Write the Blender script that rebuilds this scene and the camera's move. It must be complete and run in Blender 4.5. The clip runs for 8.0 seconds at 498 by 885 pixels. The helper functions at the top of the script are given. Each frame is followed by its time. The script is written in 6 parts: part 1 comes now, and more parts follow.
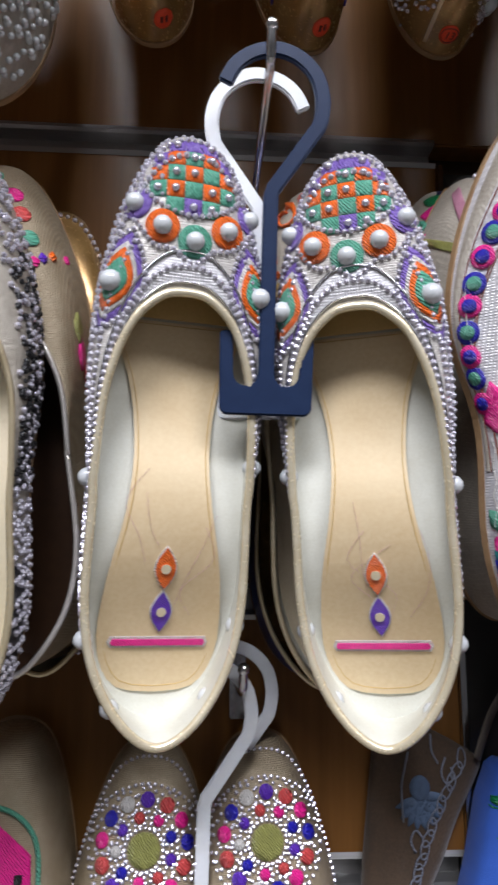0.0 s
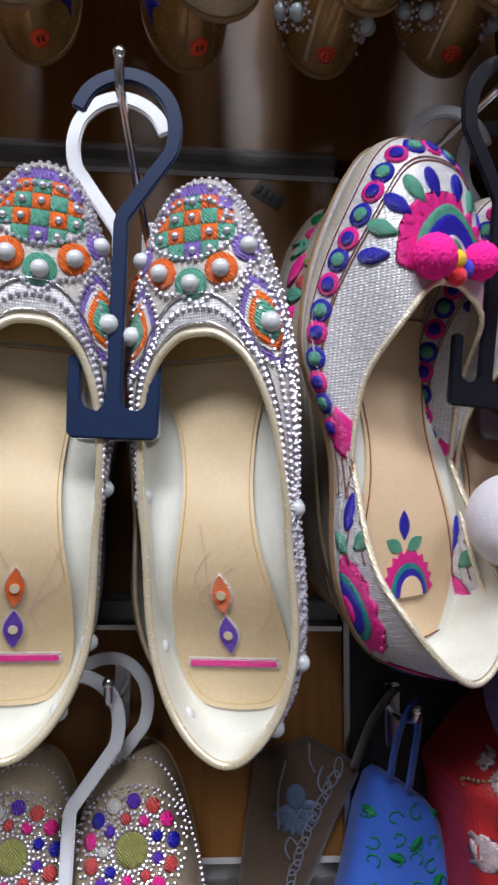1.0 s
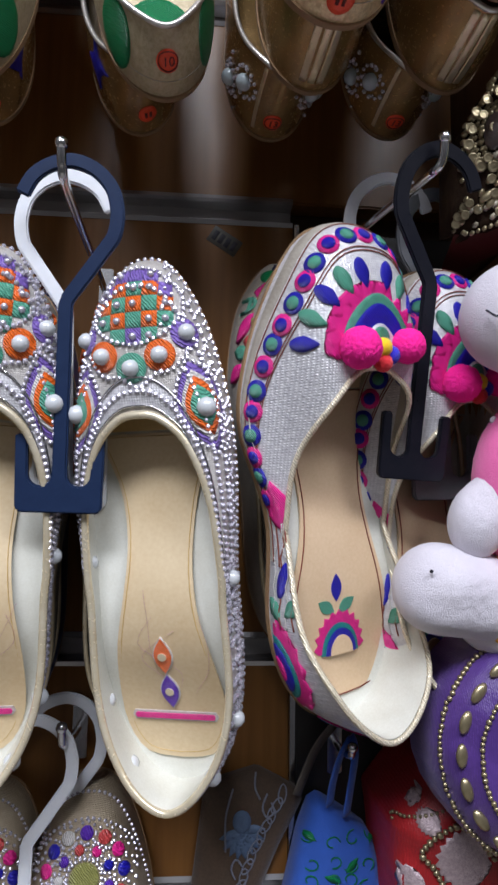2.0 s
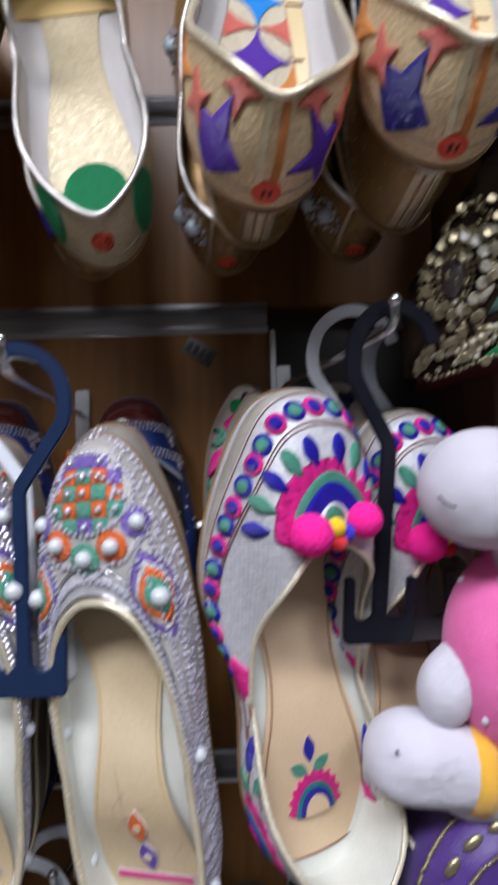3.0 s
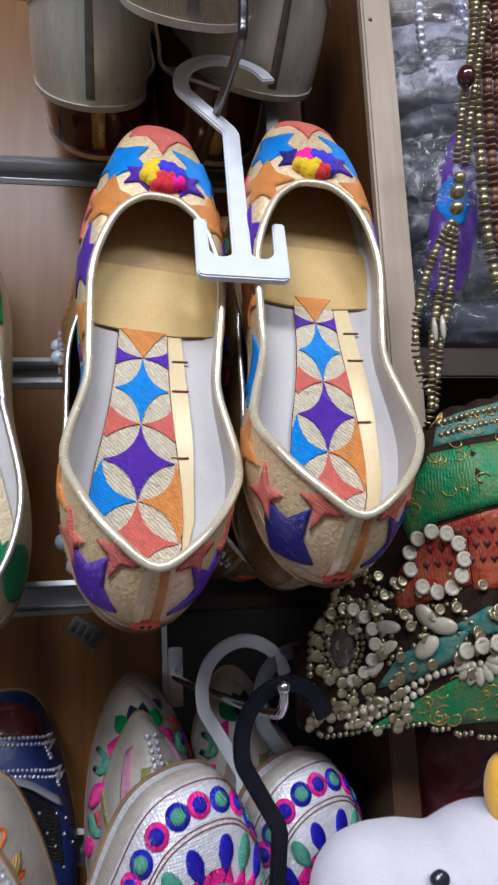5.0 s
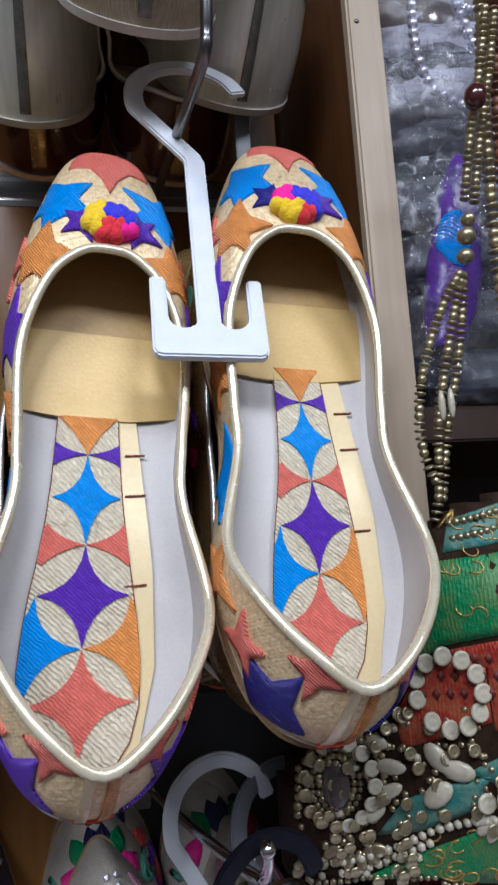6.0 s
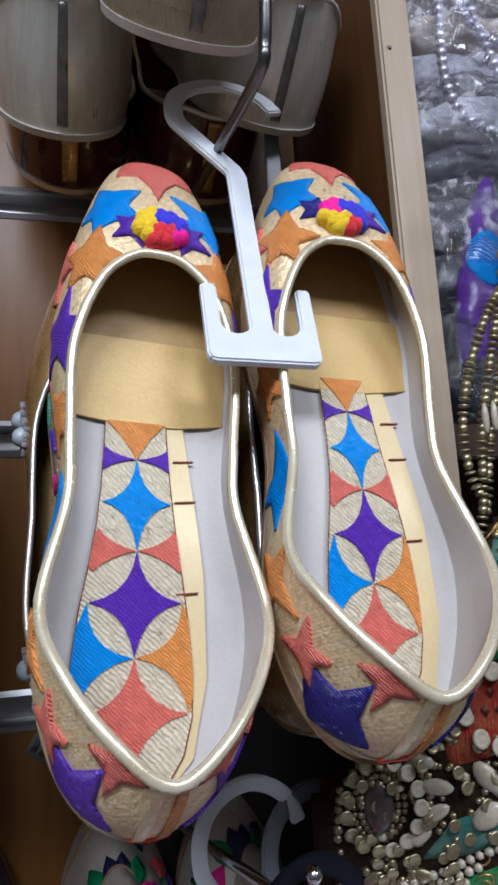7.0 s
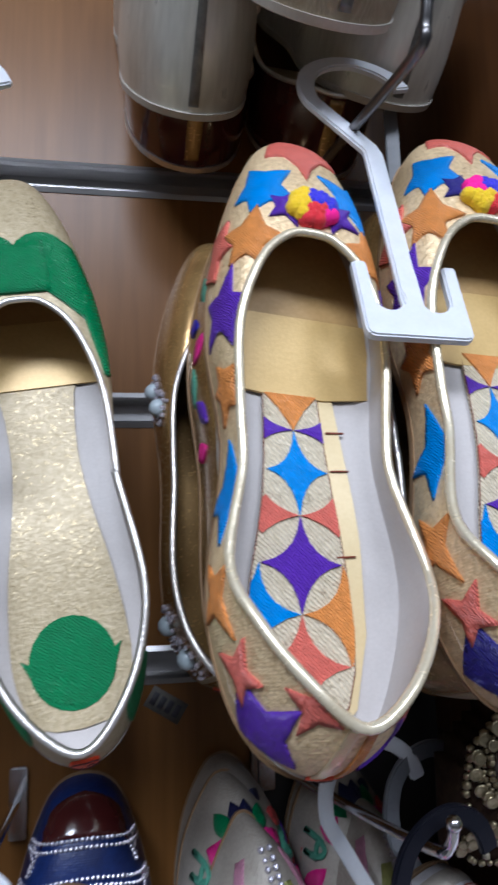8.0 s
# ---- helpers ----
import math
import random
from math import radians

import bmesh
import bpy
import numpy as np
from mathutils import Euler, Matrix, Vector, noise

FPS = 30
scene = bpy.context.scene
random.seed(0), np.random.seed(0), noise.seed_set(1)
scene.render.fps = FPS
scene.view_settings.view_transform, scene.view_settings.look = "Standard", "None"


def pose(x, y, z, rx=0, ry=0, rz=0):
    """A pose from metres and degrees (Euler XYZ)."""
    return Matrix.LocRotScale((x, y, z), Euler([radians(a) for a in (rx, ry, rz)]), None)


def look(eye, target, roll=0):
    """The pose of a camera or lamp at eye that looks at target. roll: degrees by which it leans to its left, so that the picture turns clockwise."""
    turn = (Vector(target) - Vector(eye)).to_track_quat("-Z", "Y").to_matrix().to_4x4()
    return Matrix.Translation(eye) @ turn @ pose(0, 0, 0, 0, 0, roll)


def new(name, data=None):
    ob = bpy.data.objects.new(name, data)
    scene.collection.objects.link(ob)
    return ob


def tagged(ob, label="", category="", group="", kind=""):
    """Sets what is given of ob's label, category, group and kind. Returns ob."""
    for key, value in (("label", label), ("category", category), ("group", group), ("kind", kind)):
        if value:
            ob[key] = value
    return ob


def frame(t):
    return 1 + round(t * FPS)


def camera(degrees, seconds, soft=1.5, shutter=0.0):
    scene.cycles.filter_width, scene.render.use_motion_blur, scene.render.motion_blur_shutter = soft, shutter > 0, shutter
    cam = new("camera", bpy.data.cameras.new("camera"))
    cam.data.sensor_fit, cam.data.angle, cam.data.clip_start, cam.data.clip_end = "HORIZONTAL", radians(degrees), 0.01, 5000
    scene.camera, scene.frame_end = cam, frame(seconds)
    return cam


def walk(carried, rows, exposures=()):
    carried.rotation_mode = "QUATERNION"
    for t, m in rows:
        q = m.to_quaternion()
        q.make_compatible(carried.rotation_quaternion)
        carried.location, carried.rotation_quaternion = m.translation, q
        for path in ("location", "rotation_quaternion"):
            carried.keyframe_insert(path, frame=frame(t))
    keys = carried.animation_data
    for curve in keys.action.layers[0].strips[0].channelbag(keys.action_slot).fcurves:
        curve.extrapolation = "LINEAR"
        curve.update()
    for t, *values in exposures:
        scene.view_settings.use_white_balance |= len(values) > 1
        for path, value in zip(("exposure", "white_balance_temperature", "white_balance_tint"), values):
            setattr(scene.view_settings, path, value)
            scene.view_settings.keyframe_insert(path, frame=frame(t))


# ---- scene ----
from mathutils.bvhtree import BVHTree

import itertools

cam = camera(41.8, 8.0, soft=2.5, shutter=0.4)
PATH = [
    (0, (-0.014, -0.046, 1.358), (0.106, 1.923, 1.691), 0.4),
    (0.5, (0.026, -0.045, 1.36), (0.107, 1.926, 1.692), 0.7),
    (1, (0.051, -0.058, 1.372), (0.171, 1.915, 1.674), 0.8),
    (1.5, (0.059, -0.072, 1.397), (0.191, 1.91, 1.635), 1.2),
    (1.7, (0.066, -0.077, 1.402), (0.242, 1.9, 1.649), 0.8),
    (2.8, (0.093, -0.087, 1.49), (0.111, 1.913, 1.546), -0.1),
    (3, (0.111, -0.088, 1.51), (0.143, 1.908, 1.639), -1.7),
    (3.2, (0.12, -0.093, 1.531), (0.219, 1.897, 1.697), -2.3),
    (3.5, (0.122, -0.1, 1.564), (0.335, 1.876, 1.788), -2.4),
    (4, (0.112, -0.113, 1.62), (0.403, 1.846, 1.899), -2.7),
    (4.2, (0.107, -0.113, 1.631), (0.433, 1.839, 1.923), -2.8),
    (5.3, (0.129, -0.07, 1.658), (0.445, 1.877, 1.99), -2.3),
    (5.5, (0.129, -0.056, 1.672), (0.491, 1.891, 1.949), -2.6),
    (6, (0.134, -0.047, 1.698), (0.536, 1.893, 1.972), -3.6),
    (6.5, (0.122, -0.046, 1.701), (0.558, 1.881, 2.011), -3.4),
    (7, (0.111, -0.038, 1.692), (0.575, 1.874, 2.055), -3.1),
    (7.5, (0.098, -0.031, 1.685), (0.494, 1.895, 2.051), -2.6),
    (8, (0.071, -0.041, 1.69), (0.409, 1.909, 1.986), -1.6),
]
walk(cam, [(t, look(eye, target, roll)) for t, eye, target, roll in PATH],
     [(0, 0.24, 6850, 10), (1.7, 0.06, 6650, 10), (3.0, 0.0, 6500, 10), (3.5, -0.15, 6450, 12), (4.2, -0.16, 6350, 10), (5.5, -0.13, 6350, 10), (6.0, -0.22, 6100, 8), (7.0, -0.24, 6150, 8), (8, -0.19, 6000, 8)])

# ---- light: the shop's ceiling lamps, a dim grey surround ----
world = bpy.data.worlds.new("shop_air")
world.use_nodes = True
world.node_tree.nodes["Background"].inputs[0].default_value = (0.9, 0.95, 1.0, 1)
world.node_tree.nodes["Background"].inputs[1].default_value = 0.05
scene.world = world
scene.view_settings.exposure = 0.0


def ceiling_lamp(x, y, sx, sy, power, colour=(0.88, 0.92, 1.03)):
    data = bpy.data.lights.new("ceiling_lamp", "AREA")
    data.shape, data.size, data.size_y, data.energy, data.color = "RECTANGLE", sx, sy, power, colour
    ob = new("ceiling_lamp", data)
    ob.matrix_world = pose(x, y, 2.78)
    return ob


ceiling_lamp(-0.42, -1.2, 1.15, 0.6, 69)
ceiling_lamp(0.9, -1.3, 0.9, 0.55, 35)


# ---- materials ----
def surface(name, c1, c2=None, scale=60.0, rough=0.5, metal=0.0, bump=0.0, grain=600.0, weave=0.0, thread=0.0007,
            stretch=(1, 1, 1), sheen=0.0, coat=0.0, blotch=0.25, sub=0.0, sparkle=0.0, stitch=0.0):
    """A worn surface: a broad blotch between two colours, fine grain, and a relief of grain and threads."""
    m = bpy.data.materials.new(name)
    m.use_nodes = True
    nt = m.node_tree
    n, link = nt.nodes, nt.links.new
    b = n["Principled BSDF"]
    c2 = c2 or tuple(0.72 * v for v in c1)
    tc, mp = n.new("ShaderNodeTexCoord"), n.new("ShaderNodeMapping")
    mp.inputs["Scale"].default_value = stretch
    link(tc.outputs["Object"], mp.inputs["Vector"])
    big, fine = n.new("ShaderNodeTexNoise"), n.new("ShaderNodeTexNoise")
    for tex, s in ((big, scale), (fine, grain)):
        tex.inputs["Scale"].default_value, tex.inputs["Detail"].default_value = s, 5
        link(mp.outputs["Vector"], tex.inputs["Vector"])
    mix = n.new("ShaderNodeMath")
    mix.operation = "MULTIPLY_ADD"
    link(fine.outputs["Fac"], mix.inputs[0])
    mix.inputs[1].default_value = 0.5
    link(big.outputs["Fac"], mix.inputs[2])
    rng = n.new("ShaderNodeMapRange")
    rng.inputs["From Min"].default_value, rng.inputs["From Max"].default_value = 0.75 - blotch, 0.75 + blotch
    link(mix.outputs[0], rng.inputs["Value"])
    col = n.new("ShaderNodeMix")
    col.data_type = "RGBA"
    col.inputs[6].default_value, col.inputs[7].default_value = (*c1, 1), (*c2, 1)
    link(rng.outputs[0], col.inputs[0])
    link(col.outputs[2], b.inputs["Base Color"])
    rr = n.new("ShaderNodeMapRange")
    rr.inputs["To Min"].default_value, rr.inputs["To Max"].default_value = max(0.03, rough - 0.08), min(1, rough + 0.1)
    link(fine.outputs["Fac"], rr.inputs["Value"])
    link(rr.outputs[0], b.inputs["Roughness"])
    b.inputs["Metallic"].default_value = metal
    b.inputs["Sheen Weight"].default_value = sheen
    b.inputs["Coat Weight"].default_value = coat
    b.inputs["Coat Roughness"].default_value = 0.15
    if sub:
        b.inputs["Subsurface Weight"].default_value = sub
        b.inputs["Subsurface Radius"].default_value = (0.004, 0.003, 0.002)
    height = fine.outputs["Fac"]
    if weave:
        waves = []
        for axis in ("X", "Y"):
            w = n.new("ShaderNodeTexWave")
            w.bands_direction = axis
            w.inputs["Scale"].default_value = 1 / (thread * 20) * 6.28 / 2
            w.inputs["Distortion"].default_value, w.inputs["Detail"].default_value = 1.2, 1
            link(tc.outputs["Object"], w.inputs["Vector"])
            waves.append(w.outputs["Fac"])
        mul = n.new("ShaderNodeMath")
        mul.operation = "MULTIPLY"
        link(waves[0], mul.inputs[0])
        link(waves[1], mul.inputs[1])
        add = n.new("ShaderNodeMath")
        add.operation = "MULTIPLY_ADD"
        link(mul.outputs[0], add.inputs[0])
        add.inputs[1].default_value = weave
        link(height, add.inputs[2])
        height = add.outputs[0]
        dark = n.new("ShaderNodeMix")
        dark.data_type, dark.blend_type = "RGBA", "MULTIPLY"
        dark.inputs[0].default_value = min(0.6, 0.4 * weave)
        link(col.outputs[2], dark.inputs[6])
        link(mul.outputs[0], dark.inputs[7])
        link(dark.outputs[2], b.inputs["Base Color"])
    if stitch:
        w = n.new("ShaderNodeTexWave")
        w.bands_direction = "DIAGONAL"
        w.inputs["Scale"].default_value = 6.28 / (10 * stitch)
        w.inputs["Distortion"].default_value, w.inputs["Detail"].default_value, w.inputs["Detail Scale"].default_value = 5.0, 3, 0.9
        link(tc.outputs["Object"], w.inputs["Vector"])
        add = n.new("ShaderNodeMath")
        add.operation = "MULTIPLY_ADD"
        link(w.outputs["Fac"], add.inputs[0])
        add.inputs[1].default_value = 1.1
        link(height, add.inputs[2])
        height = add.outputs[0]
        lift = n.new("ShaderNodeMapRange")
        lift.inputs["To Min"].default_value = 0.82
        link(w.outputs["Fac"], lift.inputs["Value"])
        dark = n.new("ShaderNodeMix")
        dark.data_type, dark.blend_type = "RGBA", "MULTIPLY"
        dark.inputs[0].default_value = 1.0
        link(col.outputs[2], dark.inputs[6])
        link(lift.outputs[0], dark.inputs[7])
        link(dark.outputs[2], b.inputs["Base Color"])
    if sparkle:
        vor = n.new("ShaderNodeTexVoronoi")
        vor.inputs["Scale"].default_value = 900
        link(tc.outputs["Object"], vor.inputs["Vector"])
        step = n.new("ShaderNodeMath")
        step.operation = "GREATER_THAN"
        sep = n.new("ShaderNodeSeparateColor")
        link(vor.outputs["Color"], sep.inputs[0])
        link(sep.outputs[0], step.inputs[0])
        step.inputs[1].default_value = 1 - sparkle
        soft = n.new("ShaderNodeMath")
        soft.operation = "MULTIPLY_ADD"
        link(step.outputs[0], soft.inputs[0])
        soft.inputs[1].default_value, soft.inputs[2].default_value = 0.45, metal
        link(soft.outputs[0], b.inputs["Metallic"])
    if bump:
        bp = n.new("ShaderNodeBump")
        bp.inputs["Strength"].default_value, bp.inputs["Distance"].default_value = min(1, bump), 0.0006
        link(height, bp.inputs["Height"])
        link(bp.outputs[0], b.inputs["Normal"])
    return m


WOOD = surface("maple_laminate", (0.28, 0.125, 0.034), (0.12, 0.046, 0.011), 9, 0.5, bump=0.02, grain=160, stretch=(1, 1, 0.06), coat=0.34, blotch=0.3)
WOOD.node_tree.nodes["Principled BSDF"].inputs["Specular IOR Level"].default_value = 0.12
WOOD.node_tree.nodes["Principled BSDF"].inputs["Coat Roughness"].default_value = 0.27
WOOD_DARK = surface("brown_board", (0.06, 0.028, 0.014), (0.032, 0.015, 0.008), 12, 0.4, bump=0.05, grain=160, stretch=(1, 1, 0.06))
BOARD_SIDE = surface("stained_board", (0.12, 0.046, 0.013), (0.06, 0.022, 0.007), 14, 0.42, bump=0.05, grain=160, stretch=(1, 1, 0.05))
BOARD = surface("birch_edge", (0.45, 0.35, 0.25), (0.33, 0.245, 0.17), 30, 0.45, bump=0.08, grain=300, stretch=(1, 1, 0.05))
ALU = surface("slot_aluminium", (0.45, 0.44, 0.44), (0.34, 0.34, 0.34), 20, 0.36, 0.8, stretch=(0.1, 1, 1))
BLACK_BOARD = surface("black_board", (0.012, 0.011, 0.011), (0.02, 0.018, 0.016), 20, 0.45, bump=0.05, grain=200)
PLASTER = surface("shop_plaster", (0.08, 0.079, 0.078), (0.06, 0.059, 0.058), 4, 0.8, bump=0.1)
FLOORING = surface("shop_floor", (0.22, 0.2, 0.18), (0.16, 0.15, 0.13), 6, 0.5)
CHROME = surface("chrome", (0.75, 0.75, 0.77), (0.6, 0.6, 0.62), 80, 0.16, 1.0)
GUN = surface("dark_wire", (0.16, 0.15, 0.15), (0.1, 0.1, 0.1), 80, 0.3, 0.9)
PL_NAVY = surface("navy_plastic", (0.014, 0.028, 0.072), (0.011, 0.022, 0.06), 120, 0.34, bump=0.04)
PL_BLACK = surface("black_plastic", (0.006, 0.007, 0.012), (0.01, 0.01, 0.015), 120, 0.3, bump=0.04)
for plastic in (PL_NAVY, PL_BLACK):
    plastic.node_tree.nodes["Principled BSDF"].inputs["Specular IOR Level"].default_value = 0.22
PL_WHITE = surface("white_plastic", (0.74, 0.76, 0.8), (0.67, 0.69, 0.735), 100, 0.36, sub=0.08)
OUTSOLE = surface("tan_outsole", (0.32, 0.2, 0.1), (0.22, 0.13, 0.07), 50, 0.6, bump=0.2)
CREAM = surface("cream_lining", (0.66, 0.665, 0.61), (0.55, 0.54, 0.47), 45, 0.72, bump=0.1, grain=900)
LILAC = surface("pale_lining", (0.54, 0.505, 0.485), (0.46, 0.425, 0.405), 45, 0.5, bump=0.1, grain=900)
GOLD_LEATHER = surface("gold_insole", (0.88, 0.78, 0.6), (0.78, 0.66, 0.47), 25, 0.42, 0.4, bump=0.12, grain=700)
PALE_GOLD = surface("pale_gold_leather", (0.66, 0.46, 0.19), (0.53, 0.35, 0.13), 30, 0.34, 0.15, bump=0.12, grain=700)
GOLD_PIPE = surface("gold_piping", (0.78, 0.68, 0.48), (0.66, 0.54, 0.34), 120, 0.3, 0.75, bump=0.3, grain=900)
BRAID = surface("pale_gold_braid", (0.86, 0.79, 0.63), (0.72, 0.62, 0.44), 300, 0.28, 0.3, bump=0.5, grain=1200, stitch=0.002)
PALE_PIPE = surface("pale_gold_piping", (0.82, 0.74, 0.57), (0.68, 0.58, 0.4), 90, 0.24, 0.45, bump=0.25, grain=500)
A_CLOTH = surface("silver_ivory_brocade", (0.62, 0.59, 0.56), (0.47, 0.44, 0.42), 300, 0.36, 0.2, bump=0.8, weave=0.3, thread=0.0005)
CREAM_STRIP = surface("cream_gold_leather", (0.74, 0.6, 0.35), (0.65, 0.5, 0.27), 30, 0.34, 0.05, bump=0.1, grain=700)
ROSE_TAN = surface("rose_tan_leather", (0.72, 0.54, 0.36), (0.62, 0.44, 0.27), 30, 0.36, 0.05, bump=0.12, grain=700)
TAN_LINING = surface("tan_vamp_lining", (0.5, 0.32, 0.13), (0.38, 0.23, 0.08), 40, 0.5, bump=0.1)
CHAMP_LEATHER = surface("champagne_leather", (0.74, 0.6, 0.4), (0.62, 0.46, 0.27), 18, 0.36, 0.15, bump=0.06, grain=500, coat=0.08)
SILVER_PIPE = surface("silver_piping", (0.76, 0.73, 0.7), (0.6, 0.56, 0.52), 120, 0.3, 0.75, bump=0.3, grain=900)
IVORY_CLOTH = surface("ivory_raw_silk", (0.5, 0.46, 0.4), (0.36, 0.32, 0.27), 70, 0.45, 0.2, bump=0.6, weave=0.3, thread=0.0004)
SILVER_CLOTH = surface("silver_brocade", (0.78, 0.77, 0.79), (0.58, 0.57, 0.61), 300, 0.34, 0.25, bump=0.8, weave=0.4, thread=0.0006)
GOLD_CLOTH = surface("gold_brocade", (0.92, 0.71, 0.43), (0.68, 0.49, 0.27), 600, 0.36, 0.25, bump=0.8, weave=0.12, thread=0.0005, sparkle=0.06)
CHAMPAGNE = surface("champagne_lurex", (0.88, 0.77, 0.58), (0.72, 0.61, 0.43), 500, 0.34, 0.05, bump=0.9, grain=900, stitch=0.0019, sparkle=0.06)
DULL_GOLD = surface("dull_gold_satin", (0.5, 0.41, 0.29), (0.38, 0.3, 0.2), 90, 0.4, 0.35, bump=0.6, weave=0.7, thread=0.0004)
BRONZE = surface("bronze_leather", (0.5, 0.31, 0.12), (0.27, 0.155, 0.055), 60, 0.24, 0.55, bump=0.2, coat=0.4)
GREY_SILVER = surface("grey_silver_leather", (0.74, 0.72, 0.65), (0.46, 0.44, 0.39), 30, 0.3, 0.4, bump=0.3, grain=300, stretch=(1, 1, 0.2))
GLITTER = surface("gold_glitter", (0.52, 0.43, 0.28), (0.4, 0.32, 0.19), 350, 0.42, 0.15, bump=0.5, grain=700, sparkle=0.12)
BEAD = surface("silver_bead", (0.72, 0.7, 0.79), (0.55, 0.53, 0.63), 200, 0.26, 0.6, coat=0.2)
PEARL = surface("pearl", (0.62, 0.64, 0.66), (0.54, 0.57, 0.6), 200, 0.25, 0.0, coat=0.5)
STONE = surface("blue_grey_stone", (0.5, 0.58, 0.62), (0.4, 0.48, 0.52), 200, 0.15, coat=0.6)
BRASS = surface("old_brass_bead", (0.45, 0.38, 0.24), (0.3, 0.25, 0.15), 200, 0.33, 0.8)
BONE = surface("bone_shell", (0.48, 0.44, 0.34), (0.34, 0.3, 0.22), 150, 0.35, coat=0.3)


def thread_colour(name, c):
    return surface(name, c, tuple(0.78 * v for v in c), 260, 0.36, bump=0.8, grain=700, stitch=0.0014)


T_ORANGE = thread_colour("orange_thread", (0.95, 0.16, 0.015))
T_AMBER = thread_colour("amber_thread", (0.98, 0.36, 0.09))
T_PURPLE = thread_colour("purple_thread", (0.13, 0.03, 0.52))
T_VIOLET = thread_colour("violet_blue_thread", (0.02, 0.015, 0.27))
T_LILAC = thread_colour("lilac_thread", (0.22, 0.13, 0.5))
T_PINK = thread_colour("pink_thread", (1.0, 0.022, 0.33))
T_RED = thread_colour("red_thread", (0.7, 0.08, 0.08))
T_CORAL = thread_colour("coral_thread", (0.92, 0.2, 0.15))
T_JADE = thread_colour("jade_thread", (0.1, 0.4, 0.28))
T_EMERALD = thread_colour("emerald_thread", (0.0, 0.25, 0.085))
T_BLUE = thread_colour("blue_thread", (0.015, 0.012, 0.46))
T_SKY = thread_colour("sky_thread", (0.0, 0.33, 1.0))
T_TEAL = thread_colour("teal_thread", (0.02, 0.3, 0.3))
T_YELLOW = thread_colour("yellow_thread", (0.75, 0.55, 0.02))
T_ROSE = thread_colour("rose_thread", (0.62, 0.28, 0.4))
T_NAVY = thread_colour("navy_thread", (0.012, 0.016, 0.08))
T_BLACK = thread_colour("black_thread", (0.012, 0.012, 0.016))
T_WHITE = thread_colour("white_thread", (0.75, 0.72, 0.7))
T_STITCH = thread_colour("rust_stitch", (0.3, 0.07, 0.04))
YARN_YELLOW = surface("yellow_yarn", (0.95, 0.68, 0.01), (0.85, 0.5, 0.01), 500, 0.9, bump=1.0, grain=1600, sheen=0.2)
YARN_BLUE = surface("blue_yarn", (0.04, 0.03, 0.72), (0.02, 0.02, 0.5), 500, 0.9, bump=1.0, grain=1600, sheen=0.2)
YARN_RED = surface("red_yarn", (0.85, 0.03, 0.05), (0.7, 0.02, 0.03), 500, 0.9, bump=1.0, grain=1600, sheen=0.2)
YARN = surface("pink_yarn", (0.99, 0.014, 0.34), (0.96, 0.01, 0.28), 500, 0.95, bump=0.7, grain=2200, sheen=0.0)
T_LIME = thread_colour("olive_thread", (0.33, 0.33, 0.1))
MAROON = surface("maroon_patent", (0.07, 0.012, 0.012), (0.05, 0.01, 0.01), 40, 0.12, coat=0.7)
LABEL_RED = surface("red_label", (0.9, 0.09, 0.03), (0.8, 0.07, 0.025), 100, 0.45)
INK = surface("dark_ink", (0.12, 0.01, 0.01), (0.1, 0.01, 0.01), 100, 0.5)


# ---- building blocks ----
def finish(name, bm, material, smooth=True):
    me = bpy.data.meshes.new(name)
    bm.to_mesh(me)
    bm.free()
    for mat in material if isinstance(material, (list, tuple)) else [material]:
        me.materials.append(mat)
    if smooth:
        me.polygons.foreach_set("use_smooth", [True] * len(me.polygons))
    return me


def part(name, bm, material, parent, label="", smooth=True):
    """Links a bmesh as one mesh object under a thing or a part, in the parent's own space."""
    ob = new(name, finish(name, bm, material, smooth))
    ob.parent = parent
    return tagged(ob, label)


def thing(name, m, label, category, group="", kind=""):
    ob = new(name)
    ob.empty_display_size = 0.02
    ob.matrix_world = m
    return tagged(ob, label, category, group, kind)


def box(bm, lo, hi, bevel=0.0):
    made = bmesh.ops.create_cube(bm, size=1, matrix=Matrix.LocRotScale([(a + b) / 2 for a, b in zip(lo, hi)], None, [b - a for a, b in zip(lo, hi)]))
    if bevel:
        edges = list({e for v in made["verts"] for e in v.link_edges})
        bmesh.ops.bevel(bm, geom=edges, offset=bevel, segments=2, affect="EDGES")
    return bm


def ball(bm, centre, radii, level=2, turn=None):
    bmesh.ops.create_icosphere(bm, subdivisions=level, radius=1, matrix=Matrix.LocRotScale(centre, turn, radii))
    return bm


def balls_mesh(points, radius, level=1, squash=None):
    """One bmesh of many small beads."""
    t = bmesh.new()
    bmesh.ops.create_icosphere(t, subdivisions=level, radius=1)
    t.verts.ensure_lookup_table()
    vs = np.array([v.co for v in t.verts])
    fs = [[v.index for v in f.verts] for f in t.faces]
    t.free()
    bm = bmesh.new()
    for k, p in enumerate(points):
        r = radius * (0.85 + 0.3 * random.random())
        made = [bm.verts.new(Vector(p) + Vector(v) * r) for v in vs]
        for f in fs:
            bm.faces.new([made[i] for i in f])
    return bm


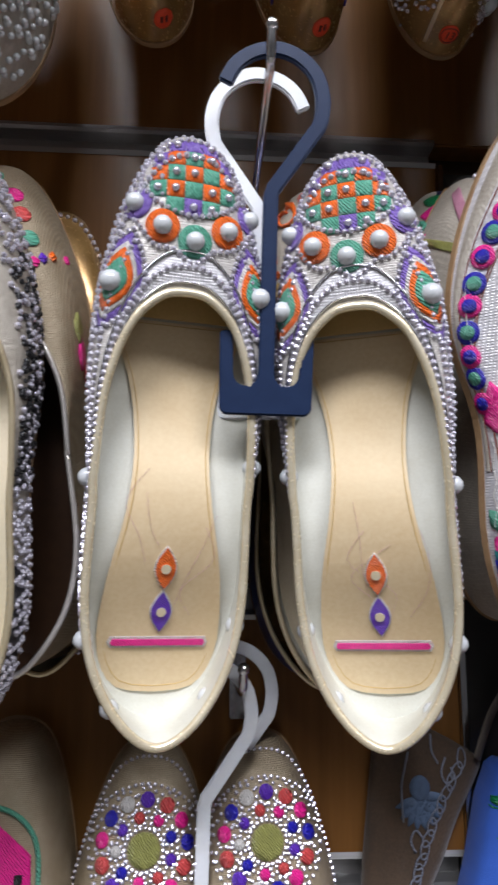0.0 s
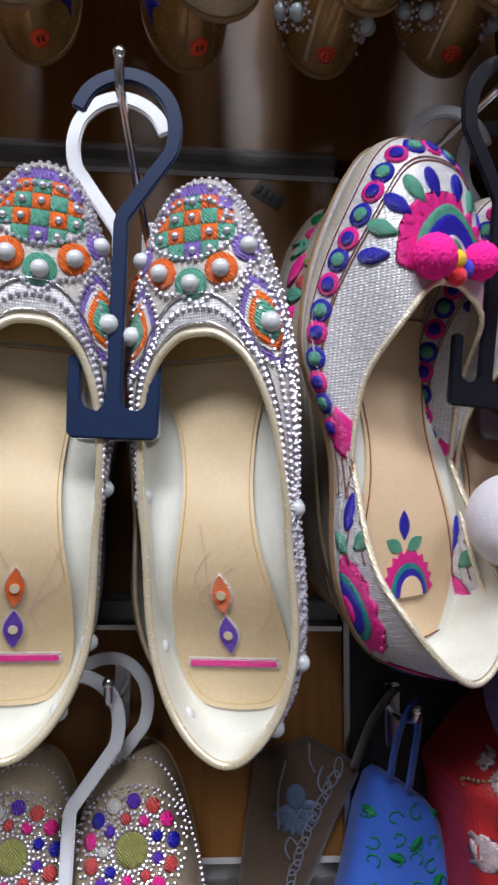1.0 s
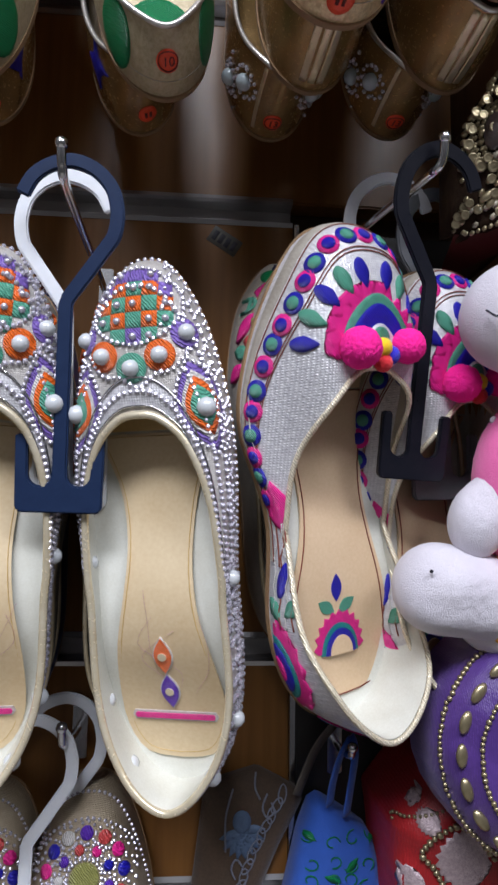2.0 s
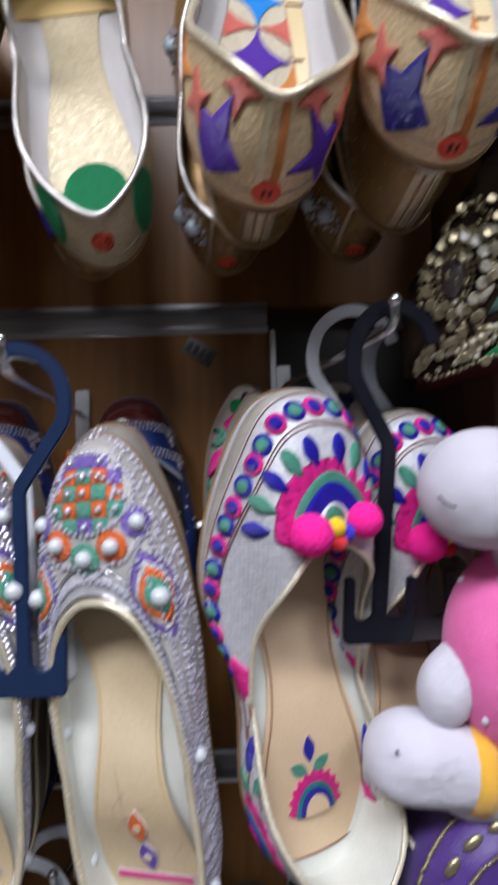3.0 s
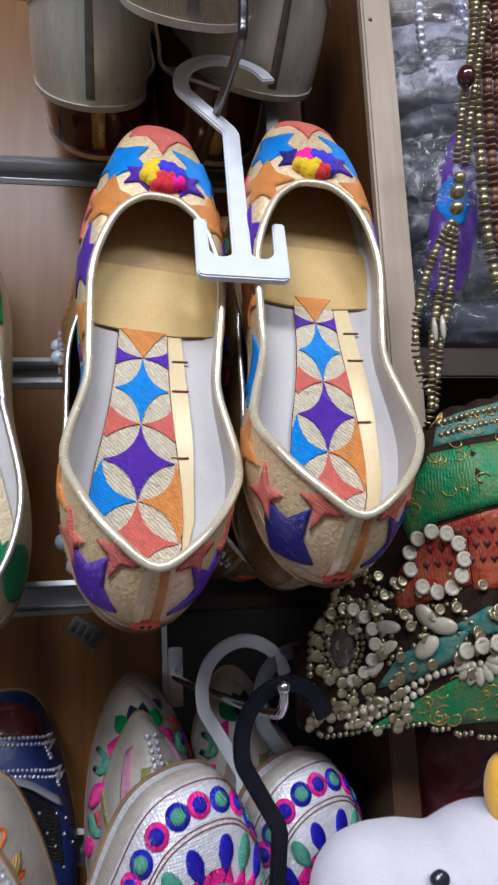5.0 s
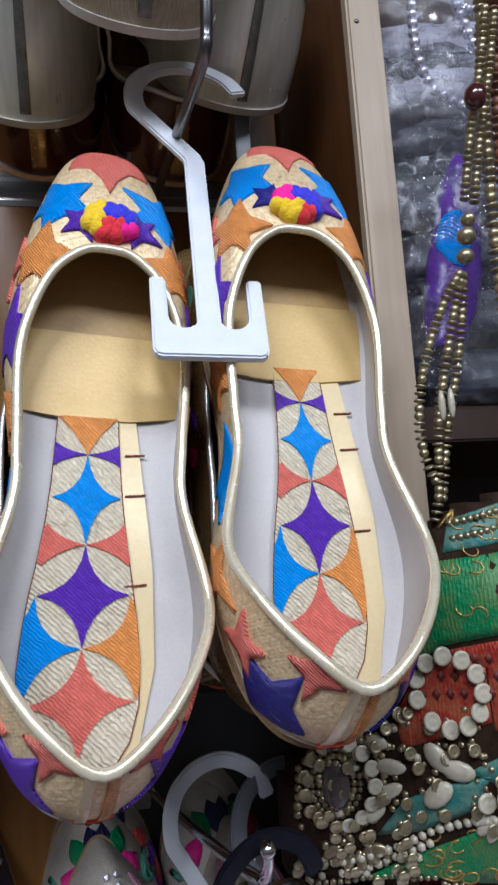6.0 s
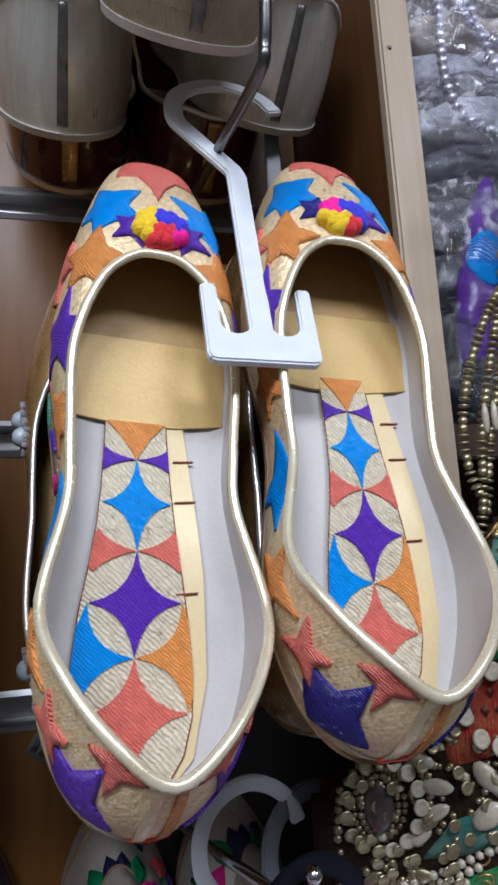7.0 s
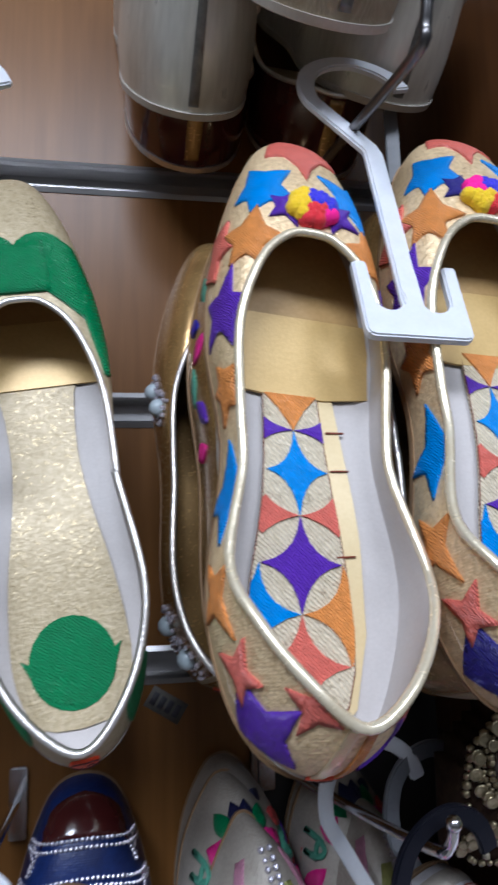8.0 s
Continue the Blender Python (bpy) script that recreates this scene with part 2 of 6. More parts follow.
def tube(bm, pts, radius, sides=8, closed=False, flat=1.0):
    """Sweeps a round or flattened section along a line of points. radius: one, or one a point."""
    pts = [Vector(p) for p in pts]
    n = len(pts)
    rads = radius if isinstance(radius, (list, tuple)) else [radius] * n
    rings, side = [], None
    for i, p in enumerate(pts):
        a = pts[(i - 1) % n] if closed or i else p
        b = pts[(i + 1) % n] if closed or i < n - 1 else p
        d = (b - a).normalized()
        if side is None:
            side = d.orthogonal().normalized()
        side = (side - d * side.dot(d)).normalized()
        up = d.cross(side)
        rings.append([bm.verts.new(p + (side * math.cos(q) + up * math.sin(q) * flat) * rads[i]) for q in (2 * math.pi * k / sides for k in range(sides))])
    for i in range(n if closed else n - 1):
        r, s = rings[i], rings[(i + 1) % n]
        shift = min(range(sides), key=lambda k: (r[0].co - s[k].co).length) if closed and i == n - 1 else 0
        for k in range(sides):
            bm.faces.new((r[k], r[(k + 1) % sides], s[(k + 1 + shift) % sides], s[(k + shift) % sides]))
    if not closed:
        bm.faces.new(rings[0][::-1])
        bm.faces.new(rings[-1])
    return bm


def spline(points, count, closed=False):
    """Points along a smooth line through the given ones."""
    pts = [np.array(p, float) for p in points]
    n = len(pts)
    out = []
    spans = n if closed else n - 1
    for k in range(count):
        f = k * spans / (count if closed else count - 1)
        i = min(int(f), spans - 1)
        t = f - i
        at = (lambda j: pts[j % n]) if closed else (lambda j: pts[min(max(j, 0), n - 1)])
        a, b, c, d = at(i - 1), at(i), at(i + 1), at(i + 2)
        out.append(0.5 * (2 * b + (c - a) * t + (2 * a - 5 * b + 4 * c - d) * t ** 2 + (3 * b - a - 3 * c + d) * t ** 3))
    return out


def slab(bm, outline, z0, z1, bevel=0.0):
    """A flat plate with the given outline in x and y."""
    f = bm.faces.new([bm.verts.new((x, y, z0)) for x, y in outline])
    made = bmesh.ops.extrude_face_region(bm, geom=[f])
    top = [g for g in made["geom"] if isinstance(g, bmesh.types.BMVert)]
    for v in top:
        v.co.z = z1
    bmesh.ops.recalc_face_normals(bm, faces=bm.faces)
    if bevel:
        sharp = [e for e in bm.edges if len(e.link_faces) == 2 and e.calc_face_angle(0) > 0.6]
        bmesh.ops.bevel(bm, geom=sharp, offset=bevel, segments=2, affect="EDGES")
    return bm


# ---- shoes ----
class Last:
    """The form of a slipper lying on its sole: x across, y from heel to toe, z up. Widths and lengths in metres."""

    def __init__(self, length=0.25, width=0.037, throat=0.73, waist=0.88, side=0.04, heel=0.046, vamp=0.042, bend=0.0, pointed=1.0, heel_width=0.92, flip=1, heel_in=0.0, blunt=0.8, opening=1.0, dip=1.0, arch=0.005, spring=0.0):
        hw, th, count = heel_width, throat, 88
        foot = [(0, 1), (.36 * pointed, .975), (.72, .88), (.95, .74), (1, .6), (.98 * waist, .42), (.94 * hw, .22), (.78 * hw, .1), (.45 * hw, .026), (0, 0)]
        rim = [(0, th, vamp), (.30 * opening, th - .01, vamp), (.62 * opening, th - .06, vamp * .98), (.84 * opening, th - .16, side * (0.6 * dip + 0.43)), (.97 * waist, th - .29, side * dip),
               (.96 * waist, .37, side * dip), (.95 * hw, .21 + heel_in * .5, side * (0.5 * dip + 0.54)), (.78 * hw, .105 + heel_in, (side + heel) / 2), (.42 * hw, .03 + heel_in * 1.1, heel), (0, -.004 + heel_in, heel)]
        loop = lambda side_: side_ + [(-p[0], *p[1:]) for p in side_[-2:0:-1]]
        self.length, self.width, self.blunt, self.arch, self.spring = length, width, blunt, arch, spring
        shape = lambda p: (p[0] * width * flip + bend * flip * math.sin(math.pi * min(max(p[1], 0), 1)), p[1] * length)
        self.foot = [np.array(shape(p)) for p in spline(loop(foot), count, True)]
        self.rim = [np.array((*shape(p), p[2])) for p in spline(loop(rim), count, True)]
        self.count, self.rows = count, 14
        self.grid = [[self.point(i, v / self.rows) for v in range(self.rows + 1)] for i in range(count)]
        bm = self.shell(0)
        self.tree = BVHTree.FromBMesh(bm)
        bm.free()

    def rise(self, y):
        """The arch of the insole under the foot, and the upward curl of the toe."""
        return self.arch * math.exp(-((y / self.length - 0.33) / 0.16) ** 2) + self.curl(y)

    def curl(self, y):
        return self.spring * max(0, (y / self.length - 0.5) / 0.5) ** 2

    def point(self, i, v):
        p, r = self.foot[i], self.rim[i]
        gap = r[:2] - p
        far = min(1, np.hypot(*gap) / 0.045)
        b0 = np.array((*p, 0.0))
        b1 = np.array((*(p + (p - np.array((0, np.clip(p[1], .03, self.length - .05)))) * (0.09 - 0.04 * far)), r[2] * (0.5 + (self.blunt - 0.5) * far)))
        b2 = np.array((*(r[:2] - gap * (0.05 + 0.5 * far)), r[2] * (0.72 + 0.3 * far)))
        b3 = np.array(r)
        w = 1 - v
        q = w ** 3 * b0 + 3 * w * w * v * b1 + 3 * w * v * v * b2 + v ** 3 * b3
        q[2] += self.curl(q[1])
        return q

    def shell(self, inset=0.0, first=0):
        """The upper as a sheet; inset draws it inwards for the lining."""
        bm = bmesh.new()
        vs = [[bm.verts.new(q) for q in col[first:]] for col in self.grid]
        for i in range(self.count):
            for v in range(len(vs[0]) - 1):
                a, b = vs[i], vs[(i + 1) % self.count]
                bm.faces.new((a[v], a[v + 1], b[v + 1], b[v]))
        bmesh.ops.recalc_face_normals(bm, faces=bm.faces)
        bm.normal_update()
        mid = vs[self.count // 4][len(vs[0]) // 2]
        if mid.normal.x * mid.co.x < 0:
            bmesh.ops.reverse_faces(bm, faces=bm.faces)
            bm.normal_update()
        if inset:
            move = [(v, v.normal * inset) for v in bm.verts]
            for v, d in move:
                v.co -= d
            bmesh.ops.reverse_faces(bm, faces=bm.faces)
        return bm

    def on(self, x, y, off=0.0, way="top"):
        """The place and normal on the upper over (x, y); way "heel": x and height, seen from behind the heel; "left"/"right": y and height from the side."""
        start, ray = {"top": ((x, y, 0.2), (0, 0, -1)), "heel": ((x, -0.2, y), (0, 1, 0)), "left": ((-0.2, x, y), (1, 0, 0)), "right": ((0.2, x, y), (-1, 0, 0))}[way]
        loc, nor, _, _ = self.tree.ray_cast(Vector(start), Vector(ray))
        if loc is None:
            near = {"top": (x, y, 0.03), "heel": (x, 0, y), "left": (-self.width, x, y), "right": (self.width, x, y)}[way]
            loc, nor, _, _ = self.tree.find_nearest(Vector(near))
        return loc + nor * off, nor

    def along(self, v, u0, u1, step, off=0.0):
        """Points along the upper at the height v (0 sole, 1 rim), from u0 to u1 of the way round (0 toe, 0.5 heel)."""
        line = []
        n = 400
        for k in range(n + 1):
            u = (u0 + (u1 - u0) * k / n) % 1.0 * self.count
            i = int(u) % self.count
            a, b = self.point(i, v), self.point((i + 1) % self.count, v)
            line.append(Vector(a + (b - a) * (u - int(u))))
        return [self.lift(p, off) for p in walk_line(line, step)]

    def lift(self, p, off):
        loc, nor, _, _ = self.tree.find_nearest(p)
        return loc + nor * off

    def spot(self, u, v):
        """Place, normal and direction along the edge at u of the way round and the height v."""
        f = u % 1.0 * self.count
        i, t = int(f) % self.count, f - int(f)
        a, b = Vector(self.point(i, v)), Vector(self.point((i + 1) % self.count, v))
        loc, nor, _, _ = self.tree.find_nearest(a.lerp(b, t))
        return loc, nor, (b - a).normalized()

    def line(self, pts, step, off=0.0, way="top"):
        dense = spline(pts, 60)
        return walk_line([self.on(x, y, off, way)[0] for x, y in dense], step)


def walk_line(line, step):
    """Points at even steps along a line."""
    out, left = [line[0]], step
    for a, b in zip(line, line[1:]):
        d = (b - a).length
        while d > 0 and left <= d:
            a = a + (b - a) * (left / d)
            out.append(a)
            d = (b - a).length
            left = step
        left -= d
    return out


def fine_sheet(outline, size):
    """A triangulated sheet of the outline with edges no longer than about size."""
    bm = bmesh.new()
    bm.faces.new([bm.verts.new((x, y, 0)) for x, y in outline])
    bmesh.ops.triangulate(bm, faces=bm.faces)
    for _ in range(4):
        long = [e for e in bm.edges if e.calc_length() > size]
        if not long:
            break
        bmesh.ops.subdivide_edges(bm, edges=long, cuts=1)
        bmesh.ops.triangulate(bm, faces=bm.faces)
    return bm


AXES = {"top": (Vector((1, 0, 0)), Vector((0, 1, 0))), "heel": (Vector((1, 0, 0)), Vector((0, 0, 1))), "left": (Vector((0, 1, 0)), Vector((0, 0, 1))), "right": (Vector((0, 1, 0)), Vector((0, 0, 1)))}


def hem_down(bm, last):
    """Turns the border of a laid-on sheet down to the cloth under it."""
    rim = [e for e in bm.edges if e.is_boundary]
    made = bmesh.ops.extrude_edge_only(bm, edges=rim)
    for g in made["geom"]:
        if isinstance(g, bmesh.types.BMVert):
            g.co = last.lift(g.co, -0.0004)
    bmesh.ops.recalc_face_normals(bm, faces=bm.faces)


def decal(name, last, at, normal, outline, material, parent, off=0.0007, along=None, up=None, label="", size=0.004):
    """Embroidery wrapped on the upper about one point, its outline measured along the surface."""
    right = (along or Vector((1, 0, 0)))
    right = (right - normal * right.dot(normal)).normalized()
    up_ = normal.cross(right)
    if up is not None and up_.dot(up) < 0:
        up_ = -up_
    bm = fine_sheet(outline, size)
    for v in bm.verts:
        v.co = last.lift(at + right * v.co.x + up_ * v.co.y, off)
    hem_down(bm, last)
    return part(name, bm, material, parent, label)


def patch(name, last, outline, material, parent, off=0.0007, way="top", label="", size=0.004, wrap=True):
    """Embroidery or applique laid on the upper, a little proud of it."""
    if wrap:
        cx, cy = sum(p[0] for p in outline) / len(outline), sum(p[1] for p in outline) / len(outline)
        at, nor = last.on(cx, cy, 0, way)
        along, up = AXES[way]
        return decal(name, last, at, nor, [(x - cx, y - cy) for x, y in outline], material, parent, off, along, up, label, size)
    bm = fine_sheet(outline, size)
    for v in bm.verts:
        v.co = last.on(v.co.x, v.co.y, off, way)[0]
    hem_down(bm, last)
    return part(name, bm, material, parent, label)


def flat_patch(name, outline, z, material, parent, label="", thick=0.0006, slope=0.0):
    length, arch, spring = parent["length"], parent["arch"], parent["spring"]
    rise = lambda y: arch * math.exp(-((y / length - 0.33) / 0.16) ** 2) + spring * max(0, (y / length - 0.5) / 0.5) ** 2
    bm = bmesh.new()
    bm.faces.new([bm.verts.new((x, y, 0)) for x, y in outline])
    low, high = min(p[1] for p in outline), max(p[1] for p in outline)
    for k in range(1, int((high - low) / 0.007) + 1):
        bmesh.ops.bisect_plane(bm, geom=bm.verts[:] + bm.edges[:] + bm.faces[:], dist=1e-6, plane_co=(0, low + 0.007 * k + 0.0003, 0), plane_no=(0, 1, 0))
    if sum(f.normal.z for f in bm.faces) < 0:
        bmesh.ops.reverse_faces(bm, faces=bm.faces)
    for v in bm.verts:
        v.co.z = z + thick + rise(v.co.y)
    for f in bm.faces:
        f.smooth = True
    for e in bm.edges:
        e.smooth = not e.is_boundary
    made = bmesh.ops.extrude_edge_only(bm, edges=[e for e in bm.edges if e.is_boundary])
    for g in made["geom"]:
        if isinstance(g, bmesh.types.BMVert):
            g.co.z -= thick + 0.0006
        elif isinstance(g, bmesh.types.BMFace):
            g.smooth = False
    return part(name, bm, material, parent, label, smooth=False)


def ring(cx, cy, rx, ry=None, n=18, turn=0.0):
    ry = ry or rx
    c, s = math.cos(turn), math.sin(turn)
    return [(cx + rx * math.cos(a) * c - ry * math.sin(a) * s, cy + rx * math.cos(a) * s + ry * math.sin(a) * c) for a in (2 * math.pi * k / n for k in range(n))]


def drop(cx, cy, length, width, turn=0.0, n=16):
    """A petal: pointed at one end, turned by degrees from pointing up."""
    pts = []
    for k in range(n):
        a = 2 * math.pi * k / n
        y = math.cos(a)
        x = math.sin(a) * (1 - 0.55 * max(0, y)) * (1 if y < 0.99 else 0)
        pts.append((x * width / 2, y * length / 2))
    c, s = math.cos(radians(turn)), math.sin(radians(turn))
    return [(cx + x * c - y * s, cy + x * s + y * c) for x, y in pts]


def leaf(cx, cy, length, width, turn=0.0, n=9):
    side = [(width / 2 * math.sin(math.pi * k / (n - 1)), length * (k / (n - 1) - 0.5)) for k in range(n)]
    pts = side + [(-x, y) for x, y in side[-2:0:-1]]
    c, s = math.cos(radians(turn)), math.sin(radians(turn))
    return [(cx + x * c - y * s, cy + x * s + y * c) for x, y in pts]


def star(cx, cy, rx, ry=None, waist=0.24, turn=0.0, n=5):
    """A star of four points with hollow sides."""
    ry = ry or rx
    pts = []
    for q in range(4):
        a0, a1 = q * math.pi / 2, (q + 1) * math.pi / 2
        p0 = (math.cos(a0), math.sin(a0))
        p1 = (math.cos(a1), math.sin(a1))
        mid = (waist * (p0[0] + p1[0]), waist * (p0[1] + p1[1]))
        for k in range(n):
            t = k / n
            x = (1 - t) ** 2 * p0[0] + 2 * t * (1 - t) * mid[0] + t * t * p1[0]
            y = (1 - t) ** 2 * p0[1] + 2 * t * (1 - t) * mid[1] + t * t * p1[1]
            pts.append((x * rx, y * ry))
    c, s = math.cos(radians(turn)), math.sin(radians(turn))
    return [(cx + x * c - y * s, cy + x * s + y * c) for x, y in pts]


def burst(cx, cy, r, seed, turn=0.0, tall=1.0, n=5):
    """A hand-stitched star: uneven points with hollow sides between them."""
    rng = random.Random(seed)
    tips = [(r * rng.uniform(0.88, 1.16), radians(turn) + 2 * math.pi * (k + rng.uniform(-0.09, 0.09)) / n) for k in range(n)]
    pts = []
    for (r0, a0), (r1, a1) in zip(tips, tips[1:] + [(tips[0][0], tips[0][1] + 2 * math.pi)]):
        am, rm = (a0 + a1) / 2, r * (rng.uniform(0.42, 0.55) if n > 4 else rng.uniform(0.3, 0.42))
        for t in (0.0, 0.3, 0.5, 0.7):
            w = 4 * t * (1 - t)
            rad = ((1 - t) * r0 + t * r1) * (1 - w) + rm * w
            ang = a0 + (a1 - a0) * t
            pts.append((cx + rad * math.sin(ang), cy + rad * math.cos(ang) * tall))
    return pts[::-1]


def clip(poly, keep):
    """The part of a polygon inside a convex outline (anticlockwise)."""
    out = poly
    for (ax, ay), (bx, by) in zip(keep, keep[1:] + keep[:1]):
        side = lambda p: (bx - ax) * (p[1] - ay) - (by - ay) * (p[0] - ax)
        cur, out = out, []
        for p, q in zip(cur, cur[1:] + cur[:1]):
            sp, sq = side(p), side(q)
            if sp >= 0:
                out.append(p)
            if sp * sq < 0:
                t = sp / (sp - sq)
                out.append((p[0] + (q[0] - p[0]) * t, p[1] + (q[1] - p[1]) * t))
        if not out:
            return []
    return out


def area(poly):
    return 0.5 * sum(a[0] * b[1] - b[0] * a[1] for a, b in zip(poly, poly[1:] + poly[:1]))


INSOLE = 0.0065


def pad_outline(last, shift=0.0, grow=1.0, top=0.68):
    """The outline of the pad on the insole: broad at the heel, narrow at the waist, broad at the ball."""
    L, w = last.length, last.width * grow
    half = [(0, .045), (.5, .058), (.73, .13), (.67, .25), (.5, .37), (.45, .47), (.56, .58), (.86, top)]
    pts = spline([(x * w + shift, y * L) for x, y in half], 24)
    left = spline([(-x * w + shift, y * L) for x, y in half], 24)
    return [tuple(p) for p in pts] + [tuple(p) for p in left[:0:-1]]


def sock_outline(last, low=0.685):
    """The outline of the lining leather under the toes, from the pad's end to the tip."""
    w, L = last.width, last.length
    half = [(.88, low), (.84, .76), (.66, .86), (.34, .94), (0, .965)]
    return [(x * w, y * L) for x, y in half] + [(-x * w, y * L) for x, y in half[-2::-1]]


def slipper(m, last, cloth, label, group, lining=CREAM, insole=GOLD_LEATHER, piping=GOLD_PIPE, pipe=0.0013, sole=OUTSOLE):
    """A slipper's own body: outsole, upper, lining, insole and piping. Returns its empty."""
    shoe = thing("slipper", m, label, "shoe", group)
    shoe["length"], shoe["arch"], shoe["spring"] = last.length, last.arch, last.spring
    bm = bmesh.new()
    rims = []
    for z, k in ((-0.004, 0.985), (-0.0035, 1.0), (0.0, 1.012)):
        rims.append([bm.verts.new((p[0] * k, last.length / 2 + (p[1] - last.length / 2) * k, z + last.curl(p[1]))) for p in last.foot])
    for a, b in zip(rims, rims[1:]):
        for i in range(last.count):
            j = (i + 1) % last.count
            bm.faces.new((a[i], a[j], b[j], b[i]))
    bm.faces.new(rims[0][::-1])
    bm.faces.new(rims[-1])
    bmesh.ops.recalc_face_normals(bm, faces=bm.faces)
    part("outsole", bm, sole, shoe, smooth=False)
    part("upper", last.shell(), cloth, shoe)
    bm = last.shell(0.0016)
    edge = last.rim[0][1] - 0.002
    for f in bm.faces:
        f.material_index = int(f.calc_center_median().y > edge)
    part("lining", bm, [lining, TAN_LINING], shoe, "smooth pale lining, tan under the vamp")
    bm = bmesh.new()
    spine = lambda p: np.array((0.0, np.clip(p[1], 0.12 * last.length, 0.9 * last.length)))
    cols = []
    for p in last.foot:
        c = spine(p)
        col = []
        for t in (0.0, 0.3, 0.6, 0.8, 0.92, 1.0, 1.03):
            q = c + (p * 0.985 - c) * t
            col.append(bm.verts.new((q[0], q[1], INSOLE + last.rise(q[1]) * (1 - 0.4 * t) + 0.0096 * max(0, t - 0.75))))
        cols.append(col)
    for i in range(last.count):
        a, b = cols[i], cols[(i + 1) % last.count]
        for k in range(6):
            bm.faces.new((a[k], a[k + 1], b[k + 1], b[k]))
    bmesh.ops.remove_doubles(bm, verts=bm.verts, dist=1e-6)
    bmesh.ops.recalc_face_normals(bm, faces=bm.faces)
    bm.faces.ensure_lookup_table()
    if sum(f.normal.z for f in bm.faces) < 0:
        bmesh.ops.reverse_faces(bm, faces=bm.faces)
    part("insole", bm, insole, shoe)
    bm = bmesh.new()
    tube(bm, [r + np.array((0, 0, 0.0003 + last.curl(r[1]))) for r in last.rim], pipe, 8, True)
    part("piping", bm, piping, shoe)
    return shoe


def bead_line(shoe, points, radius=0.0013, material=None, name="bead_trim", label=""):
    tagged(part(name, balls_mesh(points, radius), material or BEAD, shoe, label, smooth=(material or BEAD) is not BEAD), kind="stuff")


def pearl(shoe, last, x, y, r, material=None, off=0.4, way="top", name="pearl"):
    bm = bmesh.new()
    at, nor = last.on(x, y, r * off, way)
    ball(bm, at, (r, r, r), 2)
    return part(name, bm, material or PEARL, shoe)


def pompom(shoe, last, x, y, r, material, name="pompom", out=0.8):
    at, nor = last.on(x, y, r * out)
    bm = bmesh.new()
    ball(bm, at, (r, r, r), 5 if r > 0.006 else 4)
    for v in bm.verts:
        d = v.co - at
        v.co = at + d * (1 + 0.03 * noise.noise(v.co * 300) + 0.045 * random.uniform(-1, 1))
    return part(name, bm, material, shoe, "fluffy yarn pompom")


def band(name, last, v0, v1, u0, u1, material, parent, off=0.0006, label=""):
    """A strip laid on the upper between two heights, along the edge."""
    bm = bmesh.new()
    n = 90
    cols = []
    for k in range(n + 1):
        u = u0 + (u1 - u0) * k / n
        col = []
        for j in range(4):
            at, nor, _ = last.spot(u, v0 + (v1 - v0) * j / 3)
            col.append(bm.verts.new(at + nor * (off if 0 < j < 3 else -0.0003)))
        cols.append(col)
    for a, b in zip(cols, cols[1:]):
        for j in range(3):
            bm.faces.new((a[j], a[j + 1], b[j + 1], b[j]))
    bmesh.ops.recalc_face_normals(bm, faces=bm.faces)
    return part(name, bm, material, parent, label)


def size_label(shoe, last, x, z, text, r=0.0052, way="heel", turn=0.0):
    """A round red size sticker with its number, on the back of the heel."""
    disc = patch("size_label", last, ring(x, z, r, n=20), LABEL_RED, shoe, 0.0009, way, "round red sticker with a number")
    if not text:
        for dx in (-0.32, 0.12):
            patch("print_bar", last, [(x + dx * r, z - 0.3 * r), (x + (dx + 0.22) * r, z - 0.3 * r), (x + (dx + 0.22) * r, z + 0.3 * r), (x + dx * r, z + 0.3 * r)], INK, disc, 0.0013, way)
        return disc
    cu = bpy.data.curves.new("number", "FONT")
    cu.body, cu.size, cu.align_x, cu.align_y, cu.extrude = text, r * 1.15, "CENTER", "CENTER", 0.0001
    tmp = new("number", cu)
    me = bpy.data.meshes.new_from_object(tmp.evaluated_get(bpy.context.evaluated_depsgraph_get()))
    bpy.data.objects.remove(tmp)
    at, nor = last.on(x, z, 0.0014, way)
    me.materials.clear()
    me.materials.append(INK)
    ob = new("number", me)
    ob.parent = disc
    right = Vector((1, 0, 0))
    up = nor.cross(right).normalized()
    right = up.cross(nor).normalized()
    ob.matrix_local = Matrix.Translation(at) @ Matrix((right, up, nor)).transposed().to_4x4()
    bm = bmesh.new()
    tube(bm, [last.on(px, pz, 0.0012, way)[0] for px, pz in ring(x, z, r * 0.8, n=24)], 0.00025, 5, True)
    part("ring", bm, INK, disc)
    return disc


# ---- the shop: slatted display wall, side board, room ----
WALL_Y = 0.345
SLOTS = [1.038 + 0.146 * k for k in range(10)]


def structure(name, bm, material, label="", smooth=False):
    return tagged(new(name, finish(name, bm, material, smooth)), label, kind="structure")


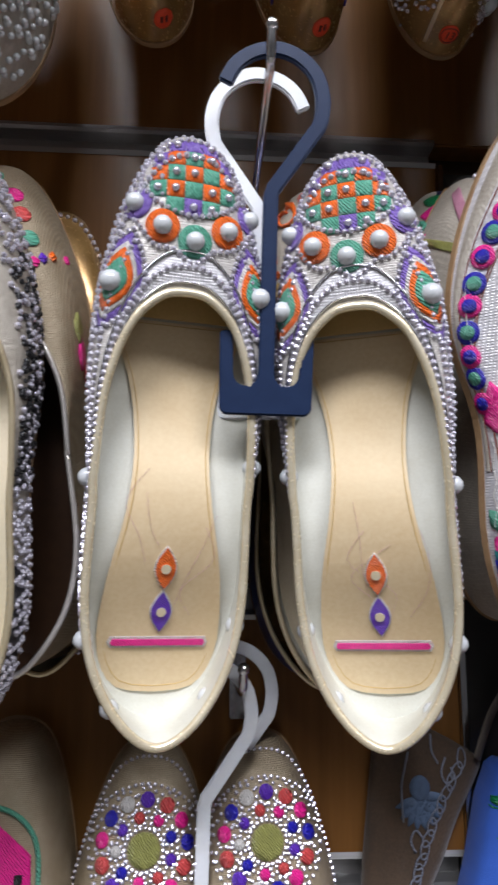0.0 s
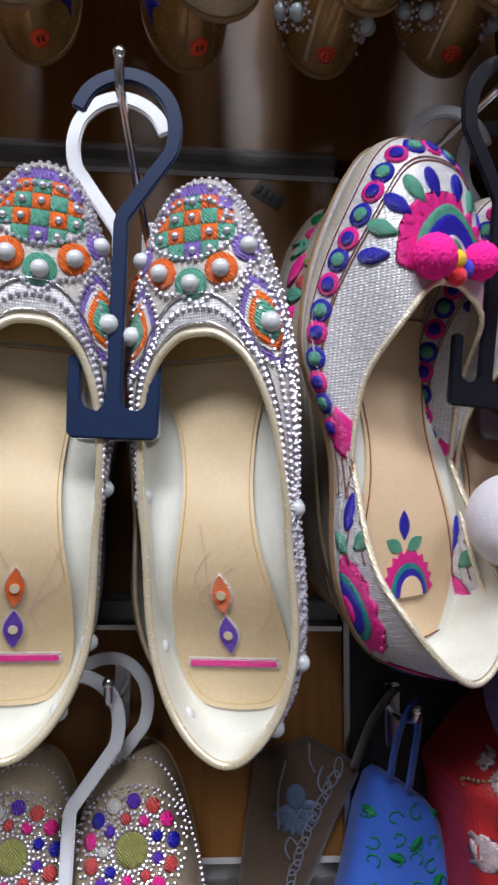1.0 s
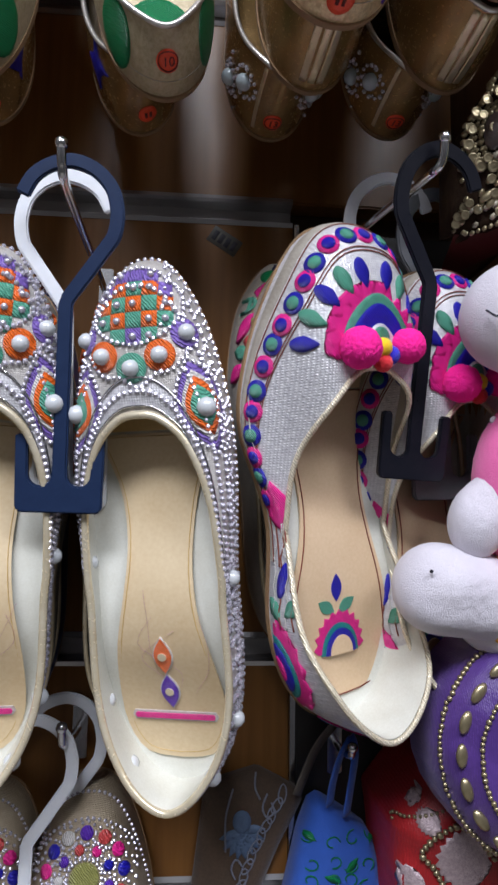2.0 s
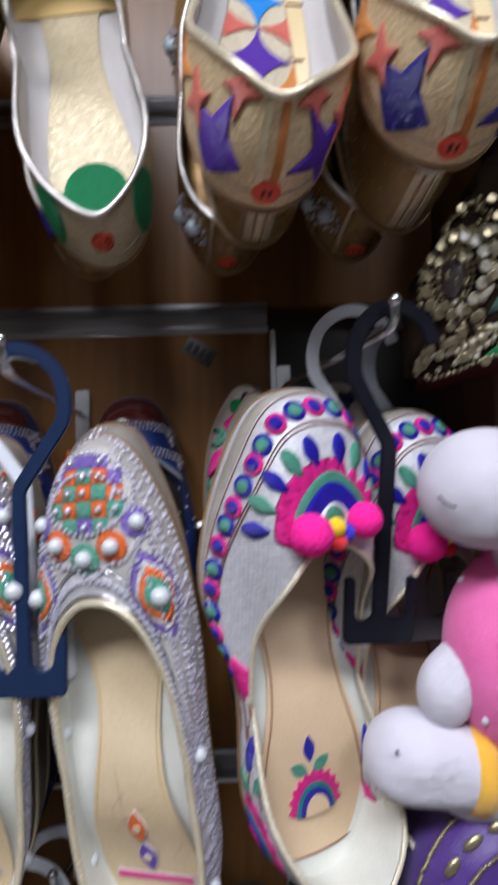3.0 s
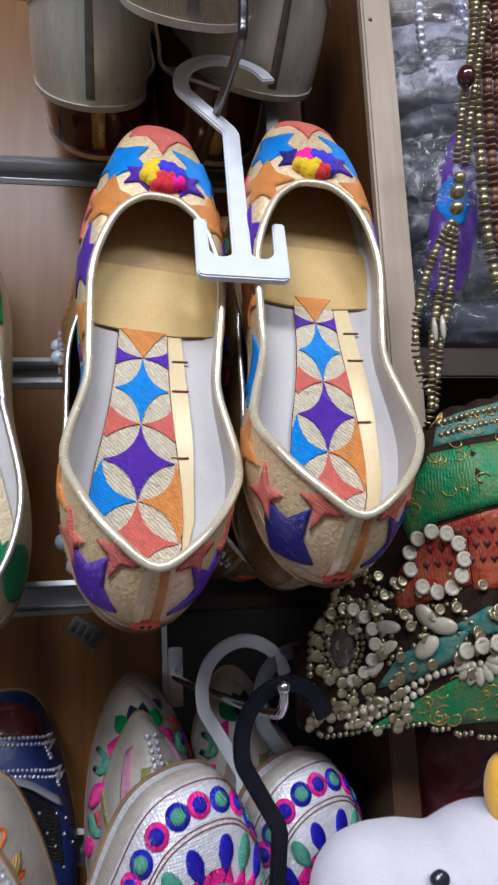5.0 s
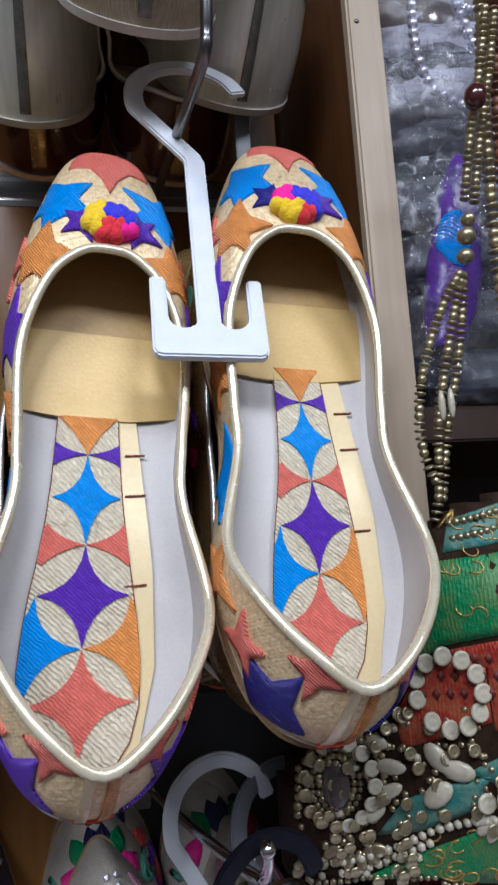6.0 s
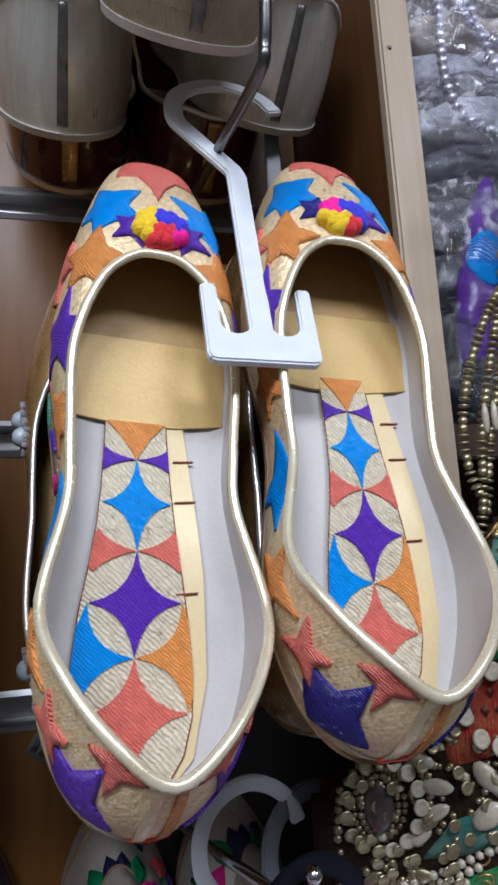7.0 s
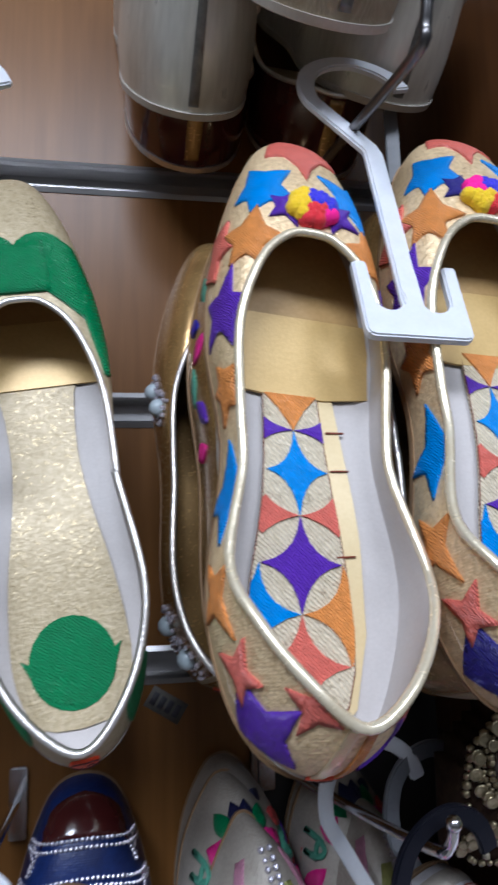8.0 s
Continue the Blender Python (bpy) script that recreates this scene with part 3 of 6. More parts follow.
wall = thing("wall_north", pose(0, WALL_Y, 0), "slatted display wall of pale maple laminate", "wall", kind="structure")
edges = [0.0] + SLOTS + [2.8]
for lo, hi in zip(edges, edges[1:]):
    end = 0.247 if lo > 1.6 else 0.1335
    part("slat_board", box(bmesh.new(), (-1.3, 0, lo + 0.007), (end, 0.018, hi - 0.007), 0.0012), WOOD, wall, smooth=False)
for z in SLOTS:
    bm = bmesh.new()
    prof = [(-0.0006, -0.0105), (-0.0018, -0.0075), (0.0005, -0.0062), (0.011, -0.0055), (0.011, 0.0055), (0.0005, 0.0062), (-0.0018, 0.0075), (-0.0006, 0.0105)]
    a = [bm.verts.new((-1.3, y, z + h)) for y, h in prof]
    end = 0.2465 if z > 1.63 else 0.133
    b = [bm.verts.new((end, y, z + h)) for y, h in prof]
    for k in range(len(prof) - 1):
        bm.faces.new((a[k], b[k], b[k + 1], a[k + 1]))
    part("slot_rail", bm, ALU, wall, "aluminium slot insert", smooth=False)
part("black_panel", box(bmesh.new(), (0.1375, -0.001, 0), (0.247, 0.018, 1.608), 0.001), BLACK_BOARD, wall, "matt black end panel", smooth=False)
part("corner_strip", box(bmesh.new(), (0.1338, -0.0035, 0), (0.1372, 0.018, 1.613), 0.0006), CHROME, wall, "thin bright metal corner strip", smooth=False)
part("backing", box(bmesh.new(), (-1.3, 0.0195, 0), (0.247, 0.035, 2.8)), WOOD_DARK, wall, smooth=False)

side = thing("divider_board", pose(0.2565, 0.219, 0), "upright birch-edged divider board beside the slatted wall", "board", kind="structure")
part("panel", box(bmesh.new(), (-0.0078, 0.002, 1.575), (0.0078, 0.28, 2.8), 0.0005), BOARD_SIDE, side, smooth=False)
part("edge_strip", box(bmesh.new(), (-0.0085, -0.006, 1.575), (0.0085, 0.0015, 2.8), 0.0012), BOARD, side, "pale birch edge", smooth=False)
bm = bmesh.new()
ball(bm, (-0.004, -0.0061, 1.934), (0.0012, 0.0006, 0.0012), 2)
part("nail", bm, GUN, side)

structure("wall_bay", box(bmesh.new(), (0.265, 0.5, 0.0), (1.3, 0.52, 2.8)), WOOD_DARK)
structure("floor", box(bmesh.new(), (-1.32, -1.9, -0.05), (1.32, 0.6, 0.0)), FLOORING)
structure("ceiling", box(bmesh.new(), (-1.32, -1.9, 2.8), (1.32, 0.6, 2.85)), PLASTER)
structure("wall_west", box(bmesh.new(), (-1.37, -1.9, 0.0), (-1.32, 0.6, 2.8)), PLASTER)
structure("wall_east", box(bmesh.new(), (1.32, -1.9, 0.0), (1.37, 0.6, 2.8)), PLASTER)
structure("wall_south", box(bmesh.new(), (-1.37, -1.95, 0.0), (1.37, -1.9, 2.8)), PLASTER)


# ---- hooks and hangers ----
def hook(x, z, y_tip, rise=0.012, lean=0.0, material=CHROME, drop_back=0.0):
    """A display hook: a plate in the slot, a rod, and a turned-up end."""
    ob = thing("display_hook", pose(x, WALL_Y, z), "chrome display hook fixed in the slatted wall", "hook", "display hooks")
    reach = WALL_Y - y_tip
    bm = bmesh.new()
    line = [(0, 0.004, -0.004 - drop_back), (0, -0.02, -0.004 - drop_back), (lean * 0.5, -reach * 0.6, -0.002 - drop_back * 0.4), (lean * 0.9, -reach + 0.012, 0.0), (lean, -reach + 0.004, rise * 0.3), (lean, -reach, rise)]
    tube(bm, spline(line, 24), 0.0022, 10)
    part("rod", bm, material, ob)
    bm = bmesh.new()
    ball(bm, (lean, -reach, rise + 0.0008), (0.0031, 0.0031, 0.0031), 2)
    part("tip", bm, CHROME, ob)
    part("plate", box(bmesh.new(), (-0.0045, -0.006, -0.024), (0.0045, -0.0019, 0.012), 0.0008), material, ob, smooth=False)
    return ob


def ribbon(bm, pts, width, z0, z1):
    """A flat strap that follows a line in x and y."""
    pts = [Vector((*p, 0)) for p in pts]
    left, right = [], []
    for i, p in enumerate(pts):
        a, b = pts[max(i - 1, 0)], pts[min(i + 1, len(pts) - 1)]
        d = (b - a).normalized()
        n = Vector((-d.y, d.x, 0)) * width / 2
        left.append(tuple((p + n)[:2]))
        right.append(tuple((p - n)[:2]))
    return left + right[::-1]


def shoe_hanger(m, material, flip=1, tall=1.0, label="", wide=0.0066, loop=1.0):
    """A flat plastic shoe hanger: an open hook, a cranked stem and a base with two upturned prongs."""
    ob = thing("shoe_hanger", m, label, "hanger", "shoe hangers")
    k = tall
    line = [(0, .010), (0, .05 * k), (0, .098 * k), (.004, .106 * k), (.019, .131 * k), (.0215, .137 * k), (.0215, .148 * k), (.0185, .158 * k), (.011, .166 * k), (.001, .1695 * k), (-.009, .167 * k), (-.0165, .161 * k), (-.021, .152 * k)]
    straight = [(0, .010), (0, .05 * k), (0, .1 * k), (.001, .1035 * k), (.0195, .1325 * k)]
    route = [np.array(p) for p in straight] + spline([(.0205, .1345 * k), (.0215, .14 * k)] + line[6:], 34)
    outline = [(x * flip * loop, y) for x, y in ribbon(None, route, wide, 0, 1)]
    bm = bmesh.new()
    slab(bm, outline if area(outline) > 0 else outline[::-1], -0.0016, 0.0016, 0.0008)
    part("stem", bm, material, ob, smooth=False)
    w = 0.0195
    half = [(0, 0), (w - .003, 0), (w - .0009, .0007), (w, .003), (w + .0005, .0345), (w - .0002, .0357), (w - .0042, .0357), (w - .005, .0348)]
    half += [((w - .0055 + .0034) / 2 + (w - .0055 - .0034) / 2 * math.cos(q), .0175 - .0052 * math.sin(q)) for q in (math.pi * k / 8 for k in range(9))]
    half += [(.0033, .022)]
    base = half[1:] + [(-x, y) for x, y in half[:0:-1]]
    bm = bmesh.new()
    slab(bm, base, -0.0019, 0.0019, 0.0007)
    part("base", bm, material, ob, "two-pronged base", smooth=False)
    return ob


UP = lambda x, y, z, tilt=0.0, lean=0.0, yaw=0.0: pose(x, y, z, 90 - tilt, lean, yaw)


# ---- pair with pearl and bead work ----
def pearl_slipper(m, flip):
    last = Last(0.257, 0.036, 0.718, 0.93, 0.026, 0.034, 0.028, 0.0, 1.02, 0.95, flip, 0.0, 0.82, arch=0.016)
    shoe = slipper(m, last, A_CLOTH, "silver-white brocade slipper covered in pearls and beads", "slippers on the wall", CREAM, CREAM, PALE_PIPE, 0.0019)
    f = flip
    # toe dome of orange, green and lilac squares
    colours = [T_ORANGE, T_JADE, T_LILAC]
    size = 0.0076
    mid_at, mid_nor = last.on(0, 0.2345)
    up = mid_nor.cross(Vector((1, 0, 0))).normalized()
    up = up if up.y > 0 else -up
    for i in range(-2, 3):
        for j in range(-2, 3):
            if abs(i) + abs(j) > 3:
                continue
            k = 0 if (i + j) % 2 == 0 else 1
            if j == 2 or (j == -2 and i == 0) or abs(i) == 2 and j > 0:
                k = 2
            at = last.lift(mid_at + Vector((i * size, 0, 0)) + up * j * size, 0)
            _, nor, _, _ = last.tree.find_nearest(at)
            h = size / 2 * 0.97
            decal("square", last, at, nor, [(-h, -h), (h, -h), (h, h), (-h, h)], colours[k], shoe, 0.0005, size=0.005)
            if (i + 2 * j) % 3 != 1:
                bm = bmesh.new()
                ball(bm, at + nor * 0.001, (0.0017,) * 3)
                part("bead", bm, BEAD, shoe)
    for x, y, mat in ((-.012, .2105, T_ORANGE), (.0015, .2055, T_JADE), (.015, .2115, T_ORANGE), (.0245, .2195, T_LILAC), (-.0225, .2195, T_LILAC)):
        patch("flower_ring", last, ring(x * f, y, 0.0071), mat, shoe, 0.0009)
        pearl(shoe, last, x * f, y, 0.004)
    # eye-shaped side motifs
    for s in (1, -1):
        for grow, mat, off in ((1.0, T_LILAC, 0.0006), (0.8, T_WHITE, 0.0009), (0.66, T_ORANGE, 0.0012), (0.46, T_JADE, 0.0015)):
            patch("eye_motif", last, leaf(0.0295 * s, 0.187, 0.042 * grow, 0.027 * grow, 20 * s), mat, shoe, off)
        pearl(shoe, last, 0.03 * s, 0.186, 0.0046)
        at, nor = last.on(0.0295 * s, 0.187)
        right = (Vector((1, 0, 0)) - nor * nor.x).normalized()
        up_ = nor.cross(right)
        up_ = up_ if up_.y > 0 else -up_
        rim_ = [at + right * x + up_ * y for x, y in leaf(0, 0, 0.045, 0.03, 20 * s, 14)]
        bead_line(shoe, [last.lift(p, 0.0008) for p in walk_line(rim_ + rim_[:1], 0.0029)], 0.0012)
    # chains
    band("silver_band", last, 0.85, 0.975, -0.3, 0.3, SILVER_CLOTH, shoe, label="silver embroidered band round the throat")
    for v in (0.855, 0.965):
        bm = bmesh.new()
        tube(bm, last.along(v, -0.3, 0.3, 0.003, 0.0008), 0.00055, 6)
        part("cord", bm, CHROME, shoe, "thin silver cord")
    bead_line(shoe, last.along(0.91, -0.3, 0.3, 0.003, 0.0009), 0.0014)
    for u0, u1 in ((-0.3, -0.1), (0.1, 0.3)):
        bead_line(shoe, last.along(0.66, u0, u1, 0.003, 0.0006), 0.0013)
    bead_line(shoe, last.along(0.42, -0.44, 0.44, 0.0032, 0.0008), 0.0015)
    bead_line(shoe, last.along(0.06, -0.5, 0.5, 0.0034, 0.0006), 0.0013)
    for u0, u1 in ((-0.34, -0.05), (0.05, 0.34)):
        bead_line(shoe, last.along(0.25, u0, u1, 0.0036, 0.0005), 0.0013)
        rng = random.Random(23)
        side_pts = [last.lift(Vector(last.point(int(rng.uniform(u0, u1) * last.count) % last.count, rng.uniform(0.05, 0.6 if rng.random() < 0.25 else 0.38))), 0.0004) for _ in range(150)]
        bead_line(shoe, side_pts, 0.00115, name="bead_work", label="fine silver beads along the sole")
    for pts in ([(-.021, .228), (-.0135, .22), (0, .216), (.0135, .22), (.021, .228)], [(-.022, .2115), (-.015, .2025), (-.007, .2015), (.0015, .1965), (.010, .2025), (.0175, .204), (.025, .2125)],
                [(-.0165, .242), (-.008, .249), (0, .251), (.008, .249), (.0165, .242)], [(-.021, .228), (-.0195, .2365), (-.0165, .242)], [(.021, .228), (.0195, .2365), (.0165, .242)]):
        bead_line(shoe, last.line(pts, 0.0029, 0.0008), 0.0013)
    # dense bead work towards the heel
    random.seed(11)
    pts = []
    for _ in range(620):
        u = random.uniform(0.25, 0.75)
        pts.append(last.lift(Vector(last.point(int(u * last.count) % last.count, random.uniform(0.1, 0.86))), 0.0006))
    bead_line(shoe, pts, 0.0014, name="bead_work", label="scattered silver bead work")
    for u in (0.27, 0.36, 0.43, 0.57, 0.64, 0.73):
        p = last.lift(Vector(last.point(int(u * last.count), 0.5)), 0.001)
        bm = bmesh.new()
        ball(bm, p, (0.0042, 0.0042, 0.0042))
        part("pearl", bm, PEARL, shoe)
    # insole: stitched pad with a small motif
    mid = 0.0
    pad = pad_outline(last, mid)
    flat_patch("heel_pad", pad, INSOLE + 0.0006, CHAMP_LEATHER, shoe, "stitched champagne leather heel pad")
    flat_patch("toe_sock", sock_outline(last), INSOLE + 0.0004, PALE_GOLD, shoe, "tan leather under the toes")
    z = INSOLE + 0.0014
    bead = [Vector((mid + (x - mid) * 0.9, y * 0.975 + 0.003, z + last.rise(y))) for x, y in pad]
    bm = bmesh.new()
    tube(bm, bead, 0.00022, 5, True)
    part("stitching", bm, PALE_GOLD, shoe)
    for y, mat in ((0.0695, T_ORANGE), (0.0495, T_PURPLE)):
        flat_patch("lozenge_border", leaf(mid, y, 0.0205, 0.0098), z, T_WHITE, shoe)
        flat_patch("lozenge", leaf(mid, y, 0.0185, 0.0084), z + 0.0007, mat, shoe)
        flat_patch("lozenge_eye", ring(mid, y, 0.0021), z + 0.0014, GOLD_LEATHER, shoe)
    rng = random.Random(17 + flip)
    for k in range(4):
        x0, y0 = rng.uniform(-.014, .014), rng.uniform(.035, .09)
        bm = bmesh.new()
        pts = [(x0, y0), (x0 + rng.uniform(-.01, .01), y0 + .012), (x0 + rng.uniform(-.016, .016), y0 + .026), (x0 + rng.uniform(-.02, .02), y0 + .04)]
        tube(bm, [Vector((x, y, z + .0004 + last.rise(y))) for x, y in spline(pts, 14)], 0.00007, 4)
        part("loose_thread", bm, T_ROSE, shoe)
    flat_patch("bar_border", [(mid + x, y - .0095) for x, y in ((-.0207, .0419), (.0207, .0419), (.022, .0445), (.0207, .0471), (-.0207, .0471), (-.022, .0445))], z, T_WHITE, shoe)
    flat_patch("bar", [(mid + x, y - .0095) for x, y in ((-.0198, .0431), (.0198, .0431), (.0205, .0445), (.0198, .0459), (-.0198, .0459), (-.0205, .0445))], z + 0.0007, T_PINK, shoe)
    return shoe


pearl_slipper(UP(-0.0395, 0.27, 1.2872, -11.2, 1.1, 11), 1)
pearl_slipper(UP(0.071, 0.267, 1.2862, -11.6, -2.2, -18) @ Matrix.Diagonal((1, 0.988, 1, 1)), -1)
shoe_hanger(UP(0.009, 0.2225, 1.415, -6.5, 0.8), PL_NAVY, 1, 0.945, "dark navy plastic shoe hanger holding two slippers")
shoe_hanger(UP(0.0085, 0.241, 1.417, -6, -1), PL_WHITE, -1, 0.95, "white plastic shoe hanger behind a navy one")
hook(0.009, 1.563, 0.193)


# ---- pair with pompoms and mirror circles ----
def pompom_slipper(m, flip):
    last = Last(0.238, 0.0445, 0.7, 0.72, 0.036, 0.044, 0.044, 0.0, 1.2, 0.82, flip, 0.0, 0.62, 0.8, 0.38, spring=0.024)
    shoe = slipper(m, last, SILVER_CLOTH, "silver brocade slipper with pink pompoms and mirror-work circles", "slippers on the wall", CREAM, CREAM, BRAID, 0.0014)
    n = 29
    # even steps along the rim of the vamp
    fine = [-0.26 + 0.52 * k / 200 for k in range(201)]
    spots = [Vector(last.spot(u, 0.35)[0]) for u in fine]
    run = list(itertools.accumulate([0.0] + [(q - p).length for p, q in zip(spots, spots[1:])]))
    for k in range(n):
        u = next(u for u, s in zip(fine, run) if s >= run[-1] * k / (n - 1) * 0.9999)
        at, nor, along = last.spot(u, 0.35)
        one, two = ((T_PINK, T_BLUE), (T_BLUE, T_JADE))[k % 2]
        decal("circle", last, at, nor, ring(0, 0, 0.0052), one, shoe, 0.0008, along)
        decal("mirror", last, at, nor, ring(0, 0, 0.0031), two, shoe, 0.0014, along)
    for v in (0.45, 0.475, 0.21):
        bm = bmesh.new()
        tube(bm, last.along(v, -0.3, 0.3, 0.003, 0.0005), 0.0003, 5)
        part("cord", bm, T_STITCH, shoe)
    hub, hub_nor = last.on(0, 0.176)
    for k in range(10):
        a = radians((3, 21.5, 40, 58.5, 77, 103, 121.5, 140, 158.5, 177)[k])
        far = Vector((-0.0318 * math.cos(a), 0.176 + 0.0335 * math.sin(a), 0))
        at, nor = last.on(far.x, far.y)
        outward = at - hub
        outward = (outward - nor * outward.dot(nor)).normalized()
        decal("petal", last, at, nor, drop(0, 0, 0.0145, 0.0072, 180), (T_BLUE, T_JADE)[k % 2 if k < 5 else (k + 1) % 2], shoe, 0.0009, nor.cross(outward), outward)
    flame = []
    for k in range(27):
        a = radians(-10 + 200 * k / 26)
        r = 0.0315 if k % 2 else 0.0235
        flame.append((r * math.cos(a), 0.1735 + 1.02 * r * math.sin(a)))
    patch("flame_arch", last, flame, T_PINK, shoe, 0.0008)
    for r, mat, off in ((0.0208, T_JADE, 0.0013), (0.0172, T_BLUE, 0.0018), (0.0104, SILVER_CLOTH, 0.0023)):
        arch = [(r * math.cos(radians(a)), 0.1725 + 1.15 * r * math.sin(radians(a)) * (1 + 0.14 * math.sin(radians(a)) ** 6)) for a in range(0, 181, 9)]
        patch("arch", last, arch, mat, shoe, off)
    band("cream_edge", last, 0.03, 0.2, -0.3, 0.3, IVORY_CLOTH, shoe, label="cream cloth edge along the sole")
    patch("ring_motif", last, ring(0, 0.1795, 0.0052), T_JADE, shoe, 0.0026)
    pompom(shoe, last, -0.0145 * flip, 0.1745, 0.0092, YARN, out=0.6)
    pompom(shoe, last, 0.0145 * flip, 0.1765, 0.008, YARN, out=0.6)
    pompom(shoe, last, -0.0005, 0.1755, 0.0044, YARN_YELLOW, "small_pompom", 0.9)
    pompom(shoe, last, 0.0006, 0.169, 0.0042, YARN_RED, "small_pompom", 0.9)
    pompom(shoe, last, 0.0052, 0.1725, 0.0042, YARN_BLUE, "small_pompom", 0.8)
    # side and heel embroidery
    for way, s in (("left", -1), ("right", 1)):
        patch("red_wedge", last, [(0.098, 0.012), (0.116, 0.02), (0.104, 0.03), (0.088, 0.026)], T_PINK, shoe, 0.0008, way)
        half = [(0.03 + r * math.cos(radians(a)), 0.004 + 0.8 * r * math.sin(radians(a))) for a, r in ((12 * k, 0.026 if k % 2 else 0.022) for k in range(16))]
        patch("side_fan", last, half, T_PINK, shoe, 0.0007, way)
        for r, mat, off in ((0.0165, T_TEAL, 0.0011), (0.0125, T_BLUE, 0.0015), (0.0065, T_PINK, 0.0019)):
            patch("side_arch", last, [(0.03 + r * math.cos(radians(a)), 0.004 + 0.8 * r * math.sin(radians(a))) for a in range(0, 181, 15)], mat, shoe, off, way)
        patch("side_petal", last, drop(0.072, 0.0125, 0.017, 0.006, -80), T_BLUE, shoe, 0.0009, way)
        for y, z, t in ((0.06, 0.02, -40), (0.0585, 0.007, -130)):
            patch("side_leaf", last, leaf(y, z, 0.013, 0.0075, t), T_JADE, shoe, 0.0008, way)
        for k in range(6):
            bm = bmesh.new()
            tube(bm, [last.on(0.05 + 0.045 * q / 14, 0.006 + 0.0045 * k + 0.003 * abs((q % 4) - 2) * 0.3, 0.0005, way)[0] for q in range(15)], 0.0004, 5)
            part("cord", bm, T_STITCH if k % 2 else T_WHITE, shoe)
    fan = []
    for k in range(25):
        a = radians(180 * k / 24)
        r = 0.023 if k % 2 else 0.0195
        fan.append((r * math.cos(a) * 1.0, 0.006 + 1.15 * r * math.sin(a)))
    patch("heel_fan", last, fan, T_PINK, shoe, 0.0008, "heel")
    for r, mat, off in ((0.0155, T_TEAL, 0.0013), (0.0115, T_BLUE, 0.0018), (0.005, T_TEAL, 0.0023)):
        patch("heel_arch", last, [(r * math.cos(radians(a)), 0.005 + r * math.sin(radians(a))) for a in range(0, 181, 12)], mat, shoe, off, "heel")
    # insole motif
    z = INSOLE + 0.0008
    pad = pad_outline(last, 0, 1.0)
    flat_patch("heel_pad", pad, INSOLE + 0.0002, ROSE_TAN, shoe, "stitched tan heel pad")
    flat_patch("toe_sock", sock_outline(last), INSOLE, ROSE_TAN, shoe)
    bm = bmesh.new()
    tube(bm, [Vector((x * 0.9, y, z + 0.0002 + last.rise(y))) for x, y in pad], 0.00035, 5, True)
    part("stitching", bm, T_STITCH, shoe)
    flat_patch("petal", leaf(-0.002, 0.064, 0.0135, 0.0062), z, T_BLUE, shoe)
    for s in (-1, 1):
        flat_patch("leaf", leaf(-0.002 + 0.0062 * s, 0.055, 0.0112, 0.0062, -58 * s), z, T_JADE, shoe)
    crest, inner = [], []
    for k in range(23):
        a = radians(-12 + 204 * k / 22)
        r = 0.0155 if k % 2 else 0.0132
        crest.append((r * math.cos(a), 0.0355 + 1.15 * r * math.sin(a)))
    flat_patch("crest", crest, z, T_PINK, shoe)
    for k, (r, mat) in enumerate(((0.0112, T_TEAL), (0.0092, T_BLUE), (0.0068, ROSE_TAN))):
        flat_patch("crest_arch", [(r * math.cos(radians(a)), 0.0315 + 1.35 * r * math.sin(radians(a))) for a in range(0, 181, 12)], z + 0.0007 * (k + 1), mat, shoe)
    return shoe


pompom_slipper(UP(0.1425, 0.254, 1.3175, -1.2, -5.8, 27), 1)
pompom_slipper(UP(0.2005, 0.286, 1.31, -1.2, -5.8, 27), 1)
shoe_hanger(UP(0.174, 0.2255, 1.4335, -9.5, 2, 11) @ Matrix.Scale(0.9, 4), PL_BLACK, -1, 1.03, "black plastic shoe hanger holding pompom slippers", 0.0082)
shoe_hanger(UP(0.166, 0.264, 1.437, -4, 3), PL_WHITE, -1, 0.97, "white plastic shoe hanger behind a black one")
hook(0.142, 1.576, 0.192, 0.012, 0.039)


PL_GREY = surface("grey_plastic", (0.2, 0.21, 0.23), (0.16, 0.17, 0.19), 120, 0.4, bump=0.04)
shoe_hanger(UP(0.206, 0.262, 1.425, -2, -2, 10), PL_GREY, -1, 1.0, "smoky grey plastic shoe hanger behind the toy", 0.0075)


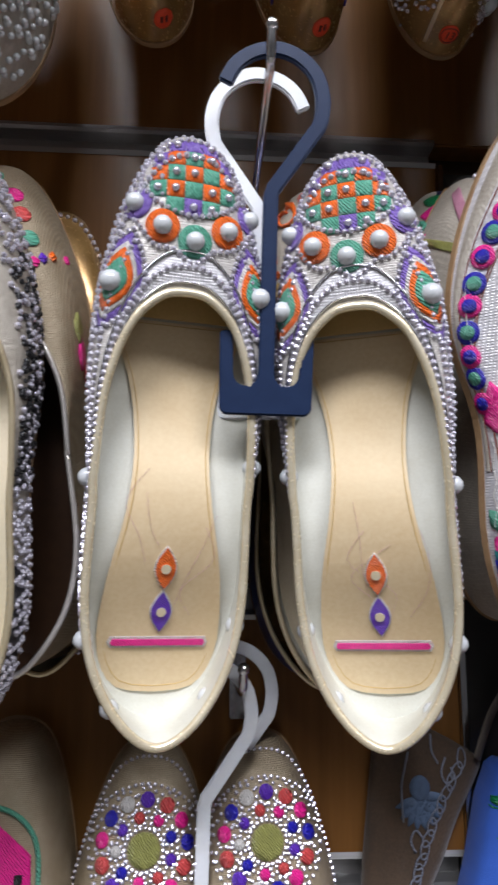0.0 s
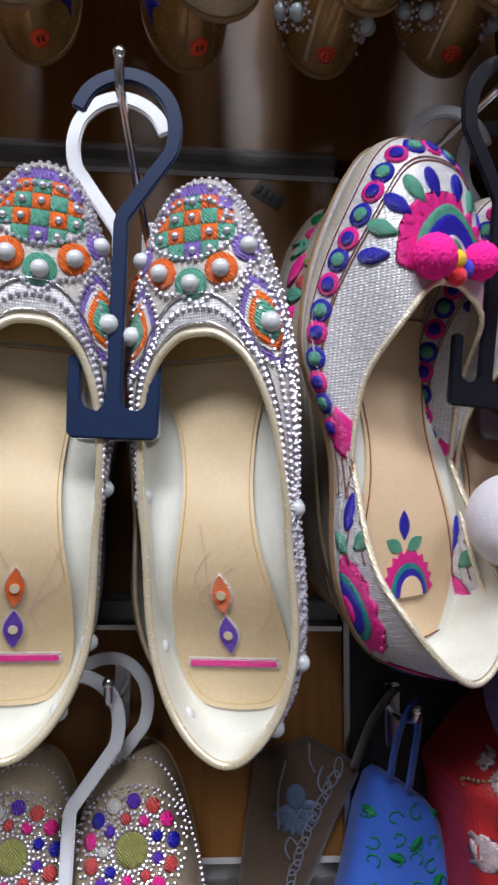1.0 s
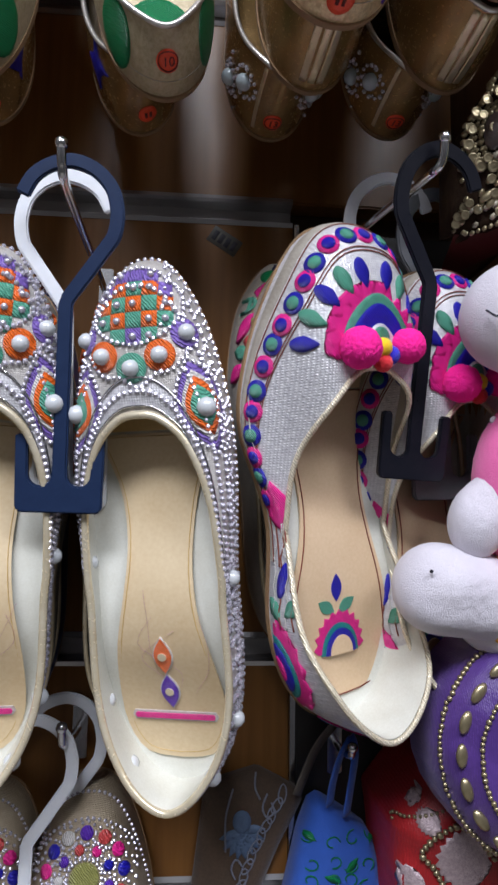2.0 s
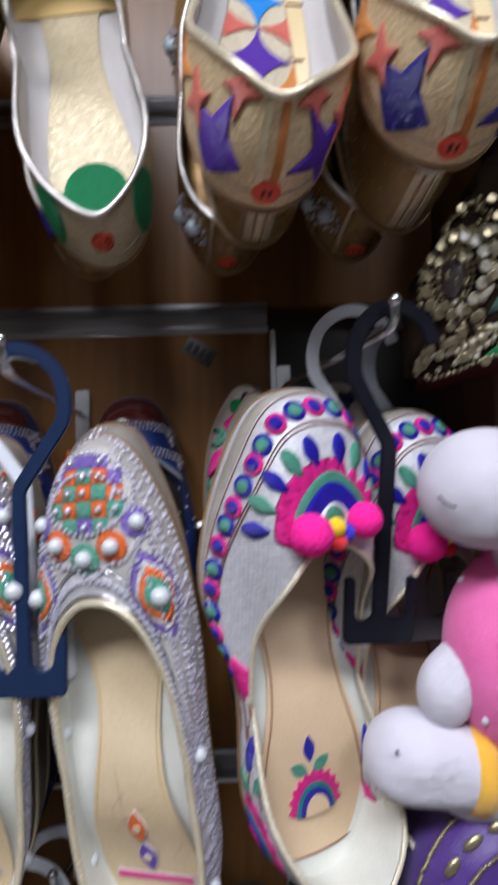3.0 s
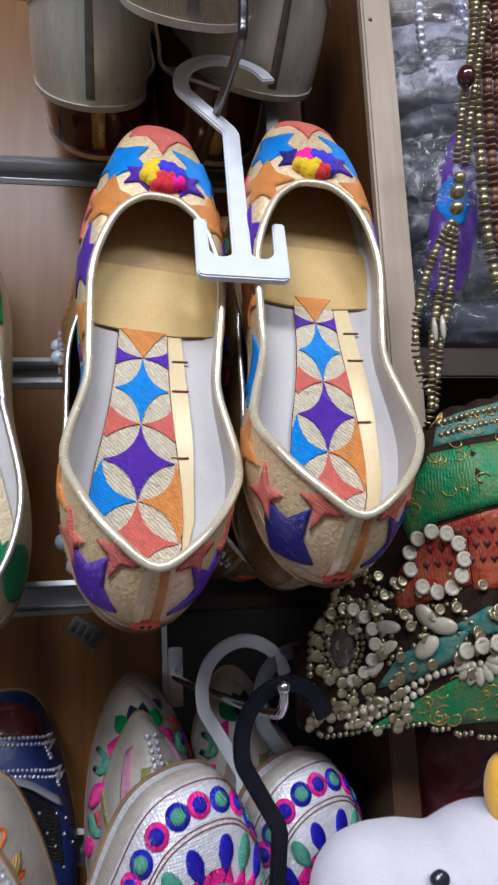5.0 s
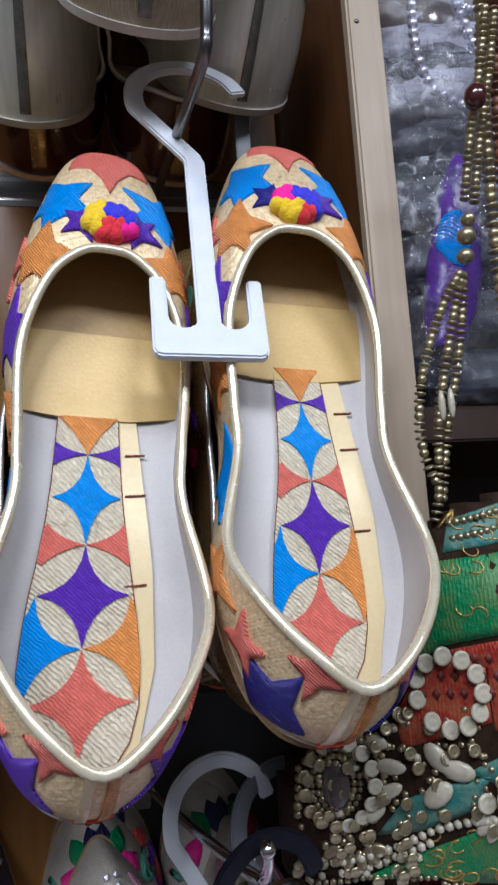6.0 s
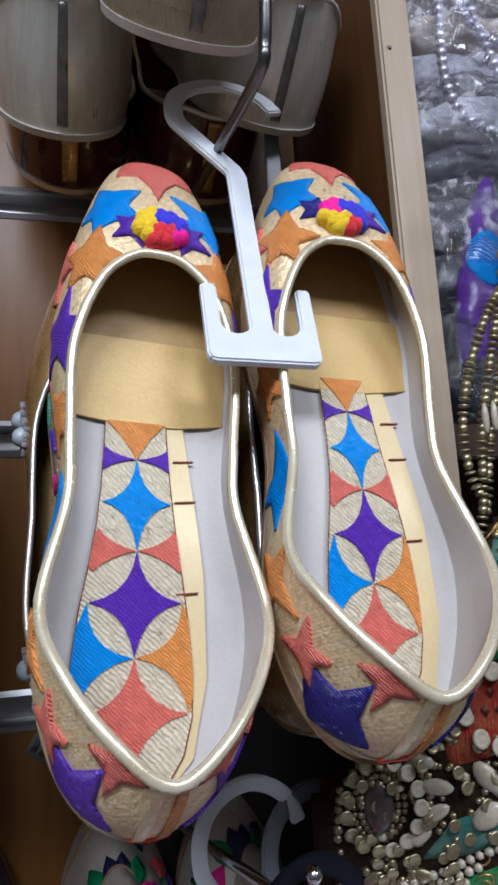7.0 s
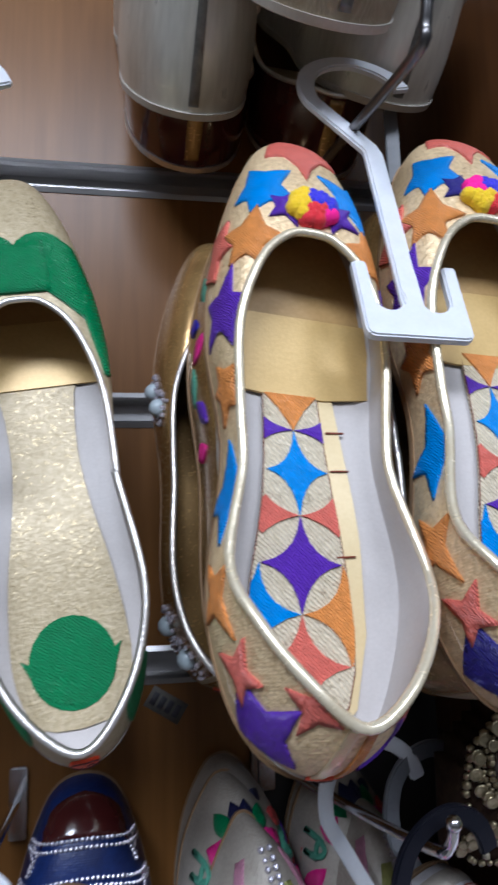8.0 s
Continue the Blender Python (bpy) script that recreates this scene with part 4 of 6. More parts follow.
# ---- pair with bright stars ----
def star_slipper(m, flip, length=0.236, throat=0.177, width=0.0322, aside=-0.0035, thin=1.0, up=0.0, turned=False):
    last = Last(length, width, throat / length, 0.84, 0.031, 0.043, 0.031, 0.0, 1.2, 1.05, flip, 0.06, 0.75, dip=0.74)
    shoe = slipper(m, last, GOLD_CLOTH, "gold brocade slipper embroidered with blue, purple and orange stars", "slippers on the wall", LILAC, LILAC, PALE_PIPE, 0.0017)
    a, f = 0.0157, flip
    hues = {(0, 2): T_SKY, (0, 0): T_PURPLE, (0, -2): T_CORAL, (-1, 1): T_CORAL, (1, 1): T_CORAL, (-1, 3): T_PURPLE, (1, 3): T_PURPLE, (-1, -1): T_SKY, (1, -1): T_AMBER}
    narrow = lambda y: thin * (0.66 + 0.42 / (1 + math.exp((y - 0.068) / 0.013)))
    shift = lambda pts: [(x * narrow(y) + aside, y + up) for x, y in pts]
    keep = [(-.0155, .1235), (-.0178, .06), (-.0178, .04), (-.0165, .0275), (-.0135, .0175), (-.009, .0115), (-.003, .0085), (.004, .0088), (.0095, .012), (.014, .019), (.0166, .029), (.0172, .042), (.0165, .08), (.0155, .1235)]
    dense = [p for a_, b_ in zip(keep, keep[1:] + keep[:1]) for p in [tuple(a_[i] + (b_[i] - a_[i]) * k / 5 for i in (0, 1)) for k in range(5)]]
    z = INSOLE + 0.0008
    flat_patch("gold_strip", [(x + aside, y) for x, y in ((-.0015, .125), (.0165, .125), (.0185, .1), (.0215, .07), (.0225, .04), (.018, .018), (.008, .008), (-.006, .0065), (-.001, .03))], z - 0.0004, CREAM_STRIP, shoe, "pale gold leather strip")
    flat_patch("insole_cloth", shift(dense), z + 0.0002, CHAMPAGNE, shoe, "champagne lurex insole cloth")
    bm = bmesh.new()
    tube(bm, [Vector((x, y, z + 0.0008 + last.rise(y))) for x, y in shift(dense)], 0.0002, 5, True)
    part("stitching", bm, T_STITCH, shoe)
    for y in (.094, .064, .109):
        flat_patch("strip_seam", [(x + aside, y + dy) for x, dy in ((.0125, 0), (.0195, .0006), (.0195, .0011), (.0125, .0005))], z + 0.0004, T_STITCH, shoe)
    for (i, j), mat in hues.items():
        tall = {1: 0.42, 3: 0.27}.get(j, 0.99) if i else 0.99
        poly = clip(star(i * a, 0.0617 + j * a, a * 0.97, a * tall, 0.15 if tall > 0.5 else 0.3), keep)
        if len(poly) > 2:
            flat_patch("star", shift(poly), z + 0.0009, mat, shoe)
    flat_patch("star", shift([(-.015, .1232), (-.0072, .1172), (-.0022, .1118), (0, .1088), (.0022, .1118), (.0072, .1172), (.015, .1232)]), z + 0.0009, T_AMBER, shoe)
    flat_patch("toe_sock", [(-.0275, .125), (-.01, .1225), (.01, .1225), (.0275, .125), (.03, .145), (.0298, .1575), (-.0298, .1575), (-.03, .145)], INSOLE + 0.0012, PALE_GOLD, shoe)
    # Brown lining past the toe sock; the vamp's shade is put into its colour.
    flat_patch("toe_lining", [(-.0298, .157), (.0298, .157), (.027, .18), (.018, .205), (0, .218), (-.018, .205), (-.027, .18)], INSOLE + 0.0006, TAN_LINING, shoe, "brown lining under the toes, coloured with the shade of the vamp")
    # stars over the vamp, sides and heel
    for k, (x, y, r, mat, t) in enumerate(((-.0185, .199, .0165, T_SKY, -20), (.0185, .199, .0165, T_SKY, 20), (-.0235, .1735, .0148, T_AMBER, 10), (.0235, .1735, .0148, T_AMBER, -10), (-.0095, .189, .0088, T_VIOLET if turned else T_PURPLE, 90), (.0105, .189, .0088, T_PURPLE, -90))):
        patch("star", last, burst(x, y, r, k + 3, t), mat, shoe, 0.0007 + 0.0002 * (k % 3), size=0.003)
    patch("star", last, [(-.0165, .219), (-.0075, .2185), (-.003, .2125), (0, .2045), (.003, .2125), (.0075, .2185), (.0165, .219), (.0135, .23), (.007, .238), (-.007, .238), (-.0135, .23)], T_CORAL, shoe, 0.0007, size=0.003)
    for way in ("left", "right"):
        for k, (y, zz, r, mat) in enumerate(((.148, .02, .0165, T_PURPLE), (.119, .016, .0125, T_AMBER), (.176, .013, .0125, T_CORAL), (.082, .016, .019, T_SKY), (.05, .016, .0145, T_AMBER), (.028, .021, .011, T_CORAL))):
            patch("star", last, burst(y, zz, r, k + 21, 30 * k, n=(5, 5, 5, 4, 4, 4)[k]), mat, shoe, 0.0007 + 0.0002 * (k % 3), way, size=0.003)
    deep = T_VIOLET if turned else T_PURPLE
    for k, (x, zz, r, mat) in enumerate(((-.0195, .02, .0165, deep), (.0195, .02, .0165, deep), (-.0125, .0385, .0095, T_CORAL), (.0135, .0385, .0095, T_CORAL))):
        patch("star", last, burst(x, zz, r, k + 41, (20, 70, 10, 80)[k], 1.1, 4), mat, shoe, 0.0007 + 0.0002 * (k % 2), "heel", size=0.003)
    for x, mat in ((-.0032, T_YELLOW), (.0032, T_AMBER)):
        patch("back_tape", last, [(x - .0016, .006), (x + .0016, .006), (x + .0016, .045), (x - .0016, .045)], GOLD_PIPE if x < 0 else T_AMBER, shoe, 0.0007, "heel")
    size_label(shoe, last, 0.001, 0.010, "", 0.0058)
    # pompom of many colours
    for k in range(30):
        r, q = 0.0068 * math.sqrt((k + 0.5) / 30), k * 2.39996
        dx, dy = r * 1.15 * math.cos(q), r * 0.85 * math.sin(q)
        if turned:
            mat = YARN if dx < -0.0018 and dy > -0.0014 else YARN_YELLOW if dx < 0.0005 and dy <= -0.0014 else YARN_BLUE if dy > -0.003 else YARN_RED
        else:
            mat = YARN_YELLOW if dx < -0.0025 and dy > -0.004 else YARN_BLUE if dy > -0.0012 else YARN if dx > 0.003 else YARN_RED
        pompom(shoe, last, dx, throat + 0.0105 + dy, 0.0036, mat, "pompom_tuft", 0.9 - 70 * r)
    return shoe


star_slipper(UP(0.1218, 0.164, 1.619, 13, 4.4, 7.6), 1, 0.242, 0.179)
star_slipper(UP(0.193, 0.158, 1.632, 15, 3.6, 3), 1, 0.237, 0.175, 0.0325, 0.0015, 0.86, 0.0045, True)
shoe_hanger(UP(0.1665, 0.1605, 1.7555, 23.5, 2), PL_WHITE, -1, 1.03, "white plastic shoe hanger holding star slippers", 0.0074, 1.12)
hook(0.158, 1.856, 0.14, 0.02, 0.01, GUN, -0.036)
bar = thing("steel_strip", pose(0.204, 0.258, 1.872), "narrow dull grey strip hanging behind the star slippers", "fitting")
part("strip", box(bmesh.new(), (-0.0038, -0.0008, 0), (0.0038, 0.0008, 0.075), 0.0005), PL_GREY, bar, smooth=False)
bm = bmesh.new()
tube(bm, [(0, 0.0005, 0.068), (0, 0.03, 0.072), (0, 0.0865, 0.073)], 0.0018, 8)
part("arm", bm, GUN, bar)


# ---- pair with green clovers ----
def clover_slipper(m, flip):
    last = Last(0.252, 0.0305, 0.675, 0.86, 0.031, 0.033, 0.036, 0.0, 1.1, 0.98, flip, 0.022)
    shoe = slipper(m, last, GLITTER, "gold glitter slipper with emerald green clover patches", "slippers on the wall", LILAC, LILAC, SILVER_PIPE, 0.0013)
    flat_patch("heel_pad", pad_outline(last, 0, 0.94, 0.6), INSOLE + 0.0004, GLITTER, shoe, "gold glitter heel pad")
    w, L = last.width, last.length
    flat_patch("toe_sock", [(-.9 * w, .575 * L), (.9 * w, .575 * L), (.94 * w, .66 * L), (.9 * w, .7 * L), (-.9 * w, .7 * L), (-.94 * w, .66 * L)], INSOLE + 0.0012, PALE_GOLD, shoe, "smooth gold leather under the toes")
    # Darker brown beyond the sock, colouring in the shade under the vamp.
    flat_patch("toe_lining", [(-.9 * w, .695 * L), (.9 * w, .695 * L), (.8 * w, .8 * L), (.4 * w, .92 * L), (-.4 * w, .92 * L), (-.8 * w, .8 * L)], INSOLE + 0.0006, TAN_LINING, shoe, "brown lining under the toes, coloured with the shade of the vamp")
    z = INSOLE + 0.0008
    fan = ring(0, 0.034, 0.0155, 0.0165, 22)
    flat_patch("green_fan", fan, z, T_EMERALD, shoe)
    flat_patch("green_fan_edge", [(-.018, .038), (0, .026), (.018, .038), (.012, .024), (0, .019), (-.012, .024)], z + 0.0004, T_EMERALD, shoe)
    for s in (-1, 1):
        patch("clover", last, ring(0.0115 * s, 0.1895, 0.0135, 0.0135), T_EMERALD, shoe, 0.0008)
        patch("clover_tail", last, [(0.006 * s, 0.172), (0.014 * s, 0.2005), (0.024 * s, 0.197), (0.0305 * s, 0.178), (0.0335 * s, 0.152), (0.0322 * s, 0.136), (0.0292 * s, 0.136), (0.023 * s, 0.16)], T_EMERALD, shoe, 0.0011)
    patch("clover", last, [(-.012, .173), (.012, .173), (.011, .198), (0, .1955), (-.011, .198)], T_EMERALD, shoe, 0.0014)
    for s in (-1, 1):
        patch("heel_clover", last, ring(0.0215 * s, 0.017, 0.0115, 0.015), T_EMERALD, shoe, 0.0008, "heel")
    size_label(shoe, last, 0.0, 0.019, "10")
    return shoe


clover_slipper(UP(0.0535, 0.2124, 1.6135, 13, -9, 4), 1)
clover_slipper(UP(-0.044, 0.2124, 1.6135, 13, 2, 0), 1)
shoe_hanger(UP(-0.004, 0.178, 1.738, 16, 0), PL_WHITE, -1, 0.97, "white plastic shoe hanger holding clover slippers")
hook(-0.022, 1.918, 0.16, 0.012, 0.01, GUN)


# ---- slippers hanging behind and around ----
def plain_slipper(m, cloth, label, length=0.245, width=0.036, lining=CREAM, insole=GOLD_LEATHER, piping=GOLD_PIPE, throat=0.72, sole=OUTSOLE, heel=0.044, pointed=1.15, **more):
    last = Last(length, width, throat, 0.88, 0.036, heel, 0.042, 0, pointed, **more)
    return slipper(m, last, cloth, label, "slippers on the wall", lining, insole, piping, 0.0013, sole), last


# behind the pearl pair
T_STRAW = thread_colour("straw_thread", (0.62, 0.42, 0.12))


def paisley_slipper(m):
    s, l = plain_slipper(m, IVORY_CLOTH, "ivory slipper with orange curls and straw-yellow petals", 0.253, 0.0365, heel=0.034)
    for f in (1, -1):
        for y, x, size, turn in ((.232, .017, .011, 20), (.208, .026, .0125, -15), (.18, .0305, .012, 10)):
            curl = [(f * (x + size * (1 - .055 * q) * .55 * math.cos(.62 * q + turn)), y + size * (1 - .055 * q) * .8 * math.sin(.62 * q + turn)) for q in range(13)]
            bm = bmesh.new()
            tube(bm, [l.on(px, py, .0006)[0] for px, py in curl], [.0021 - .0001 * q for q in range(13)], 6, False, 0.6)
            part("orange_curl", bm, T_ORANGE, s)
        for y, x, turn, mat in ((.243, .006, 30, T_CORAL), (.22, .0315, -20, T_STRAW), (.194, .0195, 40, T_STRAW), (.168, .033, 0, T_STRAW), (.222, .0085, -40, T_STRAW), (.206, .011, 70, T_EMERALD), (.156, .034, 20, T_CORAL)):
            patch("petal", l, leaf(x * f, y, .0165, .0085, turn * f), mat, s, 0.0008, size=0.006)
    bead_line(s, [l.on(dx, .2 + .0028 * k, .0009)[0] for k in range(19) for dx in (-.003, 0, .003)], 0.0014, name="rhinestone_strip")
    return s


paisley_slipper(UP(0.058, 0.305, 1.295, -8, -3, -8))
paisley_slipper(UP(-0.042, 0.313, 1.29, -6.5, 2, 8))
BLUE_SATIN = surface("blue_satin", (0.012, 0.04, 0.2), (0.006, 0.016, 0.09), 60, 0.35, bump=0.3, weave=0.3, thread=0.0005)
CLEAR_STRAP = surface("milky_strap", (0.3, 0.31, 0.34), (0.2, 0.21, 0.24), 60, 0.12, coat=0.8)
for x in (0.043, -0.042):
    s, l = plain_slipper(UP(x, 0.34, 1.292, 0, 0, 4), BLUE_SATIN, "dark blue slipper with black studded strap and silver bead rows", 0.277, 0.039, lining=T_BLACK, insole=BRONZE)
    patch("toe_cap", l, [(-.033, .256), (.033, .256), (.024, .272), (0, .279), (-.024, .272)], MAROON, s, label="dark maroon toe cap")
    patch("black_strap", l, [(-.04, .19), (-.012, .205), (.012, .205), (.04, .19), (.04, .218), (.014, .233), (-.014, .233), (-.04, .218)], T_BLACK, s)
    bead_line(s, [l.on(-.033 + .0082 * i + .0041 * (j % 2), .2 + .0075 * j - 9 * (-.033 + .0082 * i) ** 2, .0006)[0] for i in range(9) for j in range(4)], 0.0009)
    for y in (.2395, .2425, .2545, .2575):
        bead_line(s, l.line([(-.036, y - .009), (-.018, y - .002), (0, y), (.018, y - .002), (.036, y - .009)], 0.0024, 0.0006), 0.0011)
    bm = bmesh.new()
    tube(bm, l.line([(-.03, .222), (-.012, .236), (.012, .236), (.03, .222)], .003, .0015), 0.0045, 8, False, 0.3)
    part("clear_strap", bm, CLEAR_STRAP, s, "clear glossy plastic strap")

# behind the pompom pair
def sprig(shoe, last, x, y, size, turn=0.0):
    """A sprig: two green leaves, two dark blue petals and a red one."""
    c, q = math.cos(radians(turn)), math.sin(radians(turn))
    for dx, dy, length, wide, t, mat in ((0, .9, 1.3, .62, 0, T_EMERALD), (.75, .45, 1.0, .6, -55, T_NAVY), (-.75, .45, 1.0, .6, 55, T_NAVY), (.5, -.55, 1.1, .6, -115, T_EMERALD), (-.6, -.5, 1.2, .65, 115, T_RED)):
        patch("embroidery", last, leaf(x + size * (dx * c - dy * q), y + size * (dx * q + dy * c), size * length, size * wide, t + turn), mat, shoe, 0.0008, size=0.006)


for x in (0.0, 0.0585):
    dy = 0.5 * x
    s, l = plain_slipper(UP(0.1385 + 1.05 * x, 0.297 + 0.6 * dy, 1.325 - 0.06 * x, -1, -5, 14), IVORY_CLOTH, "ivory slipper with pink and olive stripes and a rhinestone strip", 0.238, 0.029, heel=0.034, pointed=0.7)
    for sx in (-1, 1):
        patch("olive_band", l, [(-.033 * sx, .17), (-.0275 * sx, .17), (-.0165 * sx, .223), (-.0195 * sx, .223)], T_LIME, s, 0.0007)
        patch("stripe", l, [(-.0265 * sx, .17), (-.0195 * sx, .17), (-.009 * sx, .2325), (-.0145 * sx, .2325)], T_ROSE, s, 0.0009)
        patch("olive_band", l, [(-.019 * sx, .17), (-.0045 * sx, .17), (-.004 * sx, .222), (-.0095 * sx, .222)], T_LIME, s, 0.0007)
        patch("orange_wedge", l, [(-.0145 * sx, .17), (-.0052 * sx, .17), (-.0042 * sx, .209)], T_ORANGE, s, 0.0011)
    bead_line(s, [l.on(dx, .178 + .0028 * k, .0012)[0] for k in range(20) for dx in (-.0016, .0016)], 0.0015, name="rhinestone_strip")
    s, l = plain_slipper(UP(0.134 + x, 0.322 + 0.4 * dy, 1.334, 0, -5, 10), IVORY_CLOTH, "ivory slipper embroidered with a green ring and pink petals", 0.238, 0.032, heel=0.03, pointed=0.8)
    for sx in (-1, 1):
        bm = bmesh.new()
        tube(bm, [l.on(px, py, .0006)[0] for px, py in ring(-.023 * sx, .207, .0045, n=20)], .0016, 6, True, 0.6)
        part("green_ring", bm, T_JADE, s)
        patch("pink_petal", l, [(-.0195 * sx, .2175), (-.0085 * sx, .219), (-.0105 * sx, .2115), (-.0145 * sx, .2065), (-.018 * sx, .2105)], T_PINK, s, 0.0008, size=0.004)
        for lx, ly, t, mat, ll in ((-.0022, .2255, 8, T_NAVY, .0185), (.009, .2235, -25, T_EMERALD, .017), (-.03, .193, 100, T_PINK, .022), (-.0335, .178, 50, T_JADE, .019), (-.031, .166, 80, T_PINK, .018), (-.024, .182, 60, T_RED, .014)):
            patch("embroidery", l, leaf(lx * sx, ly, ll, .0088, t * sx), mat, s, 0.0008 + 0.0001 * abs(t) / 10, size=0.004)
    s, l = plain_slipper(UP(0.136 + x, 0.3395, 1.334, 0, -5, 6), IVORY_CLOTH, "silver ivory slipper embroidered with red, green and navy sprigs", 0.241, 0.033, heel=0.03, pointed=0.9)
    sprig(s, l, 0.002, 0.22, 0.0118, 8)
    for sx in (-1, 1):
        patch("embroidery", l, leaf(-.024 * sx, .217, .018, .011, 60 * sx), T_RED, s, 0.0008, size=0.006)
        zig = [(-.031 * sx + (.0085 if k % 2 else .006) * math.cos(q), .199 + (.0145 if k % 2 else .011) * math.sin(q)) for k, q in enumerate(math.pi * j / 10 for j in range(20))]
        patch("zigzag", l, zig, T_PURPLE, s, 0.0008, size=0.006)
        patch("zigzag_heart", l, leaf(-.031 * sx, .199, .014, .007), T_RED, s, 0.0013, size=0.006)

# behind the star pair
DARK_LINING = surface("dark_brown_lining", (0.17, 0.16, 0.14), (0.1, 0.09, 0.075), 40, 0.5, bump=0.1)
for x, z, yaw in ((0.121, 1.623, 6), (0.189, 1.628, 6)):
    s, l = plain_slipper(UP(x, 0.214, z, 11, 2, yaw), BRONZE, "bronze leather slipper with floral sides and a gold heel tape", 0.222, 0.03, lining=DARK_LINING, insole=BRONZE, piping=SILVER_PIPE)
    for side_ in ("left", "right"):
        for k, mat in enumerate((T_PINK, T_PURPLE, T_JADE, T_PINK, T_BLUE, T_JADE)):
            patch("embroidery", l, leaf(.1 + .014 * k, .014 + .009 * (k % 2), .017, .008, 50 * k), mat, s, 0.0007, side_)
    for dx in (-.0045, 0, .0045):
        patch("back_tape", l, [(dx - .0017, .005), (dx + .0017, .005), (dx + .0017, .042), (dx - .0017, .042)], GOLD_PIPE, s, 0.0007, "heel")
    s, l = plain_slipper(UP(x - .0145, 0.262, z + .003, 10, 2, yaw), BRONZE, "bronze slipper with clusters of silver beads beside the heel", 0.222, 0.03, lining=DARK_LINING, insole=BRONZE, piping=SILVER_PIPE)
    size_label(s, l, 0.0, 0.013, "13")
    patch("back_tape", l, [(-.011, .004), (-.009, .004), (-.009, .042), (-.011, .042)], GOLD_PIPE, s, 0.0007, "heel")
    random.seed(31)
    for side_ in ("left", "right"):
        for y, zz in ((0.012, .024), (0.026, .012), (0.122, .024), (0.134, .014)):
            bead_line(s, [l.on(y + .0075 * math.cos(q), zz + .0075 * math.sin(q), .0008, side_)[0] for q in (0.48 * j for j in range(13))], 0.0013, name="bead_trim")
            bead_line(s, [l.on(y + random.gauss(0, .007), zz + random.gauss(0, .006), .0008, side_)[0] for _ in range(9)], 0.0011, name="bead_trim")
            p, _ = l.on(y, zz, .001, side_)
            bm = bmesh.new()
            ball(bm, p, (.0046,) * 3)
            part("stone", bm, STONE, s)
for x in (0.038, -0.044):
    s, l = plain_slipper(UP(x - 0.002, 0.264, 1.626, 11, -6, 3), BRONZE, "bronze leather slipper with navy patches behind a clover one", 0.225, 0.0285, piping=SILVER_PIPE)
    size_label(s, l, 0.004, 0.014, "")
    for sx in (-1, 1):
        patch("navy_patch", l, star(.02 * sx, .026, .012, .014, .12), T_BLUE, s, 0.0008, "heel")
for x in (-0.123, -0.195):
    s, l = plain_slipper(UP(x, 0.225, 1.556, 10, 0, 3), IVORY_CLOTH, "ivory slipper thickly set with glass beads", 0.24, 0.036, piping=SILVER_PIPE)
    random.seed(61)
    bead_line(s, [l.lift(Vector(l.point(int(random.uniform(.3, .7) * l.count), random.uniform(.1, .92))), .0008) for _ in range(330)], 0.0017, PEARL, "glass_bead_work")

# slippers at the left of the pearl pair
def black_bead_slipper(m):
    s, l = plain_slipper(m, IVORY_CLOTH, "ivory slipper with black and silver bead work", 0.25, 0.036)
    random.seed(41)
    patch("black_ground", l, [(-.03, .19), (.03, .19), (.026, .225), (0, .246), (-.026, .225)], T_BLACK, s)
    bead_line(s, [l.on(random.uniform(-.029, .029), random.uniform(.19, .24), .001)[0] for _ in range(240)], 0.0014, name="bead_work")
    pts = []
    for _ in range(260):
        u = random.uniform(0.3, 0.7)
        pts.append(l.lift(Vector(l.point(int(u * l.count), random.uniform(.1, .9))), .0006))
    bead_line(s, pts, 0.0014, name="bead_work")
    for side_ in ("left", "right"):
        patch("black_ground", l, [(.01, .006), (.07, .006), (.07, .034), (.01, .036)], T_BLACK, s, 0.0005, side_)
        bead_line(s, [l.on(.12 + .0036 * (k % 8) + .0015 * (k // 8 % 2), .014 + .0036 * (k // 8), .0006, side_)[0] for k in range(48)], 0.0011, T_BLACK, "bead_work")
        rng = random.Random(43)
        bead_line(s, [l.on(rng.uniform(.1, .2), rng.uniform(.006, .034), .0006, side_)[0] for _ in range(170)], 0.0016, T_BLACK, "bead_work")
        bead_line(s, [l.on(rng.uniform(.0, .24), rng.uniform(.004, .036), .0008, side_)[0] for _ in range(420)], 0.0014, name="bead_work")
    return s


black_bead_slipper(UP(-0.1215, 0.254, 1.284, -4, -2, 4))
black_bead_slipper(UP(-0.205, 0.252, 1.284, -3, 3, 0))
s, l = plain_slipper(UP(-0.09, 0.287, 1.31, -4, -7, -8), DULL_GOLD, "gold mesh slipper with pink and green dots", 0.243, 0.036, lining=WOOD_DARK, insole=WOOD_DARK, piping=SILVER_PIPE, throat=0.66)
for k, (x, y) in enumerate(((.006, .226), (.0155, .214), (.019, .203), (.0225, .19), (.004, .208), (-.012, .215), (-.02, .2), (.011, .196))):
    patch("dot", l, ring(x, y, .0042), (T_JADE, T_PINK, T_RED, T_JADE)[k % 4], s, 0.0008)
for k in range(5):
    patch("dash", l, leaf(.0215 + .0028 * k, .176 + .0022 * k, .0058, .0044, 20), (T_ORANGE, T_PINK, T_PURPLE)[k % 3], s, 0.0008)
